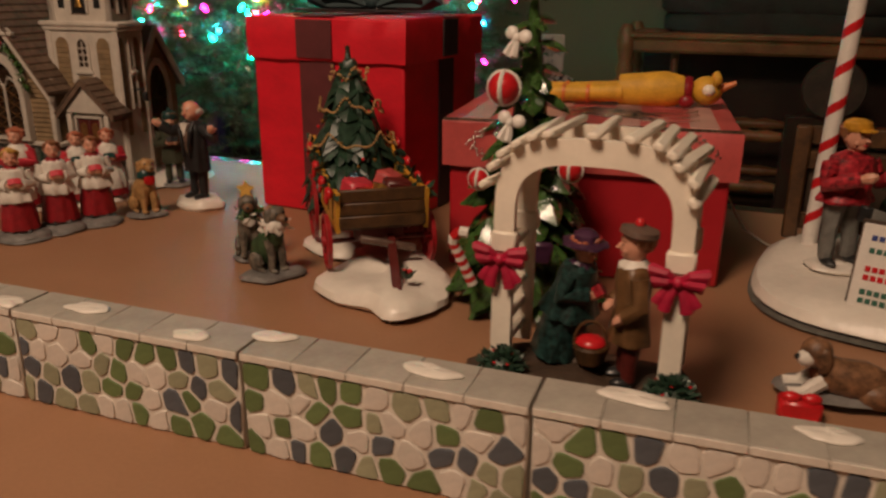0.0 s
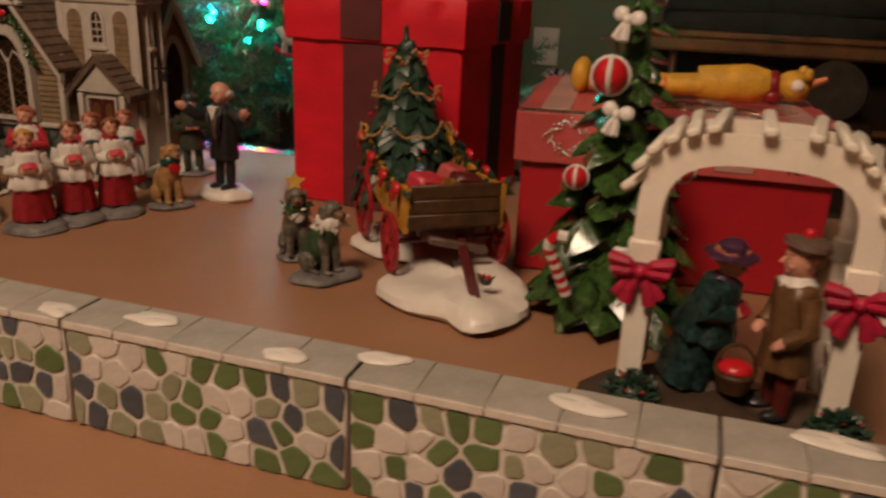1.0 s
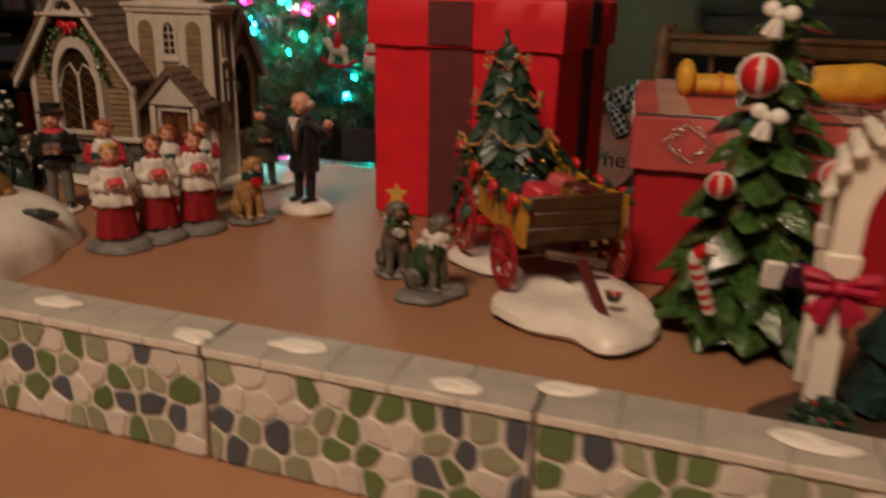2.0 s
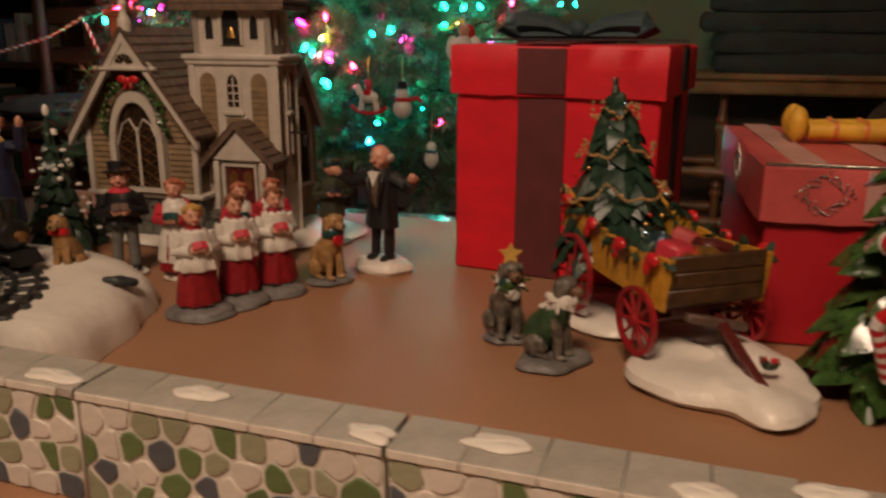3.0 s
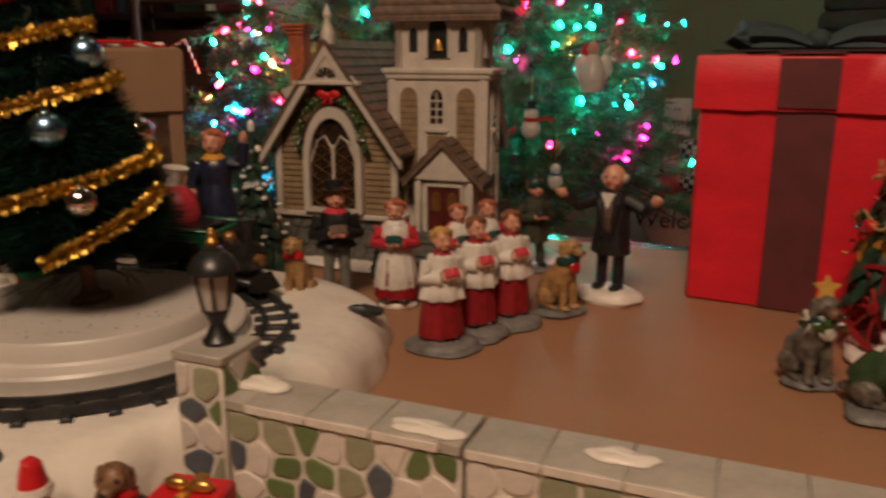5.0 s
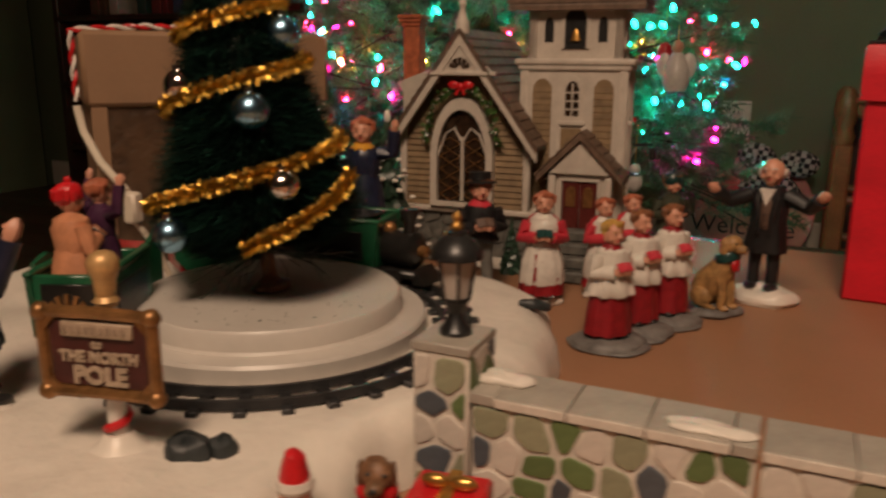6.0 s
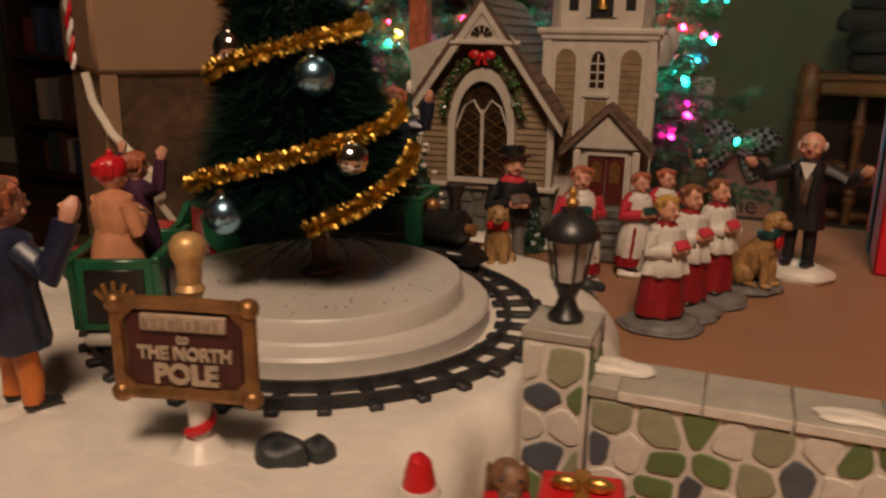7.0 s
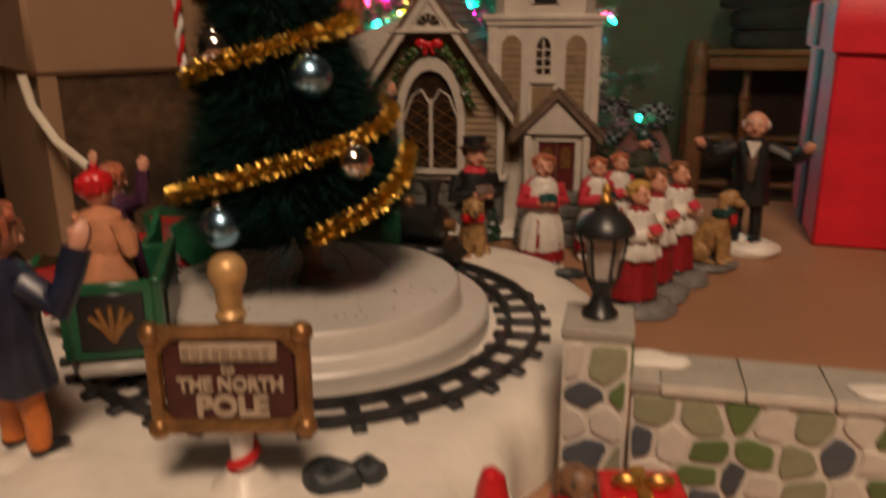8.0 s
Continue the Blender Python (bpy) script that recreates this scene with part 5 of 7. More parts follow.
# grey dogs with wreaths
dog("wreath_dog", "grey dog figurine with a wreath and gold star", pose(-0.1865, 0.5035, 0, 0, 0, 30), 0.042, FURGREY, TEALCOAT, WHITEROBE, (0.0125, 0.004), muzzle=FURBROWN, wreath=LEAFGREEN)
st = Geo()
pts = [((0.0062 if k % 2 == 0 else 0.003) * math.sin(k * math.pi / 5), (0.0062 if k % 2 == 0 else 0.003) * math.cos(k * math.pi / 5)) for k in range(10)]
st.prism(pts, -0.0007, 0.0007)
solid("gold_star", st, STARGOLD, "tiny gold star on the dog's head", "star", pose(-0.1842, 0.4985, 0.0485, 0, 0, 15))
dog("green_coat_dog", "grey dog figurine in a green coat on a base", pose(-0.158, 0.483, 0, 0, 0, 70), 0.042, FURGREY, WHITEROBE, None, (0.0205, 0.0045), muzzle=FURBROWN, coat=COATGREEN, wreath=WHITEROBE)
# train riders
F("train_child", "child figurine in a peach coat and red knit hat", pose(-0.5255, 0.311, PT + 0.0145, 0, 0, 165), 0.0525, PEACH, PEACH, CANDYRED, skirt=True, arms="book", hat=("beanie", CANDYRED), group="train riders", prop=PEACH, stout=1.15)
F("train_child", "child figurine in a purple coat cheering with raised arms", pose(-0.537, 0.3345, PT + 0.0165, 0, 0, 165), 0.0485, PURPLE, PURPLE, HAIRAUBURN, skirt=True, arms="cheer", group="train riders")
F("train_santa", "figurine in a blue coat and yellow scarf waving from the train", pose(-0.506, 0.489, PT + 0.012, 0, 0, 20), 0.069, NAVY, NAVY, HAIRAUBURN, skirt=True, arms="wave", trim=YELLOWWAG, group="train riders")
F("waving_woman", "figurine in a navy coat and orange trousers waving", pose(-0.5205, 0.2645, PT - 0.003, 0, 0, 165), 0.071, NAVY, ORANGE, HAIRAUBURN, arms="wave_left", hat=("bonnet", HAIRBROWN), base=("snow", SNOW, 0.014, 0.004), over=True)
sb = Geo().ell((0, 0, 0.017), (0.015, 0.012, 0.017), 0, 16, 10).tube([(0, 0, 0.03), (0.002, 0, 0.036), (0.003, 0, 0.042)], [0.006, 0.004, 0.007], 1, 10)
solid("toy_sack", sb, [REDCAPE, WHITEROBE], "red sack of toys with white fur trim", "sack", pose(-0.506, 0.4535, PT + 0.022))
# at the foot of the wall
sh = Geo()
sh.lathe([(0.0095, 0), (0.011, 0.006), (0.0085, 0.014), (0.0065, 0.021)], 16, 3)
sh.ell((0, -0.001, 0.0255), (0.0062, 0.006, 0.0062), 0)
sh.lathe([(0.0068, -0.0012), (0.0074, 0.0), (0.0066, 0.002)], 16, 1, pose(0, 0, 0.0288))
sh.tube([(0, 0, 0.0295), (0, 0, 0.034), (0.0005, 0, 0.0375), (0.001, 0, 0.0385)], [0.0062, 0.005, 0.0038, 0.0018], 2, 12)
sh.ell((0, -0.0045, 0.021), (0.006, 0.004, 0.006), 1)
solid("santa_figurine", sh, [SKIN, WHITEROBE, CANDYRED, REDROBE], "tiny figurine with a red hat and white beard", "figurine", pose(-0.3955, 0.2655, 0, 0, 0, 20) @ Matrix.Diagonal((0.72, 0.72, 1, 1)))
dog("gift_dog", "small brown dog figurine beside a red parcel", pose(-0.3785, 0.281, 0, 0, 0, 20), 0.036, FURBROWN, CANDYRED)
gp = thing("red_parcel", "small glossy red parcel with a gold ribbon", "parcel", pose(-0.361, 0.2885, 0, 0, 0, 10))
part("parcel_box", Geo().box((0, 0, 0.012), (0.0215, 0.018, 0.024), 0, 0.001), CANDYRED, gp)
part("ribbon", Geo().box((0, 0, 0.0125), (0.004, 0.0186, 0.0246), 0, 0.0003), GOLD, gp)
part("bow", Geo().ell((-0.004, 0, 0.026), (0.004, 0.002, 0.0022)).ell((0.004, 0, 0.026), (0.004, 0.002, 0.0022)), GOLD, gp)


# ---- church ----
ch = thing("church", "miniature church with tan clapboards, white trim and a bell tower", "model church", pose(-0.4955, 0.604, 0, 0, 0, 4))
BZ = 0.036
part("snow_ground", blob(40, 5, 0.115, 0.07, 0.006, 9, 0.1, c=(0.035, 0.055, 0)), SNOW, ch, "snow covered church base")
part("foundation", Geo().box((0.0, 0.055, BZ / 2), (0.094, 0.1, BZ), 0, 0.002), GREYSTONE, ch, "dark stone foundation")
fs_ = cells(0.094, BZ - 0.004, 9, 3, 8, 0.0005)
for poly in fs_:
    me, cx, cz = stone_mesh(poly, 0.0014, GREYSTONE)
    part("stone", me, None, ch, M=pose(-0.047 + cx, 0.005, 0.004 + cz))
part("sill_band", Geo().box((0.0, 0.053, BZ + 0.001), (0.1, 0.106, 0.004), 0, 0.001), CHURCHWHITE, ch)
gw, ez, ax = 0.046, 0.094, 0.158
part("front_wall", Geo().prism([(-gw, BZ), (gw, BZ), (gw, ez), (0, ax - 0.008), (-gw, ez)], 0.004, 0.104), TAUPE, ch)
# clapboards of the front gable, cut round the arched window
WW = 0.0215


def gable_boards(parent, half, z0, z1, apex, win, wtop, y, step=0.0042):
    z = z0
    while z < apex - 0.01:
        top = z + step
        hw = half if top <= z1 else half * (apex - top) / (apex - z1)
        lo = half if z <= z1 else half * (apex - z) / (apex - z1)
        spans = [(-hw, hw)]
        if z < wtop:
            spans = [(-hw, -win), (win, hw)]
        for a, b in spans:
            if b - a > 0.003:
                part("clapboard", Geo().add([(a, y, z), (b, y, z), (b, y - 0.0011, z + 0.0003), (a, y - 0.0011, z + 0.0003), (a, y, top), (b, y, top)], [(0, 1, 2, 3), (3, 2, 5, 4), (0, 3, 4), (1, 5, 2)], 0, None, False), TAUPE, parent)
        z = top


gable_boards(ch, gw - 0.003, BZ + 0.003, ez, ax - 0.008, WW, 0.123, 0.004)
arch_o = arch_outline(0.0225, BZ + 0.004, 0.075, 0.1145)
arch_i = arch_outline(0.0178, BZ + 0.007, 0.075, 0.1065)
wn = part("arched_window", Geo().prism(arch_i, 0.0005, 0.004), WINDOWDARK, ch, "dark leaded gothic window")
part("window_frame", Geo().ring(arch_o, arch_i, -0.0035, 0.004, closed=True), CHURCHWHITE, wn, "white arched window frame")
for s in (-1, 1):
    part("tracery_bar", Geo().tube([(s * 0.0178, -0.0003, 0.075), (s * 0.012, -0.0003, 0.09), (s * 0.006, -0.0003, 0.094), (0, -0.0003, 0.084)], 0.0008, 0, 5), CHURCHWHITE, wn)
    part("tracery_bar", Geo().tube([(s * 0.0006, -0.0003, BZ + 0.008), (s * 0.0006, -0.0003, 0.088)], 0.0007, 0, 5), CHURCHWHITE, wn)
    for k in range(5):
        c, z = s * 0.009, BZ + 0.012 + k * 0.0088
        for q in (-1, 1):
            part("lead_bar", Geo().tube([(c - 0.0075, -0.0003, z), (c, -0.0003, z + q * 0.0042), (c + 0.0075, -0.0003, z)], 0.0004, 0, 4), BRONZE, wn)
gar, rnd = Geo(), random.Random(6)
for i, (x, z) in enumerate(arch_outline(0.0262, 0.072, 0.085, 0.121, 14)[1:-1]):
    for q in range(4):
        leaf_tongue(gar, pose(x + rnd.uniform(-.0015, .0015), -0.0035, z + rnd.uniform(-.0015, .0015), rnd.uniform(0, 360), rnd.uniform(0, 360), rnd.uniform(0, 360)), 0.0048, 0.0016, 0.2)
part("garland", gar, LEAFGREEN, ch, "dark green garland over the window")
rb = Geo().ell((0, -0.0055, 0.122), (0.0025, 0.002, 0.0025))
for s in (-1, 1):
    rb.ell((s * 0.005, -0.0055, 0.1228), (0.004, 0.0018, 0.003)).tube([(s * 0.001, -0.0055, 0.121), (s * 0.003, -0.0055, 0.1165)], [0.001, 0.0014], 0, 6)
part("red_bow", rb, CANDYRED, ch)
lights = Geo()
for i, (x, z) in enumerate(arch_outline(0.0262, 0.075, 0.085, 0.121, 9)[1:-1]):
    lights.ell((x, -0.0062, z), 0.0005, 0, 6, 4)
part("garland_beads", lights, IVORY, ch)
# gable roof: two slopes with shingle courses and white barge boards
for s in (-1, 1):
    x1, z1 = s * (gw + 0.008), ez - 0.012
    n_, dx, dz = 13, x1 / 13, (z1 - ax) / 13
    part("roof_slope", Geo().add([(0, -0.0096, ax + 0.001), (x1, -0.0096, z1 + 0.001), (x1, 0.112, z1 + 0.001), (0, 0.112, ax + 0.001), (0, -0.0096, ax - 0.0015), (x1, -0.0096, z1 - 0.0015), (x1, 0.112, z1 - 0.0015), (0, 0.112, ax - 0.0015)], [(0, 1, 2, 3), (4, 7, 6, 5), (0, 4, 5, 1), (1, 5, 6, 2), (2, 6, 7, 3), (3, 7, 4, 0)], 0, None, False), SHINGLE, ch, "brown shingled roof slope")
    for k in range(n_):
        a, b = k / n_, (k + 1.25) / n_
        b = min(b, 1.01)
        part("shingle_course", Geo().add([(x1 * a, -0.0102, ax + (z1 - ax) * a + 0.0014), (x1 * b, -0.0102, ax + (z1 - ax) * b + 0.0032), (x1 * b, 0.1125, ax + (z1 - ax) * b + 0.0032), (x1 * a, 0.1125, ax + (z1 - ax) * a + 0.0014), (x1 * b, -0.0102, ax + (z1 - ax) * b + 0.0012), (x1 * b, 0.1125, ax + (z1 - ax) * b + 0.0012)], [(0, 1, 2, 3), (1, 4, 5, 2), (0, 4, 1), (3, 2, 5)], 0, None, False), SHINGLE, ch)
    bb = [(0, ax - 0.0012), (x1, z1 - 0.0012), (x1, z1 - 0.0085), (0, ax - 0.0095)]
    part("barge_board", Geo().prism(bb if s > 0 else bb[:1] + bb[:0:-1], -0.0085, -0.0045), CHURCHWHITE, ch)
    part("corner_post", Geo().box((s * (gw - 0.001), 0.0035, (BZ + ez) / 2), (0.005, 0.005, ez - BZ), 0, 0.0008), CHURCHWHITE, ch)
    part("bracket", Geo().box((s * 0.0185, -0.004, 0.128), (0.0042, 0.007, 0.009), 0, 0.001), CHURCHWHITE, ch)
ga = Geo().prism([(-0.0215, 0.1315), (0.0215, 0.1315), (0, ax - 0.004)], -0.0075, -0.004)
part("gable_panel", ga, CHURCHWHITE, ch, "white gable panel with a fan opening")
fan = Geo()
for k in range(5):
    a0, a1 = radians(8 + k * 34), radians(8 + k * 34 + 26)
    fan.prism([(0.0022 * math.cos(a0), 0.1335 + 0.0022 * math.sin(a0)), (0.0075 * math.cos(a0), 0.1335 + 0.0075 * math.sin(a0)), (0.0075 * math.cos(a1), 0.1335 + 0.0075 * math.sin(a1)), (0.0022 * math.cos(a1), 0.1335 + 0.0022 * math.sin(a1))], -0.0082, -0.0074)
part("fan_opening", fan, WINDOWDARK, ch)
part("gable_shelf", Geo().box((0, -0.0075, 0.1305), (0.05, 0.005, 0.0028), 0, 0.0006), CHURCHWHITE, ch)
part("finial", Geo().lathe([(0.0048, ax - 0.002), (0.0048, ax + 0.006), (0.0035, ax + 0.008), (0.0018, ax + 0.014), (0.003, ax + 0.017), (0.0006, ax + 0.024)], 10, 0, pose(0, -0.003, 0)), CHURCHWHITE, ch)
# side roof wing and chimney
part("side_roof", Geo().prism([(-0.08, 0.122), (-0.03, 0.14), (-0.03, 0.03), (-0.075, 0.03), (-0.075, 0.114)][::-1], 0.07, 0.125), CHURCHWHITE, ch, "white snowy side roof")
cm = part("chimney", Geo().box((-0.078, 0.1, 0.147), (0.014, 0.014, 0.05), 0, 0.0008), BRICKOR, ch, "orange brick chimney")
for k in range(3):
    part("chimney_course", Geo().box((-0.078, 0.1, 0.167 + 0.003 * k), (0.0165 + 0.0022 * k, 0.0165 + 0.0022 * k, 0.0026), 0, 0.0005), BRICKOR, cm)
# tower
TW, TX, TY = 0.074, 0.0745, 0.055
TZ = 0.138
tw = part("tower", Geo().box((TX, TY, (TZ + 0.0) / 2), (TW - 0.004, TW - 0.004, TZ), 0, 0.001), CHURCHWHITE, ch, "white tower with tan panels, flattened to fit the camera's view")
for (fx, fy, rz) in ((0, -1, 0), (1, 0, 90), (-1, 0, -90)):
    Mf = pose(TX, TY, 0, 0, 0, rz) @ pose(0, -(TW - 0.004) / 2, 0)
    for s in (-1, 1):
        out = arch_outline(0.0068, 0.045, 0.12, 0.1275, 5)
        pn = part("panel", Geo().prism([(x + s * 0.0215, z) for x, z in out], -0.0006, 0.001), TAUPE, tw, M=Mf)
        z = 0.047
        while z < 0.122:
            part("clapboard", Geo().add([(s * 0.0215 - 0.0066, -0.0005, z), (s * 0.0215 + 0.0066, -0.0005, z), (s * 0.0215 + 0.0066, -0.0014, z + 0.0004), (s * 0.0215 - 0.0066, -0.0014, z + 0.0004), (s * 0.0215 - 0.0066, -0.0005, z + 0.0042), (s * 0.0215 + 0.0066, -0.0005, z + 0.0042)], [(0, 1, 2, 3), (3, 2, 5, 4), (0, 3, 4), (1, 5, 2)], 0, None, False), TAUPE, pn)
            z += 0.0042
        part("corner_post", Geo().box((s * 0.034, -0.0012, TZ / 2), (0.0042, 0.0028, TZ), 0, 0.0006), CHURCHWHITE, tw, M=Mf)
    wo = arch_outline(0.0072, 0.1, 0.12, 0.1292, 6)
    wi = arch_outline(0.0048, 0.103, 0.119, 0.1262, 6)
    w_ = part("tower_window", Geo().prism(wi, -0.0008, 0.0008), WINDOWDARK, tw, M=Mf)
    part("window_frame", Geo().ring(wo, wi, -0.0028, 0.0), CHURCHWHITE, w_)
    mu = Geo().box((0, -0.0016, 0.1135), (0.0011, 0.0012, 0.022), 0, 0.0002)
    for k in range(3):
        mu.box((0, -0.0016, 0.1075 + k * 0.0055), (0.0094, 0.0012, 0.001), 0, 0.0002)
    part("glazing_bar", mu, CHURCHWHITE, w_)
    part("window_sill", Geo().box((0, -0.0025, 0.0985), (0.0185, 0.005, 0.0028), 0, 0.0006), CHURCHWHITE, w_)
    for s in (-1, 1):
        part("pilaster", Geo().box((s * 0.0088, -0.0015, 0.082), (0.0028, 0.003, 0.03), 0, 0.0005), CHURCHWHITE, tw, M=Mf)
    part("panel", Geo().box((0, -0.0004, 0.083), (0.0145, 0.001, 0.024), 0, 0.0003), TAUPE, tw, M=Mf)
part("cornice", Geo().box((TX, TY, TZ + 0.0005), (TW + 0.009, TW + 0.009, 0.004), 0, 0.0012).box((TX, TY, TZ - 0.003), (TW + 0.004, TW + 0.004, 0.004), 0, 0.001), CHURCHWHITE, tw)
# The tower is flattened in depth to fit the camera's view.
tw.matrix_basis = pose(0, TY - 0.037, 0) @ Matrix.Diagonal((0.96, 0.45, 1, 1)) @ pose(0, 0.037 - TY, 0) @ pose(-0.001, 0, 0)
BE = 0.172
part("belfry", Geo().box((TX, TY, (TZ + BE) / 2), (TW - 0.014, TW - 0.014, BE - TZ), 0, 0.001), CHURCHWHITE, tw, "white belfry with black plates for openings")
# Black plates on the solid belfry paint the shade inside its openings.
for rz in (0, 90, -90):
    Mf = pose(TX, TY, 0, 0, 0, rz) @ pose(0, -(TW - 0.014) / 2, 0)
    part("belfry_black_plate", Geo().prism(arch_outline(0.0075, 0.147, 0.165, 0.1735, 6), -0.0006, 0.001), BLACKMETAL, tw, M=Mf)
    part("belfry_arch", Geo().ring(arch_outline(0.0098, 0.147, 0.165, 0.177, 6), arch_outline(0.0075, 0.147, 0.165, 0.1735, 6), -0.003, 0.0, closed=True), CHURCHWHITE, tw, M=Mf)
    for s in (-1, 1):
        part("belfry_black_plate", Geo().prism([(x + s * 0.0185, z) for x, z in arch_outline(0.0032, 0.151, 0.162, 0.167, 5)], -0.0006, 0.001), BLACKMETAL, tw, M=Mf)
        part("column", Geo().lathe([(0.0042, 0), (0.003, 0.002), (0.0028, 0.024), (0.005, 0.032), (0.0062, 0.034)], 12, 0, Mf @ pose(s * 0.0298, 0.0002, TZ + 0.0025)), CHURCHWHITE, tw)
part("bell", Geo().lathe([(0.0038, 0), (0.003, 0.002), (0.002, 0.006), (0.0006, 0.0075)], 14, 0, pose(TX, TY - 0.0315, 0.152)), GOLD, tw, "small gold bell")
rf = Geo().lathe([(0.066, BE - 0.001), (0.0665, BE + 0.002), (0.054, BE + 0.012), (0.03, BE + 0.034), (0.004, BE + 0.064)], 4, 0, pose(TX, TY, 0, 0, 0, 45))
part("tower_roof", rf, SHINGLE, tw, "brown shingled tower roof")
for k in range(9):
    r, z = 0.0668 - k * 0.0062, BE + 0.0035 + k * 0.0063
    part("shingle_course", Geo().lathe([(r, z), (r + 0.0003, z + 0.0022), (r - 0.004, z + 0.0058)], 4, 0, pose(TX, TY, 0, 0, 0, 45)), SHINGLE, tw)
# east gable beyond the tower
eg = Geo().prism([(-0.032, 0.0), (0.032, 0.0), (0.032, 0.085), (0.0, 0.13), (-0.032, 0.085)], -0.03, 0.03)
Me = pose(TX - 0.016, TY + 0.032, 0, 0, 0, 90)
part("east_wall", eg, TAUPE, ch, M=Me)
ew = part("arched_window", Geo().prism(arch_outline(0.014, BZ, 0.075, 0.1), -0.032, -0.029), WINDOWDARK, ch, M=Me)
part("window_frame", Geo().ring(arch_outline(0.018, BZ - 0.003, 0.075, 0.106), arch_outline(0.014, BZ, 0.075, 0.1), -0.034, -0.03), CHURCHWHITE, ew)
for s in (-1, 1):
    part("roof_slope", Geo().prism([(0, 0.135), (s * 0.036, 0.083), (s * 0.036, 0.078), (0, 0.13)] if s < 0 else [(0, 0.13), (s * 0.036, 0.078), (s * 0.036, 0.083), (0, 0.135)], -0.034, 0.03), SHINGLE, ch, M=Me)
    part("barge_board", Geo().prism([(0, 0.136), (s * 0.037, 0.083), (s * 0.037, 0.076), (0, 0.128)] if s < 0 else [(0, 0.128), (s * 0.037, 0.076), (s * 0.037, 0.083), (0, 0.136)], -0.0375, -0.0345), CHURCHWHITE, ch, M=Me)
# porch and steps
PXc, PYc = TX + 0.007, TY - 0.037
pr = part("porch", Geo().prism([(-0.02, 0.03), (0.02, 0.03), (0.02, 0.066), (0, 0.087), (-0.02, 0.066)], -0.014, 0.002, 0, pose(PXc, PYc, 0)), CHURCHWHITE, ch, "gabled stone entrance porch")
Mp = pose(PXc, PYc, 0)
for s in (-1, 1):
    a_ = [(0, 0.0945), (s * 0.0285, 0.0655), (s * 0.0285, 0.061), (0, 0.0895)]
    part("porch_roof", Geo().prism(a_ if s < 0 else a_[::-1], -0.0215, 0.003, 0, Mp), SHINGLE, pr, "brown shingled porch roof")
    for k in range(6):
        u, v_ = k / 6, (k + 1.2) / 6
        part("shingle_course", Geo().add([(s * 0.0287 * u, -0.0222, 0.0952 - 0.029 * u), (s * 0.0287 * v_, -0.0222, 0.0968 - 0.029 * v_), (s * 0.0287 * v_, 0.003, 0.0968 - 0.029 * v_), (s * 0.0287 * u, 0.003, 0.0952 - 0.029 * u), (s * 0.0287 * v_, -0.0222, 0.0945 - 0.029 * v_), (s * 0.0287 * v_, 0.003, 0.0945 - 0.029 * v_)], [(0, 1, 2, 3), (1, 4, 5, 2), (0, 4, 1), (3, 2, 5)], 0, Mp, False), SHINGLE, pr)
    part("porch_post", Geo().box((s * 0.0185, -0.0165, 0.0475), (0.0045, 0.0045, 0.036), 0, 0.0008, Mp), CHURCHWHITE, pr)
part("porch_gable", Geo().prism([(-0.021, 0.067), (0.021, 0.067), (0, 0.0885)], -0.0185, -0.0145, 0, Mp), CHURCHWHITE, pr)
part("door_frame", Geo().ring([(-0.0135, 0.03), (0.0135, 0.03), (0.0135, 0.064), (-0.0135, 0.064)], [(-0.0118, 0.03), (0.0118, 0.03), (0.0118, 0.0622), (-0.0118, 0.0622)], -0.0175, -0.0138, 0, Mp), CHURCHWHITE, pr)
for s in (-1, 1):
    d_ = part("church_door", Geo().box((s * 0.0058, -0.0148, 0.046), (0.0112, 0.0022, 0.0315), 0, 0.0004, Mp), DOORRED, pr, "dark red door")
    part("pane", Geo().prism([(x + s * 0.0058, z) for x, z in arch_outline(0.0032, 0.045, 0.055, 0.0585, 4)], -0.0165, -0.0158, 0, Mp), BRONZE, d_)
for k in range(4):
    part("step", Geo().box((PXc, PYc - 0.014 - 0.0045 * (4 - k), 0.0038 + 0.0076 * k), (0.05 - 0.002 * k, 0.009 + 0.009 * (4 - k) * 0.5, 0.0074), 0, 0.0012), GREYSTONE, ch, "grey stone step")
part("bracket_lamp", Geo().tube([(TX + 0.037, TY - 0.03, 0.085), (TX + 0.05, TY - 0.032, 0.086)], 0.0009, 0, 6).box((TX + 0.05, TY - 0.032, 0.08), (0.004, 0.004, 0.008), 0, 0.0008), BLACKMETAL, ch)
for (x, y, h) in ((-0.46 + 0.5, -0.012, 0.036), (-0.038, -0.012, 0.034)):
    part("shrub", moulded_crown(h, 0.011, 9, 10, int(h * 1e4), 0.002), FIRGREEN, ch, "small dark green shrub", M=pose(x, y, 0))

# small snowy fir
sf = thing("snowy_fir", "small dark green fir figurine with snow tipped branches", "miniature tree", pose(-0.523, 0.548, 0))
part("trunk", Geo().lathe([(0.006, 0), (0.004, 0.006), (0.0035, 0.03)], 10), BARK, sf)
part("crown", moulded_crown(0.088, 0.027, 9, 9, 5, 0.015, 0.5), FIRGREEN, sf)
tips, rnd = Geo(), random.Random(9)
for k in range(34):
    s = rnd.random()
    a = rnd.random() * 6.28
    r = 0.0255 * (1 - s) + 0.001
    tips.ell((r * math.cos(a), r * math.sin(a), 0.02 + 0.078 * s), (0.0022, 0.0022, 0.0012), 0, 7, 5)
tips.ell((0, 0, 0.104), (0.0022, 0.0022, 0.0045), 0, 8, 6)
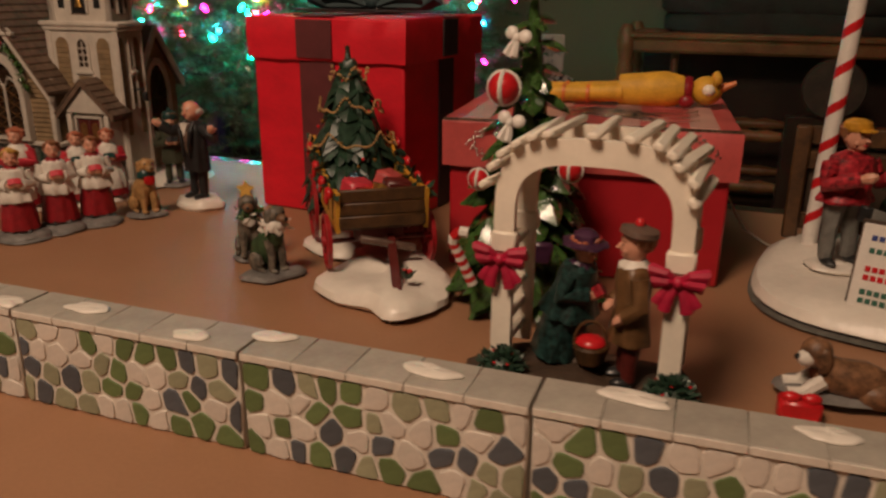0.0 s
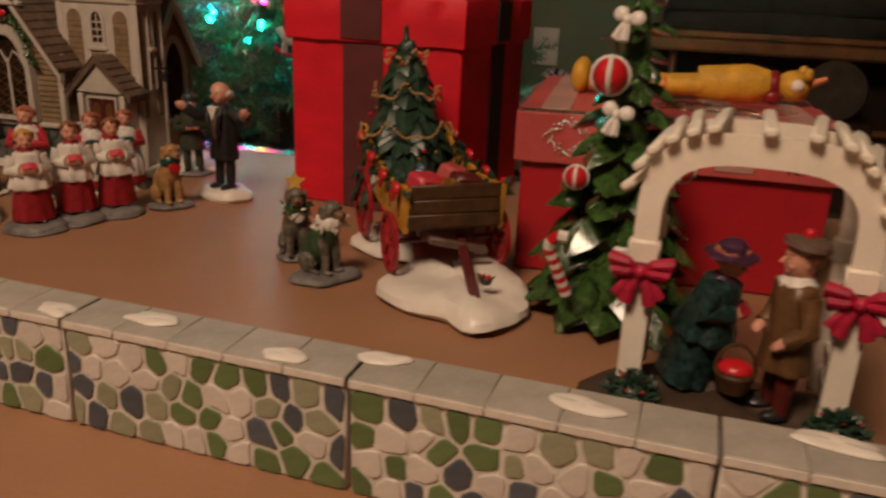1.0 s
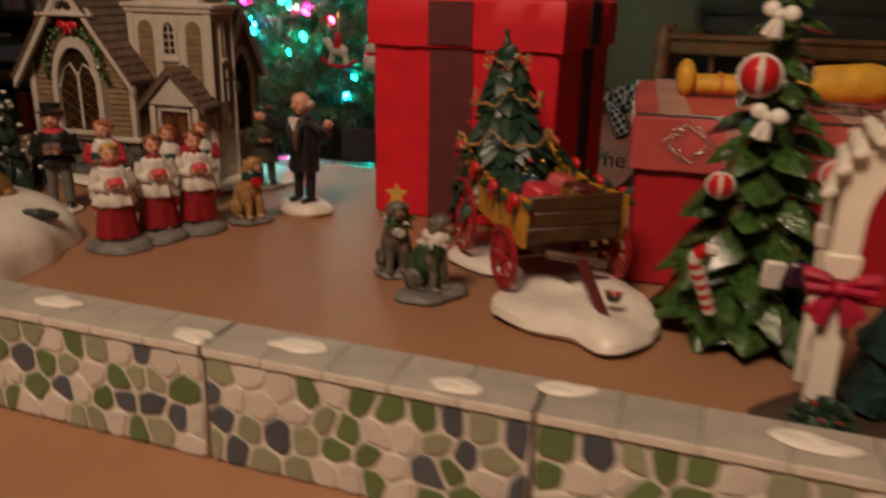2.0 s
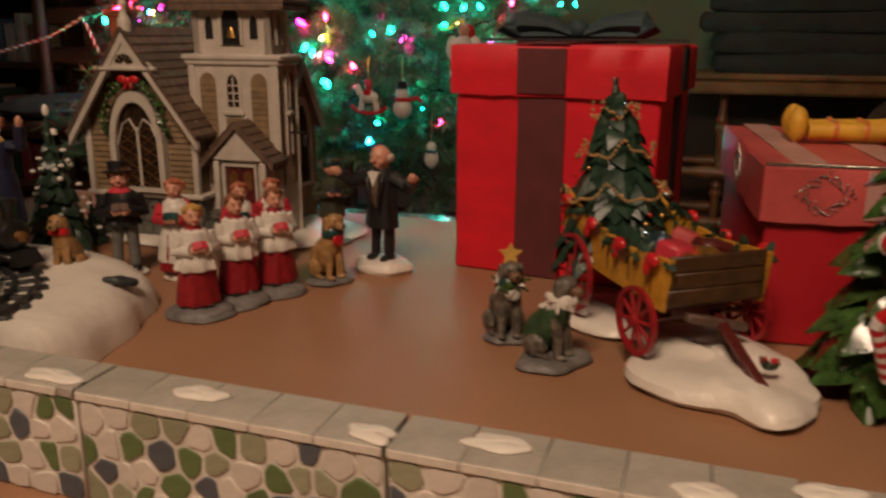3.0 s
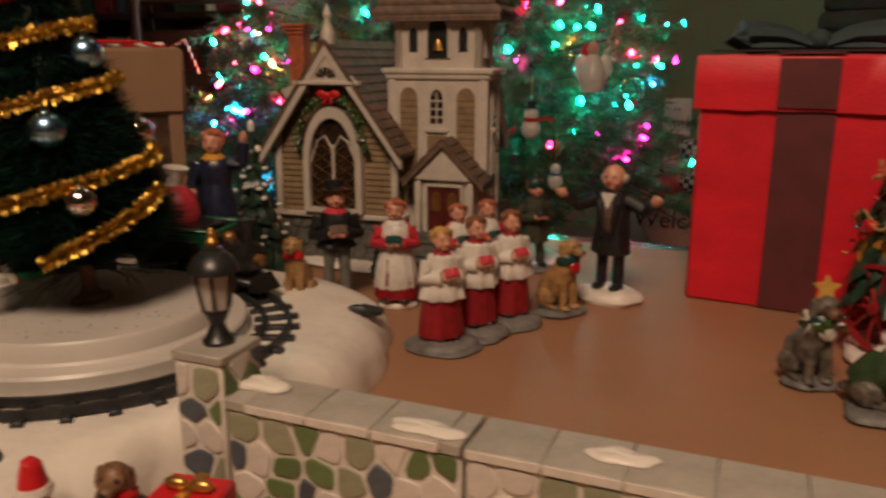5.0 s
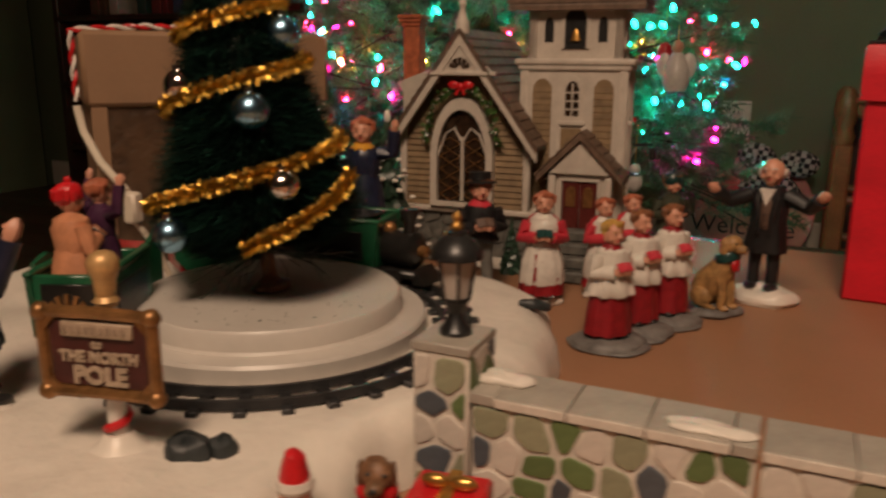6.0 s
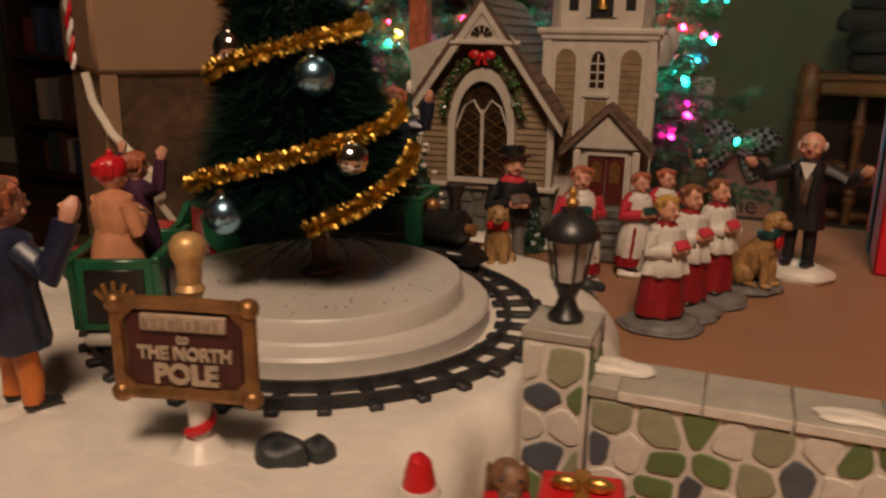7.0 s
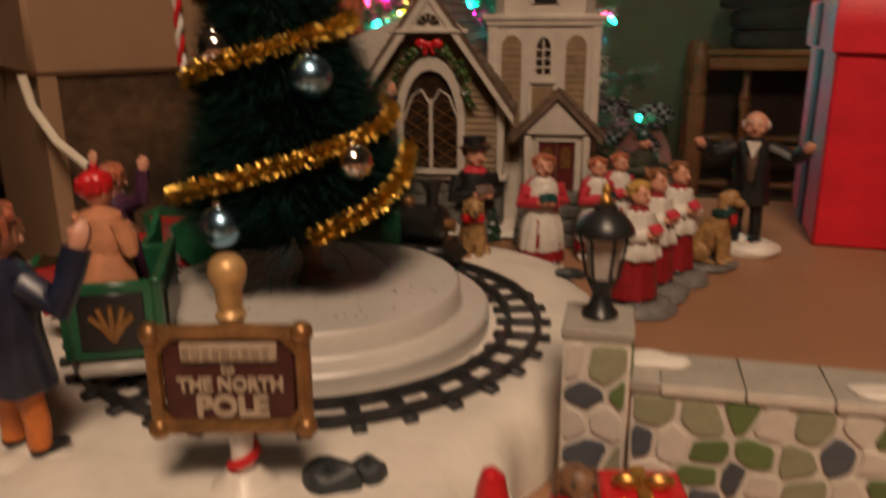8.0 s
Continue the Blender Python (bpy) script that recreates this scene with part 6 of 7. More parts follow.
part("snow_dusting", tips, SNOW, sf, "white snow on the branch tips")

# ---- wagon ----
wg = thing("tree_wagon", "yellow toy wagon with red wheels standing on a snow mound", "model wagon", pose(-0.1155, 0.5305, 0, 0, 0, 36))
sn = blob(44, 5, 0.034, 0.058, 0.0125, 21, 0.32, c=(0.003, -0.052, 0))
blob(28, 5, 0.03, 0.036, 0.0085, 8, 0.2, 0, sn, (-0.006, 0.03, 0))
sn.sculpt(0.022, 0.004).sculpt(0.011, 0.0018)
part("snow_mound", sn, SNOW, wg, "white snow mound")
HW, HL = 0.026, 0.05
for s in (-1, 1):
    out = [(-HL, 0.038), (HL, 0.035), (HL + 0.004, 0.06), (HL * 0.3, 0.057), (-HL * 0.5, 0.062), (-HL - 0.004, 0.074)]
    part("side_board", Geo().prism(out, -0.0012, 0.0012, 0, pose(s * HW, 0, 0, 0, 0, -90)), YELLOWWAG, wg, "yellow painted side board")
    pt = Geo()
    for k in range(5):
        pt.box((s * (HW + 0.0013), -HL + 0.01 + k * 0.02, 0.049), (0.0008, 0.0006, 0.016), 0, 0.0001)
    part("batten", pt, WAGBROWN, wg)
part("wagon_floor", Geo().box((0, 0, 0.038), (2 * HW, 2 * HL, 0.004), 0, 0.001), WAGBROWN, wg)
for k in range(3):
    part("front_board", Geo().box((0, -HL - 0.001, 0.0415 + 0.0078 * k), (2 * HW - 0.001, 0.0025, 0.0074), 0, 0.0006), WAGBROWN, wg, "brown plank")
    part("back_board", Geo().box((0, HL + 0.002, 0.0435 + 0.0085 * k), (2 * HW - 0.001, 0.0025, 0.008), 0, 0.0006), WAGBROWN, wg)


def spoked(R, M):
    w = part("wheel", open_ring(R - 0.001, 0.0012, -0.0013, 0.0013, 32), WHEELRED, wg, "red spoked wheel", M=M)
    part("hub", Geo().lathe([(0.003, -0.003), (0.0034, 0), (0.003, 0.003)], 12), WHEELRED, w)
    sp = Geo().tube([(0.0025, 0, 0), (R - 0.0015, 0, 0)], [0.0011, 0.0008], 0, 6).mesh("spoke", [WHEELRED])
    for k in range(10):
        part("spoke", sp, None, w, M=pose(0, 0, 0, 0, 0, 36 * k + 10))


for s in (-1, 1):
    spoked(0.0215, pose(s * (HW + 0.005), 0.031, 0.0305, 0, 90, 0))
    spoked(0.0165, pose(s * (HW + 0.005), -0.036, 0.0265, 0, 90, 0))
for y, z in ((0.031, 0.0305), (-0.036, 0.0265)):
    part("axle", Geo().tube([(-HW - 0.006, y, z), (HW + 0.006, y, z)], 0.0016, 0, 8), DOORRED, wg)
part("underframe", Geo().box((0, -0.036, 0.0315), (0.03, 0.01, 0.009), 0, 0.001), DOORRED, wg)
part("underframe", Geo().box((0, 0.031, 0.0345), (0.03, 0.01, 0.007), 0, 0.001), DOORRED, wg)
part("tongue", Geo().box((0, 0, 0), (0.0052, 0.05, 0.003), 0, 0.0006), DOORRED, wg, "dark red wagon tongue", M=pose(0.003, -0.066, 0.0205, 22, 0, -8))
part("tongue_brace", Geo().box((0, 0, 0), (0.034, 0.005, 0.004), 0, 0.0008), VESTBROWN, wg, M=pose(0.003, -0.05, 0.027, 0, 14, 0))
tl = Geo()
for k in range(6):
    leaf_tongue(tl, pose(0.007, -0.082, 0.0165, k * 60, -50, k * 61), 0.007, 0.0018, 0.2)
part("holly_sprig", tl, FIRGREEN, wg, "green sprig with red berries")
part("berry", Geo().ell((0.008, -0.084, 0.021), 0.0016).ell((0.0055, -0.081, 0.0205), 0.0014), CANDYRED, wg)
tree = part("wagon_tree", moulded_crown(0.09, 0.04, 15, 19, 17, 0.0, 0.6, 0.72, 0.06, 20, 1.25), FIRGREEN, wg, "dark green fir tree with gold garlands", M=pose(-0.002, 0.036, 0.044, -8, 0, 0))
gg = Geo()
for (z, r, n0, n1) in ((0.072, 0.0125, 0, 56), (0.051, 0.0205, 0, 90), (0.028, 0.0285, 0, 120)):
    for k in range(n1):
        a = 2 * math.pi * k / n1
        rr = r * 1.04 - 0.0012 * abs(math.sin(2.5 * a)) + 0.0008 * math.sin(13 * a + z * 400)
        gg.ell((rr * math.cos(a), rr * math.sin(a), z + 0.005 - 0.0085 * abs(math.sin(2.5 * a + z * 90)) + 0.0014 * math.sin(11 * a + z * 700)), 0.0009, 0, 6, 4)
part("gold_garland", gg, PALEGOLD, tree, "gold bead garland")
rnd = random.Random(31)
for k in range(26):
    s = rnd.random() ** 1.4
    a = rnd.random() * 6.28
    r = 0.036 * (1 - s * 0.9)
    part("tiny_ornament", Geo().ell((r * math.cos(a), r * math.sin(a), 0.008 + 0.072 * s), 0.0012, 0, 7, 5), (CANDYRED, GOLD, BLUEBALL)[k % 3], tree)
hol = Geo()
rnd = random.Random(5)
for s in (-1, 1):
    for k in range(46):
        y = -HL + 2 * HL * k / 45
        z = 0.0585 + 0.013 * max(0, y / HL) - 0.003 * abs(math.sin(k * 0.35))
        leaf_tongue(hol, pose(s * (HW + 0.001), y, z, rnd.uniform(0, 360), rnd.uniform(-60, 60), rnd.uniform(0, 360)), 0.0075, 0.0022, 0.3)
for k in range(20):
    leaf_tongue(hol, pose(-HW + 2 * HW * k / 19, HL + 0.002, 0.072, rnd.uniform(0, 360), rnd.uniform(-60, 60), rnd.uniform(0, 360)), 0.0075, 0.0022, 0.3)
part("greenery_swag", hol, FIRGREEN, wg, "green swag along the wagon rim")
for s in (-1, 1):
    for k in range(4):
        y = -HL + 0.006 + k * 0.029
        rbn = Geo().ell((s * (HW + 0.004), y, 0.058 + 0.012 * max(0, y / HL)), (0.0025, 0.0048, 0.0036)).ell((s * (HW + 0.005), y + 0.003, 0.054 + 0.012 * max(0, y / HL)), (0.0015, 0.0024, 0.004))
        part("ribbon_knot", rbn, CANDYRED, wg)
for k, (x, y, m) in enumerate(((0.014, -0.026, DOORRED), (-0.012, -0.034, REDCAPE), (0.013, -0.004, PINKLID), (-0.01, -0.02, BLUEBALL), (0.0, -0.04, GOLD))):
    part("parcel", Geo().box((0, 0, 0), (0.017, 0.014, 0.015), 0, 0.0018), m, wg, M=pose(x, y, 0.052 + 0.003 * (k % 2), 10 * k, 8, 25 * k))

# ---- arbour with couple ----
ab = thing("garden_arbour", "ivory wedding style arbour with crimson bows", "arbour", pose(0.0515, 0.395, 0, 0, 0, -1))
part("arbour_base", blob(36, 5, 0.05, 0.027, 0.019, 14, 0.12), BARK, ab, "dark earth base")


def arch_pts(w, z0, zs, zt, n=14):
    pts = [(-w, z0)] + [(-w * (abs(math.cos(math.pi * i / (2 * n))) ** 0.62), zs + (zt - zs) * (math.sin(math.pi * i / (2 * n)) ** 0.62)) for i in range(n + 1)]
    return pts + [(-x, z) for x, z in pts[-2::-1]]


for y in (-0.0125, 0.021):
    part("arch_frame", Geo().ring(arch_pts(0.0385, 0.0165, 0.083, 0.117), arch_pts(0.0302, 0.0165, 0.083, 0.107), y - 0.002, y + 0.002, closed=False), IVORY, ab, "ivory arch frame")
    for s in (-1, 1):
        part("plinth", Geo().box((s * 0.0344, y, 0.0735), (0.0108, 0.0062, 0.0085), 0, 0.0008), IVORY, ab)
sl_ = Geo().box((0, 0, 0), (0.0046, 0.046, 0.0032), 0, 0.0009).mesh("slat", [IVORY])
outl = arch_pts(0.0395, 0.083, 0.083, 0.119, 7)
for k, (x, z) in enumerate(outl[1:]):
    if z > 0.09:
        part("slat", sl_, None, ab, M=pose(x, 0.0042, z, 0, math.degrees(math.atan2(x, 0.05)), -5 + random.uniform(-5, 5)))
for s in (-1, 1):
    for k in range(5):
        part("side_rung", Geo().box((s * 0.0344, 0, 0.026 + k * 0.0105), (0.003, 0.031, 0.003), 0, 0.0005, pose(0, 0.0042, 0)), IVORY, ab)
    bw = Geo().ell((0, -0.001, 0), (0.0026, 0.003, 0.0028))
    for q in (-1, 1):
        for dz, L in ((0.0035, 0.011), (-0.001, 0.0095)):
            bw.tube([(0, 0, 0), (q * L * 0.45, -0.002, dz * 0.8 + 0.001), (q * L, -0.001, dz + 0.0012), (q * L * 0.98, 0.002, dz - 0.0016), (q * L * 0.4, 0.0015, dz * 0.3 - 0.0012), (0, 0, 0)], [0.001, 0.0022, 0.0028, 0.0026, 0.0018, 0.001], 0, 8)
        bw.tube([(0, 0, -0.001), (q * 0.003, -0.0012, -0.0065), (q * 0.0048, 0.0, -0.0135)], [0.0012, 0.0022, 0.003], 0, 8, Matrix.Diagonal((1, 0.6, 1, 1)))
        bw.tube([(0, 0, -0.001), (q * 0.0055, -0.001, -0.005), (q * 0.0085, 0.0, -0.0105)], [0.001, 0.0018, 0.0024], 0, 8, Matrix.Diagonal((1, 0.6, 1, 1)))
    part("bow", bw, MAGENTA, ab, "crimson bow", M=pose(s * 0.0344, -0.0175, 0.0675) @ Matrix.Scale(0.88, 4))
    bu = Geo()
    rnd = random.Random(40 + s)
    bu.ell((0, 0, 0.006), (0.011, 0.009, 0.0075))
    for k in range(120):
        a, e_ = rnd.random() * 6.28, rnd.random() * 1.5
        leaf_tongue(bu, pose(0.0105 * math.cos(a) * math.cos(e_), 0.0085 * math.sin(a) * math.cos(e_), 0.006 + 0.0075 * math.sin(e_), 0, -math.degrees(e_) + rnd.uniform(-40, 40), math.degrees(a) + rnd.uniform(-50, 50)), 0.0042, 0.0014, 0.3)
    bsh = part("bush", bu, FIRGREEN, ab, "small dark green bush with red berries", M=pose(s * 0.0344 + 0.002, -0.0185, 0.0155) @ Matrix.Scale(0.82, 4))
    be = Geo()
    for k in range(8):
        a, e_ = rnd.random() * 6.28, rnd.uniform(0.2, 1.4)
        be.ell((0.0122 * math.cos(a) * math.cos(e_), 0.0102 * math.sin(a) * math.cos(e_), 0.006 + 0.0092 * math.sin(e_)), 0.0008, 0, 6, 4)
    part("berries", be, CANDYRED, bsh)
F("plaid_girl", "girl figurine in a teal coat and hat with a basket", pose(0.0365, 0.4035, 0.0175, 0, 0, 70), 0.0585, DARKTARTAN, DARKTARTAN, HAIRAUBURN, skirt=True, hat=("brim", PURPLE), prop=PLAID, trim=PURPLE, stout=1.1, over=0.2, lean=12)
F("brown_coat_boy", "boy figurine in a long brown coat and tam", pose(0.0685, 0.3885, 0.0175, 0, 0, -70), 0.066, BROWNCOAT, DOORRED, HAIRBROWN, skirt=False, arms="side", hat=("tam", VESTBROWN), prop=CANDYRED, over=True, trim=WHITEROBE)
bk = Geo().lathe([(0.0055, 0), (0.0075, 0.007), (0.007, 0.008)], 16, 0, wob=0.06).ell((0, 0, 0.0085), (0.0063, 0.006, 0.0032), 1).tube([(-0.007 * math.cos(i * 0.314), 0, 0.007 + 0.011 * math.sin(i * 0.314)) for i in range(11)], 0.0007, 0, 6)
solid("flower_basket", bk, [WAGBROWN, CANDYRED], "small wicker basket of red flowers", "basket", pose(0.0535, 0.389, 0.0235))

# ---- tall glossy tree ----
gt = thing("glossy_tree", "tall glossy green resin tree with red and white ornaments", "miniature tree", pose(-0.003, 0.4975, 0))
part("trunk", Geo().lathe([(0.008, 0), (0.006, 0.02)], 12), BARK, gt)
part("crown", moulded_crown(0.172, 0.049, 13, 9, 77, 0.002, 0.34, 0.8, 0.14, 10, 0.72, True), LEAFGREEN, gt, "glossy layered green branches")
gl, rnd = Geo(), random.Random(15)
lobes_ = moulded_crown(0.172, 0.049, 13, 9, 77, 0.002, 0.34, 0.8, 0.14, 10, 0.72, True).v[60:]
for k in range(420):
    p = rnd.choice(lobes_)
    gl.ell((p[0] * 1.01, p[1] * 1.01, p[2] + 0.0004), rnd.uniform(0.0003, 0.0007), 0, 5, 3)
part("glitter_flecks", gl, SILVER, gt, "silver glitter on the leaf edges")
for (az, z, r, q) in ((-112, 0.1225, 0.023, 0.0082), (-122, 0.0765, 0.0345, 0.0054), (-35, 0.083, 0.033, 0.006)):
    a = radians(az)
    c = Vector((r * math.cos(a), r * math.sin(a), z))
    b = part("ornament_ball", Geo().ell(c, q, 0, 20, 14), CANDYRED, gt, "red and white striped ball")
    bands = Geo()
    for sgn in (0, 90):
        bands.tube([c + Vector((q * 1.0 * math.cos(u) * math.cos(radians(sgn)), q * 1.0 * math.cos(u) * math.sin(radians(sgn)), q * 1.0 * math.sin(u))) for u in [i * 0.4 for i in range(17)]], q * 0.15, 0, 6)
    part("white_band", bands, CANDYWHITE, b)
for (az, z, r) in ((-105, 0.1465, 0.0165), (-98, 0.106, 0.026)):
    a = radians(az)
    bw = Geo().ell((0, 0, 0), (0.003, 0.003, 0.003))
    for q in (-1, 1):
        bw.ell((q * 0.0055, 0, 0.002), (0.005, 0.0022, 0.0036)).tube([(0, 0, 0), (q * 0.002, 0, -0.005), (q * 0.003, 0, -0.01)], [0.0016, 0.0024, 0.003], 0, 6)
    part("white_bow", bw, CANDYWHITE, gt, "white ribbon bow", M=pose(r * math.cos(a), r * math.sin(a), z, -20, 12, az + 90) @ Matrix.Diagonal((0.72, 0.9, 0.95, 1)))
cc = Geo()
pts = [(0, 0, z_ * 0.001) for z_ in range(0, 22, 2)] + [(0.0015, 0, 0.0225), (0.0045, 0, 0.024), (0.0075, 0, 0.0225)]
for i in range(len(pts) - 1):
    cc.tube([pts[i], pts[i + 1]], 0.0022, i % 2, 8)
part("candy_cane", cc, [CANDYWHITE, CANDYRED], gt, "red and white candy cane", M=pose(-0.016, -0.043, 0.024, 15, -20, 0) @ Matrix.Scale(1.3, 4))
part("cloth_tag", Geo().box((0, 0, 0), (0.009, 0.003, 0.013), 0, 0.001), CANDYWHITE, gt, M=pose(0.007, -0.0395, 0.043, 10, 5, 10))
part("cloth_tag", Geo().box((0, 0, 0), (0.012, 0.004, 0.012), 0, 0.0015), PURPLE, gt, "purple cloth patch", M=pose(0.0175, -0.036, 0.043, 10, 5, 20))

# ---- plush toy ----
pl = Geo()
pl.tube([(0.0, 0, 0.009), (0.03, 0, 0.01), (0.042, 0, 0.0105)], [0.0105, 0.0125, 0.009], 0, 14)
for s in (-1, 1):
    pl.tube([(0.002, s * 0.006, 0.008), (-0.03, s * 0.009, 0.0065), (-0.066, s * 0.009, 0.006)], [0.0065, 0.0055, 0.005], 0, 10)
    pl.ell((-0.072, s * 0.009, 0.0095), (0.006, 0.007, 0.0105), 0, 12, 8)
    pl.ell((0.062, s * 0.009, 0.0185), (0.003, 0.003, 0.004), 0, 8, 6)
pl.ell((0.056, 0, 0.0105), (0.0105, 0.0105, 0.0095), 0, 16, 10)
pl.ell((0.057, -0.008, 0.0115), (0.0045, 0.004, 0.004), 1, 10, 8)
pl.tube([(0.064, -0.002, 0.012), (0.074, -0.003, 0.0165)], [0.003, 0.0015], 2, 8)
pl.lathe([(0.0085, -0.0025), (0.0095, 0), (0.0085, 0.0025)], 14, 3, pose(0.0445, 0, 0.0102, 0, 90))
pl.ell((0.044, -0.009, 0.004), (0.005, 0.003, 0.004), 3)
for x in (-0.02, -0.036, -0.052):
    for s in (-1, 1):
        pl.lathe([(0.0061, -0.0012), (0.0064, 0), (0.0061, 0.0012)], 12, 2, pose(x, s * 0.0085, 0.0066, 0, 90))
solid("plush_toy", pl, [PLUSH, IVORY, ORANGE, REDROBE], "long yellow plush toy lying on the gift box", "plush toy", pose(0.024, 0.638, H2 + 0.0045, 0, 0, 4))


# ---- tree stand with the lumberman ----
ls = thing("snow_stand", "white snow mound base of the tree seller's stand", "model base", pose(0.2, 0.585, 0))
part("snow_mound", blob(44, 5, 0.082, 0.092, 0.018, 31, 0.12), SNOW, ls, "white snow mound")
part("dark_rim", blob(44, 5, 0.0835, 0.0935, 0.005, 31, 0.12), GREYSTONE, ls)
fn = thing("wooden_stall", "rough wooden stall frame", "stall", pose(0.184, 0.632, 0.0155, 0, 0, -4))
for x in (-0.042, 0.042):
    part("post", Geo().box((x, 0, 0.037), (0.0095, 0.0085, 0.074), 0, 0.0012), WAGBROWN, fn, "weathered wooden post")
for z in (0.012, 0.052, 0.068):
    part("board", Geo().box((0, 0.002, z), (0.076, 0.0045, 0.0115), 0, 0.0008), WAGBROWN, fn)
part("back_panel", Geo().box((0, 0.0062, 0.033), (0.076, 0.003, 0.056), 0, 0.0006), BARK, fn)
cp = thing("candy_pole", "tall red and white striped candy pole", "pole", pose(0.1525, 0.614, 0.0165, 0, 2, 0))
part("pole", Geo().lathe([(0.0048, 0), (0.0048, 0.2)], 18), CANDYWHITE, cp)
sp = Geo()
n_ = 130
vs, fs = [], []
for k in range(n_):
    a = k * 0.42
    z = 0.002 + 0.195 * k / n_
    for dz in (0, 0.0062):
        vs.append((0.00495 * math.cos(a), 0.00495 * math.sin(a), z + dz))
        vs.append((0.0042 * math.cos(a), 0.0042 * math.sin(a), z + dz))
for k in range(n_ - 1):
    b = 4 * k
    fs += [(b, b + 4, b + 6, b + 2), (b, b + 1, b + 5, b + 4), (b + 2, b + 6, b + 7, b + 3)]
sp.add(vs, fs)
part("red_stripe", sp, CANDYRED, cp)
F("lumberman", "figurine in a red plaid shirt, grey trousers and yellow cap", pose(0.1635, 0.575, 0.0165, 0, 0, 35), 0.086, PLAID, GREYCLOTH, HAIRBROWN, stout=1.2, arms="fore", hat=("cap", YELLOWWAG), base=("snow", SNOW, 0.017, 0.004), prop=BLACKMETAL)
lg = thing("cut_log", "cut log with a yellow sawn end", "log", pose(0.196, 0.545, 0.043, 0, 84, -14))
part("bark", Geo().lathe([(0.0075, -0.02), (0.008, 0), (0.0075, 0.03)], 14), BARK, lg)
part("sawn_end", Geo().lathe([(0.0068, -0.0212), (0.007, -0.0195)], 14), YELLOWWAG, lg)
part("trestle", Geo().box((0.016, 0, 0.0), (0.02, 0.012, 0.02), 0, 0.001), BARK, lg)
sw = thing("hand_saw", "grey hand saw with a dark grip", "saw", pose(0.1875, 0.549, 0.0535, 0, 8, -14))
part("blade", Geo().prism([(-0.014, -0.004), (0.03, -0.0015), (0.03, 0.001), (-0.014, 0.004)], -0.0005, 0.0005), GREYCLOTH, sw)
part("grip", Geo().box((-0.017, 0, 0), (0.007, 0.003, 0.009), 0, 0.001), BLACKMETAL, sw)
bd = thing("price_board", "white sandwich board with blue, green and red lines", "sign", pose(0.165, 0.52, 0.0125, -12, 0, -22))
part("board", Geo().box((0.016, 0, 0.023), (0.033, 0.0028, 0.046), 0, 0.0007), CANDYWHITE, bd)
part("board_edge", Geo().box((0.016, 0.0026, 0.023), (0.036, 0.0018, 0.05), 0, 0.0006), BARK, bd)
for z, w, m in ((0.039, 0.02, BLUEINK), (0.0325, 0.026, GREENINK), (0.023, 0.025, CANDYRED), (0.0185, 0.022, CANDYRED), (0.011, 0.026, GREENINK), (0.0065, 0.024, GREENINK)):
    x = 0.0045
    while x < w:
        part("line_bar", Geo().box((x + 0.0014, -0.0016, z), (0.0026, 0.0008, 0.0028), 0, 0.0002), m, bd)
        x += 0.0034
mt = thing("sale_tree", "dark green resin tree leaning in the stall", "miniature tree", pose(0.205, 0.612, 0.0165))
part("crown", moulded_crown(0.095, 0.032, 9, 10, 52, 0.0, 0.5), FIRGREEN, mt)
part("trunk", Geo().lathe([(0.004, -0.001), (0.0035, 0.02)], 10), BARK, mt)
dg = Geo()
T = Matrix.Diagonal((0.78, 0.78, 0.82, 1))
dg.tube([(0.03, 0.002, 0.008), (0.018, 0.0, 0.011), (0.004, 0, 0.013), (-0.004, 0, 0.018)], [0.009, 0.0115, 0.01, 0.008], 0, 12, T)
dg.ell((-0.007, -0.002, 0.026), (0.0085, 0.008, 0.0085), 0, 12, 8, T)
dg.ell((-0.0125, -0.005, 0.0235), (0.0055, 0.005, 0.0045), 1, 10, 6, T)
dg.ell((-0.0175, -0.006, 0.0245), 0.0018, 2, 6, 5, T)
for s in (-1, 1):
    dg.ell((-0.004, s * 0.0085, 0.0235), (0.004, 0.0025, 0.0075), 3, 8, 6, T)
    dg.tube([(-0.002, s * 0.006, 0.012), (-0.012, s * 0.007, 0.004), (-0.02, s * 0.007, 0.003)], [0.0045, 0.0038, 0.004], 1, 8, T)
    dg.ell((0.026, s * 0.008, 0.006), (0.011, 0.006, 0.007), 0, 10, 6, T)
dg.tube([(0.04, 0, 0.006), (0.05, 0.004, 0.004), (0.058, 0.006, 0.004)], [0.004, 0.0035, 0.002], 0, 8, T)
dg.ell((0.01, 0.006, 0.002), (0.036, 0.02, 0.0035), 4, 16, 6, T)
solid("hound", dg, [FURBROWN, WHITEROBE, BLACKMETAL, FURBROWN, BASEGREY], "brown and white hound figurine lying on a grey base", "dog figurine", pose(0.148, 0.433, 0.003, 0, 0, 8), "village dogs")
bwl = Geo().box((0, 0, 0.005), (0.017, 0.01, 0.01), 0, 0.0015).ell((-0.004, -0.002, 0.011), (0.004, 0.0025, 0.0025)).ell((0.004, -0.002, 0.011), (0.004, 0.0025, 0.0025))
solid("red_bow_parcel", bwl, CANDYRED, "little red parcel with a bow between the hound's paws", "parcel", pose(0.1375, 0.414, 0, 0, 0, 4))
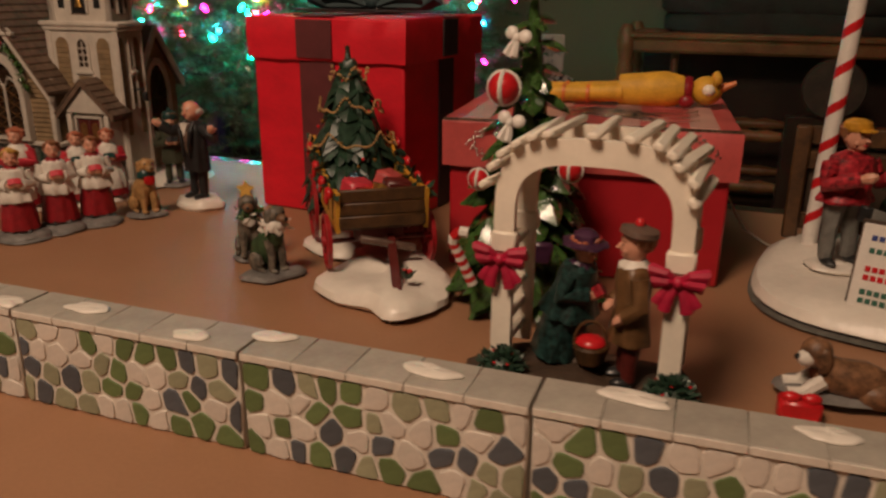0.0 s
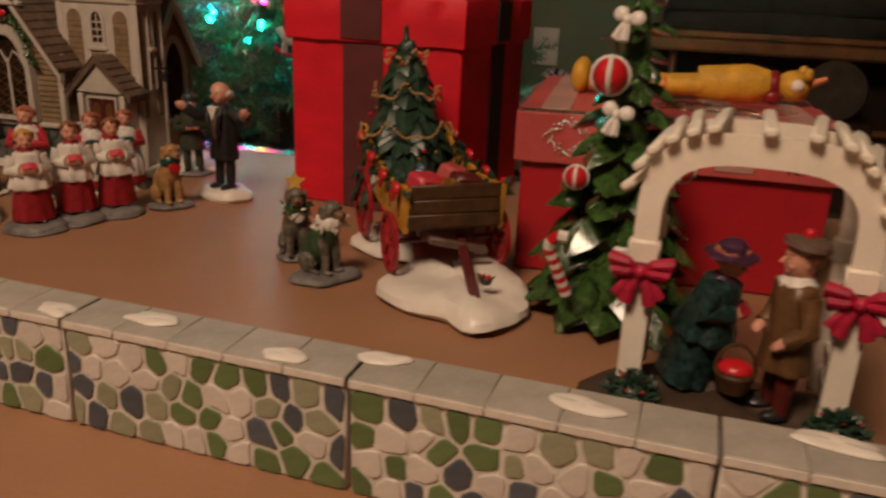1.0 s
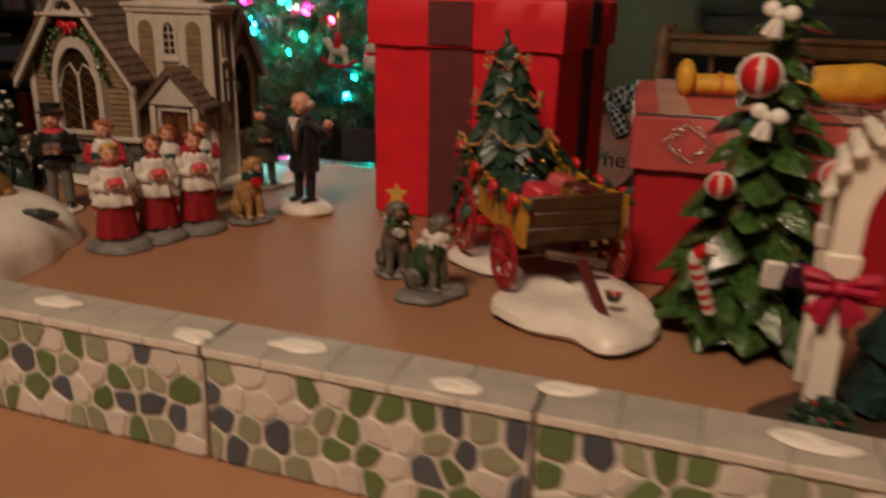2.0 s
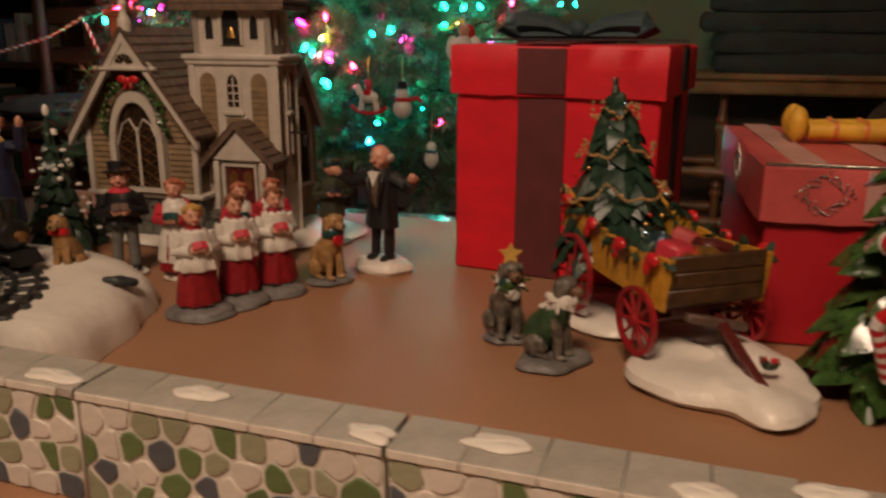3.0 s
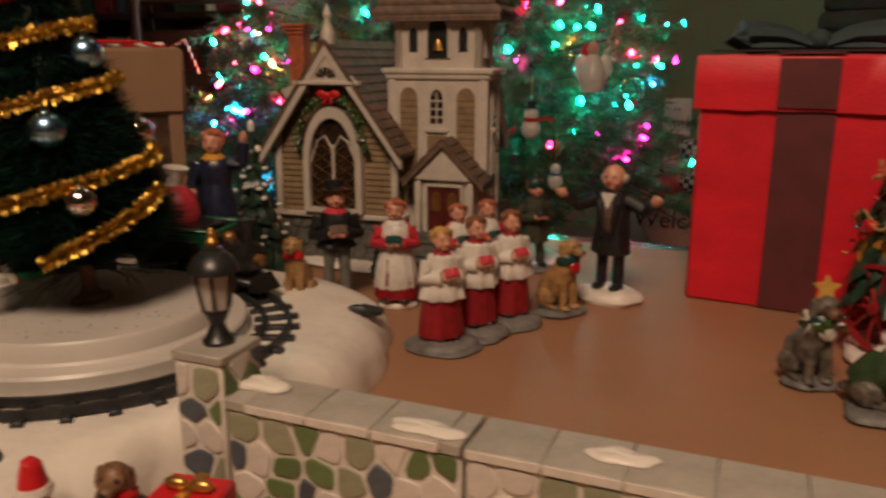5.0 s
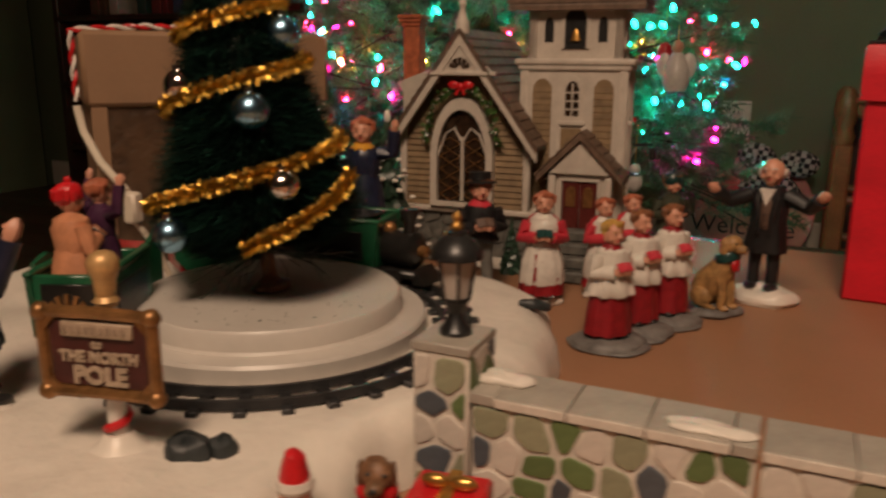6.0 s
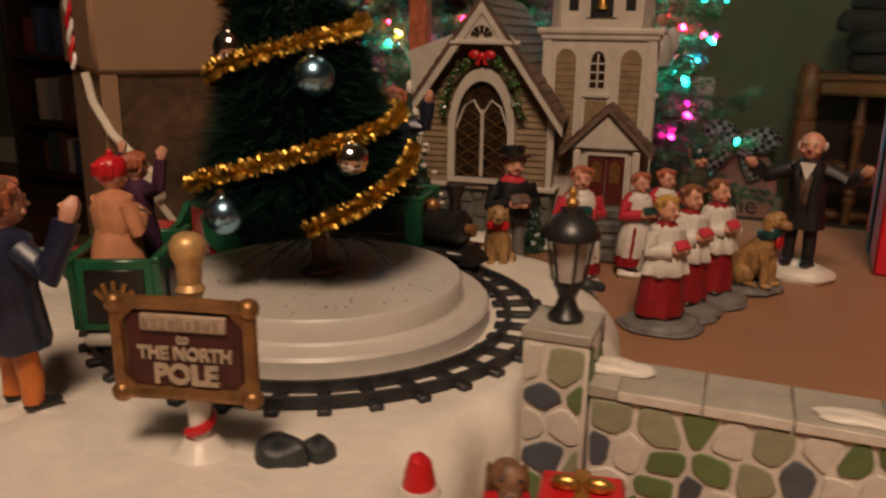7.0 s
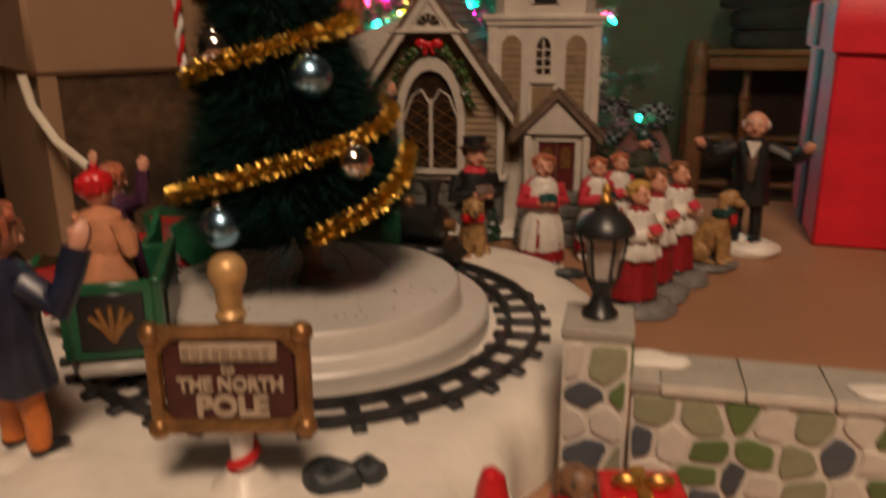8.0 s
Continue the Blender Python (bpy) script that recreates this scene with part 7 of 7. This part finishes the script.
solid("lamp_cord", Geo().tube([(0.1, 0.69, 0.03), (0.108, 0.685, 0.016), (0.116, 0.676, 0.006), (0.13, 0.66, 0.0015), (0.142, 0.645, 0.0015)], 0.0009, 0, 6), WIRE, "thin white lamp cord behind the box", "cord")


# ---- big lit tree ----
TREE = (-0.94, 1.85)


def big_tree():
    rnd = random.Random(99)
    t = thing("christmas_tree", "lit christmas tree hung with coloured bulbs and ornaments", "christmas tree", pose(TREE[0], TREE[1], FLOOR))
    part("trunk", Geo().lathe([(0.035, 0), (0.03, 0.5), (0.02, 1.2), (0.008, 1.75)], 12), BARK, t)
    part("tree_stand", Geo().lathe([(0.14, 0), (0.14, 0.02), (0.05, 0.06), (0.045, 0.12)], 24), TRAINGREEN, t)
    vs, fs, tv, tf, bulbs = [], [], [], [], []
    limbs = Geo()
    H0, H1_, R0 = 0.36, 1.9, 0.56
    for b in range(950):
        s = rnd.random() ** 1.5
        z = H0 + (H1_ - H0) * s
        r = R0 * (1 - s) ** 0.85 * rnd.uniform(0.75, 1.05) + 0.03
        a = rnd.random() * 6.283
        d = Vector((math.cos(a), math.sin(a), 0))
        droop = rnd.uniform(-0.22, 0.12)
        P = [d * (r * q) + Vector((0, 0, z + 0.06 + droop * r * q * (0.4 + q))) for q in (0, 0.3, 0.55, 0.8, 1.0)]
        limbs.tube(P, [0.006, 0.005, 0.004, 0.003, 0.0015], 0, 4)
        twigs = [(P[0], P[-1], 0.5)]
        for k in range(7):
            q = rnd.uniform(0.35, 0.99)
            o = d * (r * q) + Vector((0, 0, z + 0.06 + droop * r * q * (0.4 + q)))
            sd = Vector((-d.y, d.x, 0)) * rnd.choice((-1, 1))
            e = o + (d * rnd.uniform(0.3, 0.9) + sd * rnd.uniform(0.3, 0.9) + Vector((0, 0, rnd.uniform(-0.4, 0.25)))) * rnd.uniform(0.06, 0.13)
            twigs.append((o, e, 1.0))
            if rnd.random() < 0.3 and q > 0.62 and 0.43 < z < 1.1 and d.y < 0.35:
                bulbs.append(e + Vector((0, 0, rnd.uniform(-0.02, 0.02))))
        for (o, e, dens) in twigs:
            L = (e - o).length
            ax_ = (e - o).normalized()
            u = ax_.orthogonal().normalized()
            w = ax_.cross(u)
            for k in range(int(L * 620 * dens)):
                q = rnd.random()
                an = rnd.random() * 6.283
                c = o.lerp(e, q)
                nd = (u * math.cos(an) + w * math.sin(an) + ax_ * rnd.uniform(0.4, 1.0)).normalized() * rnd.uniform(0.018, 0.034)
                sdv = nd.cross(ax_).normalized() * 0.002
                i = len(vs)
                vs += [c - sdv, c + sdv, c + nd]
                fs.append((i, i + 1, i + 2))
    part("limb", limbs, BARK, t)
    crown = Geo().add(vs, fs, 0, None, False)
    part("crown", crown, NEEDLE, t, "dense green needles")
    for k in range(2600):
        s = rnd.random()
        z = H0 + 0.02 + s * 0.8
        a = s * 40 + rnd.gauss(0, 0.05)
        r = R0 * (1 - (z - H0) / (H1_ - H0)) ** 0.85 * rnd.uniform(0.85, 0.98)
        c = Vector((r * math.cos(a), r * math.sin(a), z + 0.02 * math.sin(a * 5)))
        nd = Vector((rnd.gauss(0, 1), rnd.gauss(0, 1), rnd.gauss(0, 1))).normalized() * rnd.uniform(0.008, 0.018)
        sd = nd.orthogonal().normalized() * 0.0011
        i = len(tv)
        tv += [c - sd, c + sd, c + nd]
        tf.append((i, i + 1, i + 2))
    part("tinsel_garland", Geo().add(tv, tf, 0, None, False), SILVTINSEL, t, "thin silver tinsel")
    cols = [("teal", (0.002, 0.8, 0.55)), ("teal", (0.002, 0.8, 0.62)), ("pink", (1.0, 0.004, 0.3)), ("red", (1.0, 0.01, 0.06)), ("amber", (1.0, 0.5, 0.06)), ("blue", (0.01, 0.42, 1.0))]
    ms = [mat("bulb_" + n, c, 0.3, var=0.0, bump=0.0, glow=150.0) for n, c in cols]
    meshes = [Geo().ell((0, 0, 0), (0.0044, 0.0044, 0.0075), 0, 8, 6).mesh("bulb", [m]) for m in ms]
    for k, p in enumerate(rnd.sample(bulbs, min(300, len(bulbs)))):
        part("light_bulb", meshes[rnd.choice((0, 0, 1, 1, 2, 2, 3, 3, 4, 5))], None, t, M=Matrix.Translation(p) @ pose(0, 0, 0, rnd.uniform(-60, 60), rnd.uniform(-60, 60)))
    return t


big_tree()


def on_tree(az, z, k=0.92):
    s = (z - FLOOR - 0.4) / 1.45
    r = 0.6 * (1 - max(s, 0)) ** 0.85 * k
    return pose(TREE[0] + r * math.cos(radians(az)), TREE[1] + r * math.sin(radians(az)), z, 0, 0, az + 90)


# hanging ornaments: rocking horse, snowmen, angel, wreath
def hung(name, label, M, geo, mats):
    o = thing(name, label, "ornament", M, "tree ornaments")
    part("figure_body", geo, mats, o, M=Matrix.Scale(0.78, 4))
    part("hanger", Geo().tube([(0, 0, 0.02), (0, 0, 0.055), (0, 0.004, 0.062)], 0.0008, 0, 5), GOLD, o)
    return o


hs = Geo().ell((0, 0, 0.004), (0.022, 0.008, 0.012), 0).tube([(-0.018, 0, 0.008), (-0.026, 0, 0.022), (-0.034, 0, 0.02)], [0.007, 0.007, 0.004], 0, 8)
for x in (-0.014, 0.014):
    hs.tube([(x, 0.004, 0), (x * 1.3, 0.005, -0.022)], 0.003, 0, 6).tube([(x, -0.004, 0), (x * 1.3, -0.005, -0.022)], 0.003, 0, 6)
hs.tube([(-0.04, 0, -0.014), (-0.024, 0, -0.024), (0, 0, -0.028), (0.024, 0, -0.024), (0.04, 0, -0.014)], 0.004, 1, 8).box((0, 0, 0.012), (0.016, 0.018, 0.012), 1, 0.003).ell((0, 0, 0.026), (0.008, 0.007, 0.012), 1)
hung("rocking_horse_ornament", "white rocking horse ornament with red rockers", pose(-0.579, 1.206, 0.062, 0, 0, -8), hs, [CANDYWHITE, CANDYRED])
sm = Geo().ell((0, 0, -0.018), (0.019, 0.017, 0.02), 0).ell((0, 0, 0.01), (0.014, 0.013, 0.014), 0).lathe([(0.014, 0.02), (0.014, 0.022), (0.009, 0.0225), (0.009, 0.034)], 14, 2).lathe([(0.013, -0.004), (0.015, 0.0), (0.013, 0.003)], 14, 1).tube([(0.012, 0, -0.002), (0.03, 0, 0.004), (0.04, 0, -0.004)], 0.004, 1, 6)
hung("snowman_ornament", "white snowman ornament with a red scarf", pose(-0.5326, 1.225, 0.0617, 0, 0, 0), sm, [CANDYWHITE, CANDYRED, BLACKMETAL])
an = Geo().lathe([(0.02, -0.04), (0.026, -0.02), (0.022, 0.005), (0.01, 0.03)], 18, 0).ell((0, 0, 0.04), (0.011, 0.011, 0.013), 1).ell((0.022, 0.005, 0.006), (0.014, 0.005, 0.024), 0).ell((-0.022, 0.005, 0.006), (0.014, 0.005, 0.024), 0)
hung("angel_ornament", "pale pink angel ornament", pose(-0.465, 1.311, 0.1295, 0, 0, 10), an, [CANDYWHITE, SKIN])
wr_ = Geo()
for k in range(20):
    a = k * 0.314
    wr_.ell((0.028 * math.cos(a), 0, 0.028 * math.sin(a) - 0.03), (0.0068, 0.006, 0.0068), 0, 8, 6)
wr_.ell((0, -0.004, -0.058), (0.012, 0.005, 0.007), 1)
hung("wreath_ornament", "teal ring ornament with a red bow", pose(-0.4547, 1.62, 0.112, 0, 0, 30), wr_, [SILVTINSEL, CANDYRED])
s2 = Geo().ell((0, 0, -0.012), (0.016, 0.012, 0.02), 0).ell((0, 0, 0.012), 0.011, 0).ell((0, -0.01, 0.004), (0.014, 0.004, 0.004), 1)
hung("white_ornament", "small white and blue figure ornament", pose(-0.5127, 1.298, -0.0276), s2, [CANDYWHITE, BLUEBALL])
hung("red_ornament", "small red and white ornament", pose(-0.5151, 1.5, 0.165), Geo().ell((0, 0, -0.01), (0.016, 0.012, 0.02), 0).ell((0, 0, -0.03), (0.02, 0.012, 0.008), 1), [CANDYRED, CANDYWHITE])
fl = Geo()
rnd = random.Random(8)
for k in range(260):
    a, e_ = rnd.random() * 6.28, rnd.uniform(-0.6, 1.5)
    d = Vector((math.cos(a) * math.cos(e_), math.sin(a) * math.cos(e_), math.sin(e_)))
    sd = d.orthogonal().normalized() * 0.0006
    fl.add([-sd, sd, d * 0.06], [(0, 1, 2)], 0, None, False)
hung("frosted_spray", "brown frosted spray ornament", pose(-1.2153, 1.45, 0.0), fl, [SILVTINSEL])
# white skirt under the tree
sk = Geo().lathe([(0.62, 0.0), (0.62, 0.006), (0.4, 0.014), (0.2, 0.02), (0.15, 0.03)], 48, wob=0.08)
solid("tree_skirt", sk, WHITEROBE, "white cloth tree skirt on the floor", "tree skirt", pose(TREE[0], TREE[1], FLOOR + 0.0005))

# ---- round welcome board with checked bow ----
wb = thing("welcome_board", "round pink wooden welcome board leaning on the wall", "sign", pose(-0.405, WALLY - 0.19, FLOOR, -7, 0, 0))
part("board", Geo().lathe([(0.165, -0.006), (0.168, 0), (0.165, 0.006)], 56, 0, pose(0, 0, 0.17, 90)), WELCOMEWOOD, wb)
lettering(wb, "Welcome", 0.075, pose(-0.028, -0.0075, 0.122, 90, 0, 0), BLACKCOAT)
ck = bpy.data.materials.new("black_white_check")
ck.use_nodes = True
nt = ck.node_tree
chk = nt.nodes.new("ShaderNodeTexChecker")
tcn = nt.nodes.new("ShaderNodeTexCoord")
nt.links.new(tcn.outputs["Object"], chk.inputs["Vector"])
chk.inputs["Scale"].default_value = 70
chk.inputs["Color1"].default_value, chk.inputs["Color2"].default_value = (0.5, 0.48, 0.44, 1), (0.015, 0.015, 0.017, 1)
nt.links.new(chk.outputs["Color"], nt.nodes["Principled BSDF"].inputs["Base Color"])
nt.nodes["Principled BSDF"].inputs["Roughness"].default_value = 0.8
bw = Geo().ell((0, 0, 0), (0.024, 0.02, 0.024))
for s in (-1, 1):
    bw.ell((s * 0.06, 0, 0.012), (0.056, 0.03, 0.04), 0, 16, 10, pose(0, 0, 0, 0, -s * 10)).tube([(s * 0.01, 0, -0.01), (s * 0.04, -0.012, -0.045), (s * 0.07, -0.004, -0.082)], [0.016, 0.026, 0.03], 0, 10, Matrix.Diagonal((1, 0.6, 1, 1)))
part("checked_bow", bw, ck, wb, "black and white checked bow", M=pose(0.05, -0.035, 0.302, 0, 8, 0))
part("pink_flower", Geo().ell((0, 0, 0), (0.045, 0.02, 0.042)).ell((-0.035, -0.01, -0.03), (0.03, 0.018, 0.03)), PINKLID, wb, "pink cloth flower", M=pose(-0.055, -0.03, 0.25))

# ---- wooden rack with folded cloth ----
rk = thing("wooden_rack", "turned oak rack against the wall", "rack", pose(-0.195, 2.36, FLOOR))


def turned(L, r, rings=3):
    p = [(r * 0.8, 0)]
    for k in range(rings):
        z = L * (k + 0.5) / rings
        p += [(r * 0.75, z - L * 0.08), (r * 1.25, z - L * 0.03), (r * 0.9, z), (r * 1.25, z + L * 0.03), (r * 0.75, z + L * 0.08)]
    return p + [(r * 0.8, L)]


for x, y in ((0, 0), (0, 0.22), (0.95, 0), (0.95, 0.22)):
    part("post", Geo().box((x, y, 0.2), (0.045, 0.045, 0.4), 0, 0.006).lathe([(0.02, 0.4), (0.026, 0.42), (0.018, 0.44), (0.026, 0.47), (0.024, 0.52), (0.012, 0.54)], 16, 0, pose(x, y, 0)), CHAIRWOOD, rk, "turned oak post")
for z in (0.115, 0.255):
    for y in (0, 0.22):
        part("rail", Geo().lathe(turned(0.92, 0.015, 4), 14, 0, pose(0.015, y, z, 0, 90)), CHAIRWOOD, rk, "turned oak rail")
for y in (0, 0.22):
    part("top_rail", Geo().box((0.475, y, 0.485), (0.92, 0.03, 0.038), 0, 0.008), CHAIRWOOD, rk)
part("inner_post", Geo().lathe(turned(0.36, 0.014, 2), 14, 0, pose(0.13, 0.05, 0.11)), CHAIRWOOD, rk)
part("rack_shelf", Geo().box((0.475, 0.11, 0.512), (0.93, 0.26, 0.016), 0, 0.004), CHAIRWOOD, rk)
# Dark sheet added in place of the shade seen between the rails.
part("back_panel", Geo().box((0.475, 0.235, 0.26), (0.9, 0.01, 0.42), 0, 0.003), SHELFWOOD, rk, "dark sheet for the shade behind the rack")
for k in range(5):
    z = FLOOR + 0.5205 + 0.052 * k
    cloth = Geo()
    rnd = random.Random(k + 60)
    w, d = 0.62 + rnd.uniform(-0.05, 0.03), 0.22
    m = 40
    vs, fs = [], []
    for j, (sx, zz) in enumerate(((0.96, 0.0), (1.0, 0.012), (1.0, 0.036), (0.97, 0.049), (0.8, 0.0515), (0.0, 0.0515))):
        for i in range(m):
            a = 2 * math.pi * i / m
            cx, sy = math.cos(a), math.sin(a)
            q = (abs(cx) ** 5 + abs(sy) ** 5) ** (-0.2)
            wv = 1 + 0.015 * math.sin(5 * a + k) + 0.01 * math.sin(11 * a)
            vs.append((w / 2 * sx * q * cx * wv, d / 2 * sx * q * sy * wv, zz + 0.004 * math.sin(3 * a + k * 2) * (0 < zz < 0.05)))
    for j in range(5):
        for i in range(m):
            fs.append((j * m + i, j * m + (i + 1) % m, (j + 1) * m + (i + 1) % m, (j + 1) * m + i))
    fs.append(tuple(range(m))[::-1])
    cloth.add(vs, fs)
    solid("folded_cloth", cloth, DARKCLOTH, "dark brown folded cloth stacked on the rack", "cloth", pose(0.19 + rnd.uniform(-0.02, 0.02), 2.47, z, 0, 0, rnd.uniform(-3, 3)), "folded cloths")
solid("round_basket_lid", Geo().lathe([(0.07, -0.01), (0.075, 0), (0.07, 0.01)], 30, 0, pose(0, 0, 0, 90)), BARK, "dark brown round lid leaning on the rack", "lid", pose(0.33, 2.24, -0.02 - 0.07 + 0.03, -8))
solid("rack_support", Geo().box((0.33, 2.26, (FLOOR - 0.13) / 2), (0.2, 0.03, -FLOOR - 0.13 + 0.0), 0, 0.004), SHELFWOOD, "dark wooden board standing in front of the rack", "board")

# ---- chair with blue cushion ----
cr = thing("wooden_chair", "dark wooden chair with a blue cushion", "chair", pose(-1.72, 1.82, FLOOR, 0, 0, 12))
part("seat", Geo().box((0, 0, 0.385), (0.4, 0.38, 0.03), 0, 0.01), SHELFWOOD, cr)
part("cushion", Geo().ell((0, 0, 0.425), (0.19, 0.18, 0.032), 0, 28, 10), CUSHION, cr, "blue grey cushion")
for x in (-0.18, 0.18):
    part("leg", Geo().lathe(turned(0.38, 0.02, 2), 12, 0, pose(x, -0.16, 0)), SHELFWOOD, cr)
    part("leg", Geo().lathe(turned(0.38, 0.02, 2), 12, 0, pose(x, 0.16, 0)), SHELFWOOD, cr)
    part("back_post", Geo().lathe([(0.02, 0.37), (0.026, 0.44), (0.016, 0.5), (0.024, 0.6), (0.016, 0.72), (0.026, 0.8), (0.03, 0.84), (0.012, 0.88)], 14, 0, pose(x, 0.17, 0)), SHELFWOOD, cr, "turned back post")
for z in (0.13, 0.24):
    part("stretcher", Geo().tube([(-0.18, -0.16, z), (0.18, -0.16, z)], 0.012, 0, 10), SHELFWOOD, cr)
for z in (0.55, 0.66, 0.78):
    part("back_slat", Geo().box((0, 0.175, z), (0.34, 0.016, 0.05), 0, 0.006), SHELFWOOD, cr)
solid("striped_string", twisted_cord([(-1.9, 1.6, 0.09), (-1.78, 1.62, 0.1), (-1.62, 1.66, 0.145), (-1.55, 1.7, 0.19), (-1.53, 1.72, 0.11)], 0.0038), [CANDYRED, CANDYWHITE], "red and white twisted string tied to the chair", "string")

# ---- bookshelf ----
bs = thing("bookshelf", "tall dark wooden bookshelf with books and boxes", "bookshelf", pose(-2.25, 2.5, FLOOR))
for x in (-0.75, 0.0, 0.75):
    part("upright", Geo().box((x, 0, 0.75), (0.03, 0.3, 1.5), 0, 0.004), SHELFWOOD, bs)
for z in (0.05, 0.25, 0.5, 0.75, 1.05, 1.4):
    part("shelf", Geo().box((0, 0, z), (1.5, 0.3, 0.024), 0, 0.004), SHELFWOOD, bs)
part("back_panel", Geo().box((0, 0.155, 0.75), (1.52, 0.012, 1.5), 0, 0.002), SHELFWOOD, bs)
rnd = random.Random(44)
bm_ = [mat("book_" + n, c, 0.6, var=0.15, scale=20, fine=200, bump=0.1) for n, c in (("brown", (0.12, 0.06, 0.03)), ("grey", (0.25, 0.24, 0.22)), ("blue", (0.05, 0.07, 0.12)), ("red", (0.2, 0.03, 0.025)), ("cream", (0.45, 0.38, 0.28)), ("green", (0.04, 0.07, 0.05)))]
for z in (0.062, 0.262, 0.512, 0.762, 1.062):
    x = -0.7
    while x < 0.68:
        w = rnd.uniform(0.018, 0.05)
        h = rnd.uniform(0.12, 0.17)
        if rnd.random() < 0.7 and abs(x + w / 2) > 0.05:
            bk_ = thing("book", "old book standing on the dark shelf", "book", pose(-2.25 + x + w / 2, 2.46, FLOOR + z), "books on the shelf")
            part("cover", Geo().box((0, 0, h / 2), (w * 0.94, 0.13, h), 0, 0.002), rnd.choice(bm_), bk_)
            part("pages", Geo().box((0, 0.0015, h / 2 + 0.0005), (w * 0.7, 0.131, h - 0.004), 0, 0.001), CREAM, bk_)
        x += w + rnd.uniform(0, 0.03)
cd = thing("candle_light", "small electric candle glowing on the shelf", "candle", pose(-2.02, 2.4, FLOOR + 0.762))
part("candle", Geo().lathe([(0.022, 0), (0.022, 0.1), (0.012, 0.105)], 16), IVORY, cd)
part("flame", Geo().ell((0, 0, 0.125), (0.009, 0.009, 0.02)), mat("flame_glow", (1.0, 0.6, 0.2), 0.4, var=0.0, bump=0.0, glow=10.0), cd)
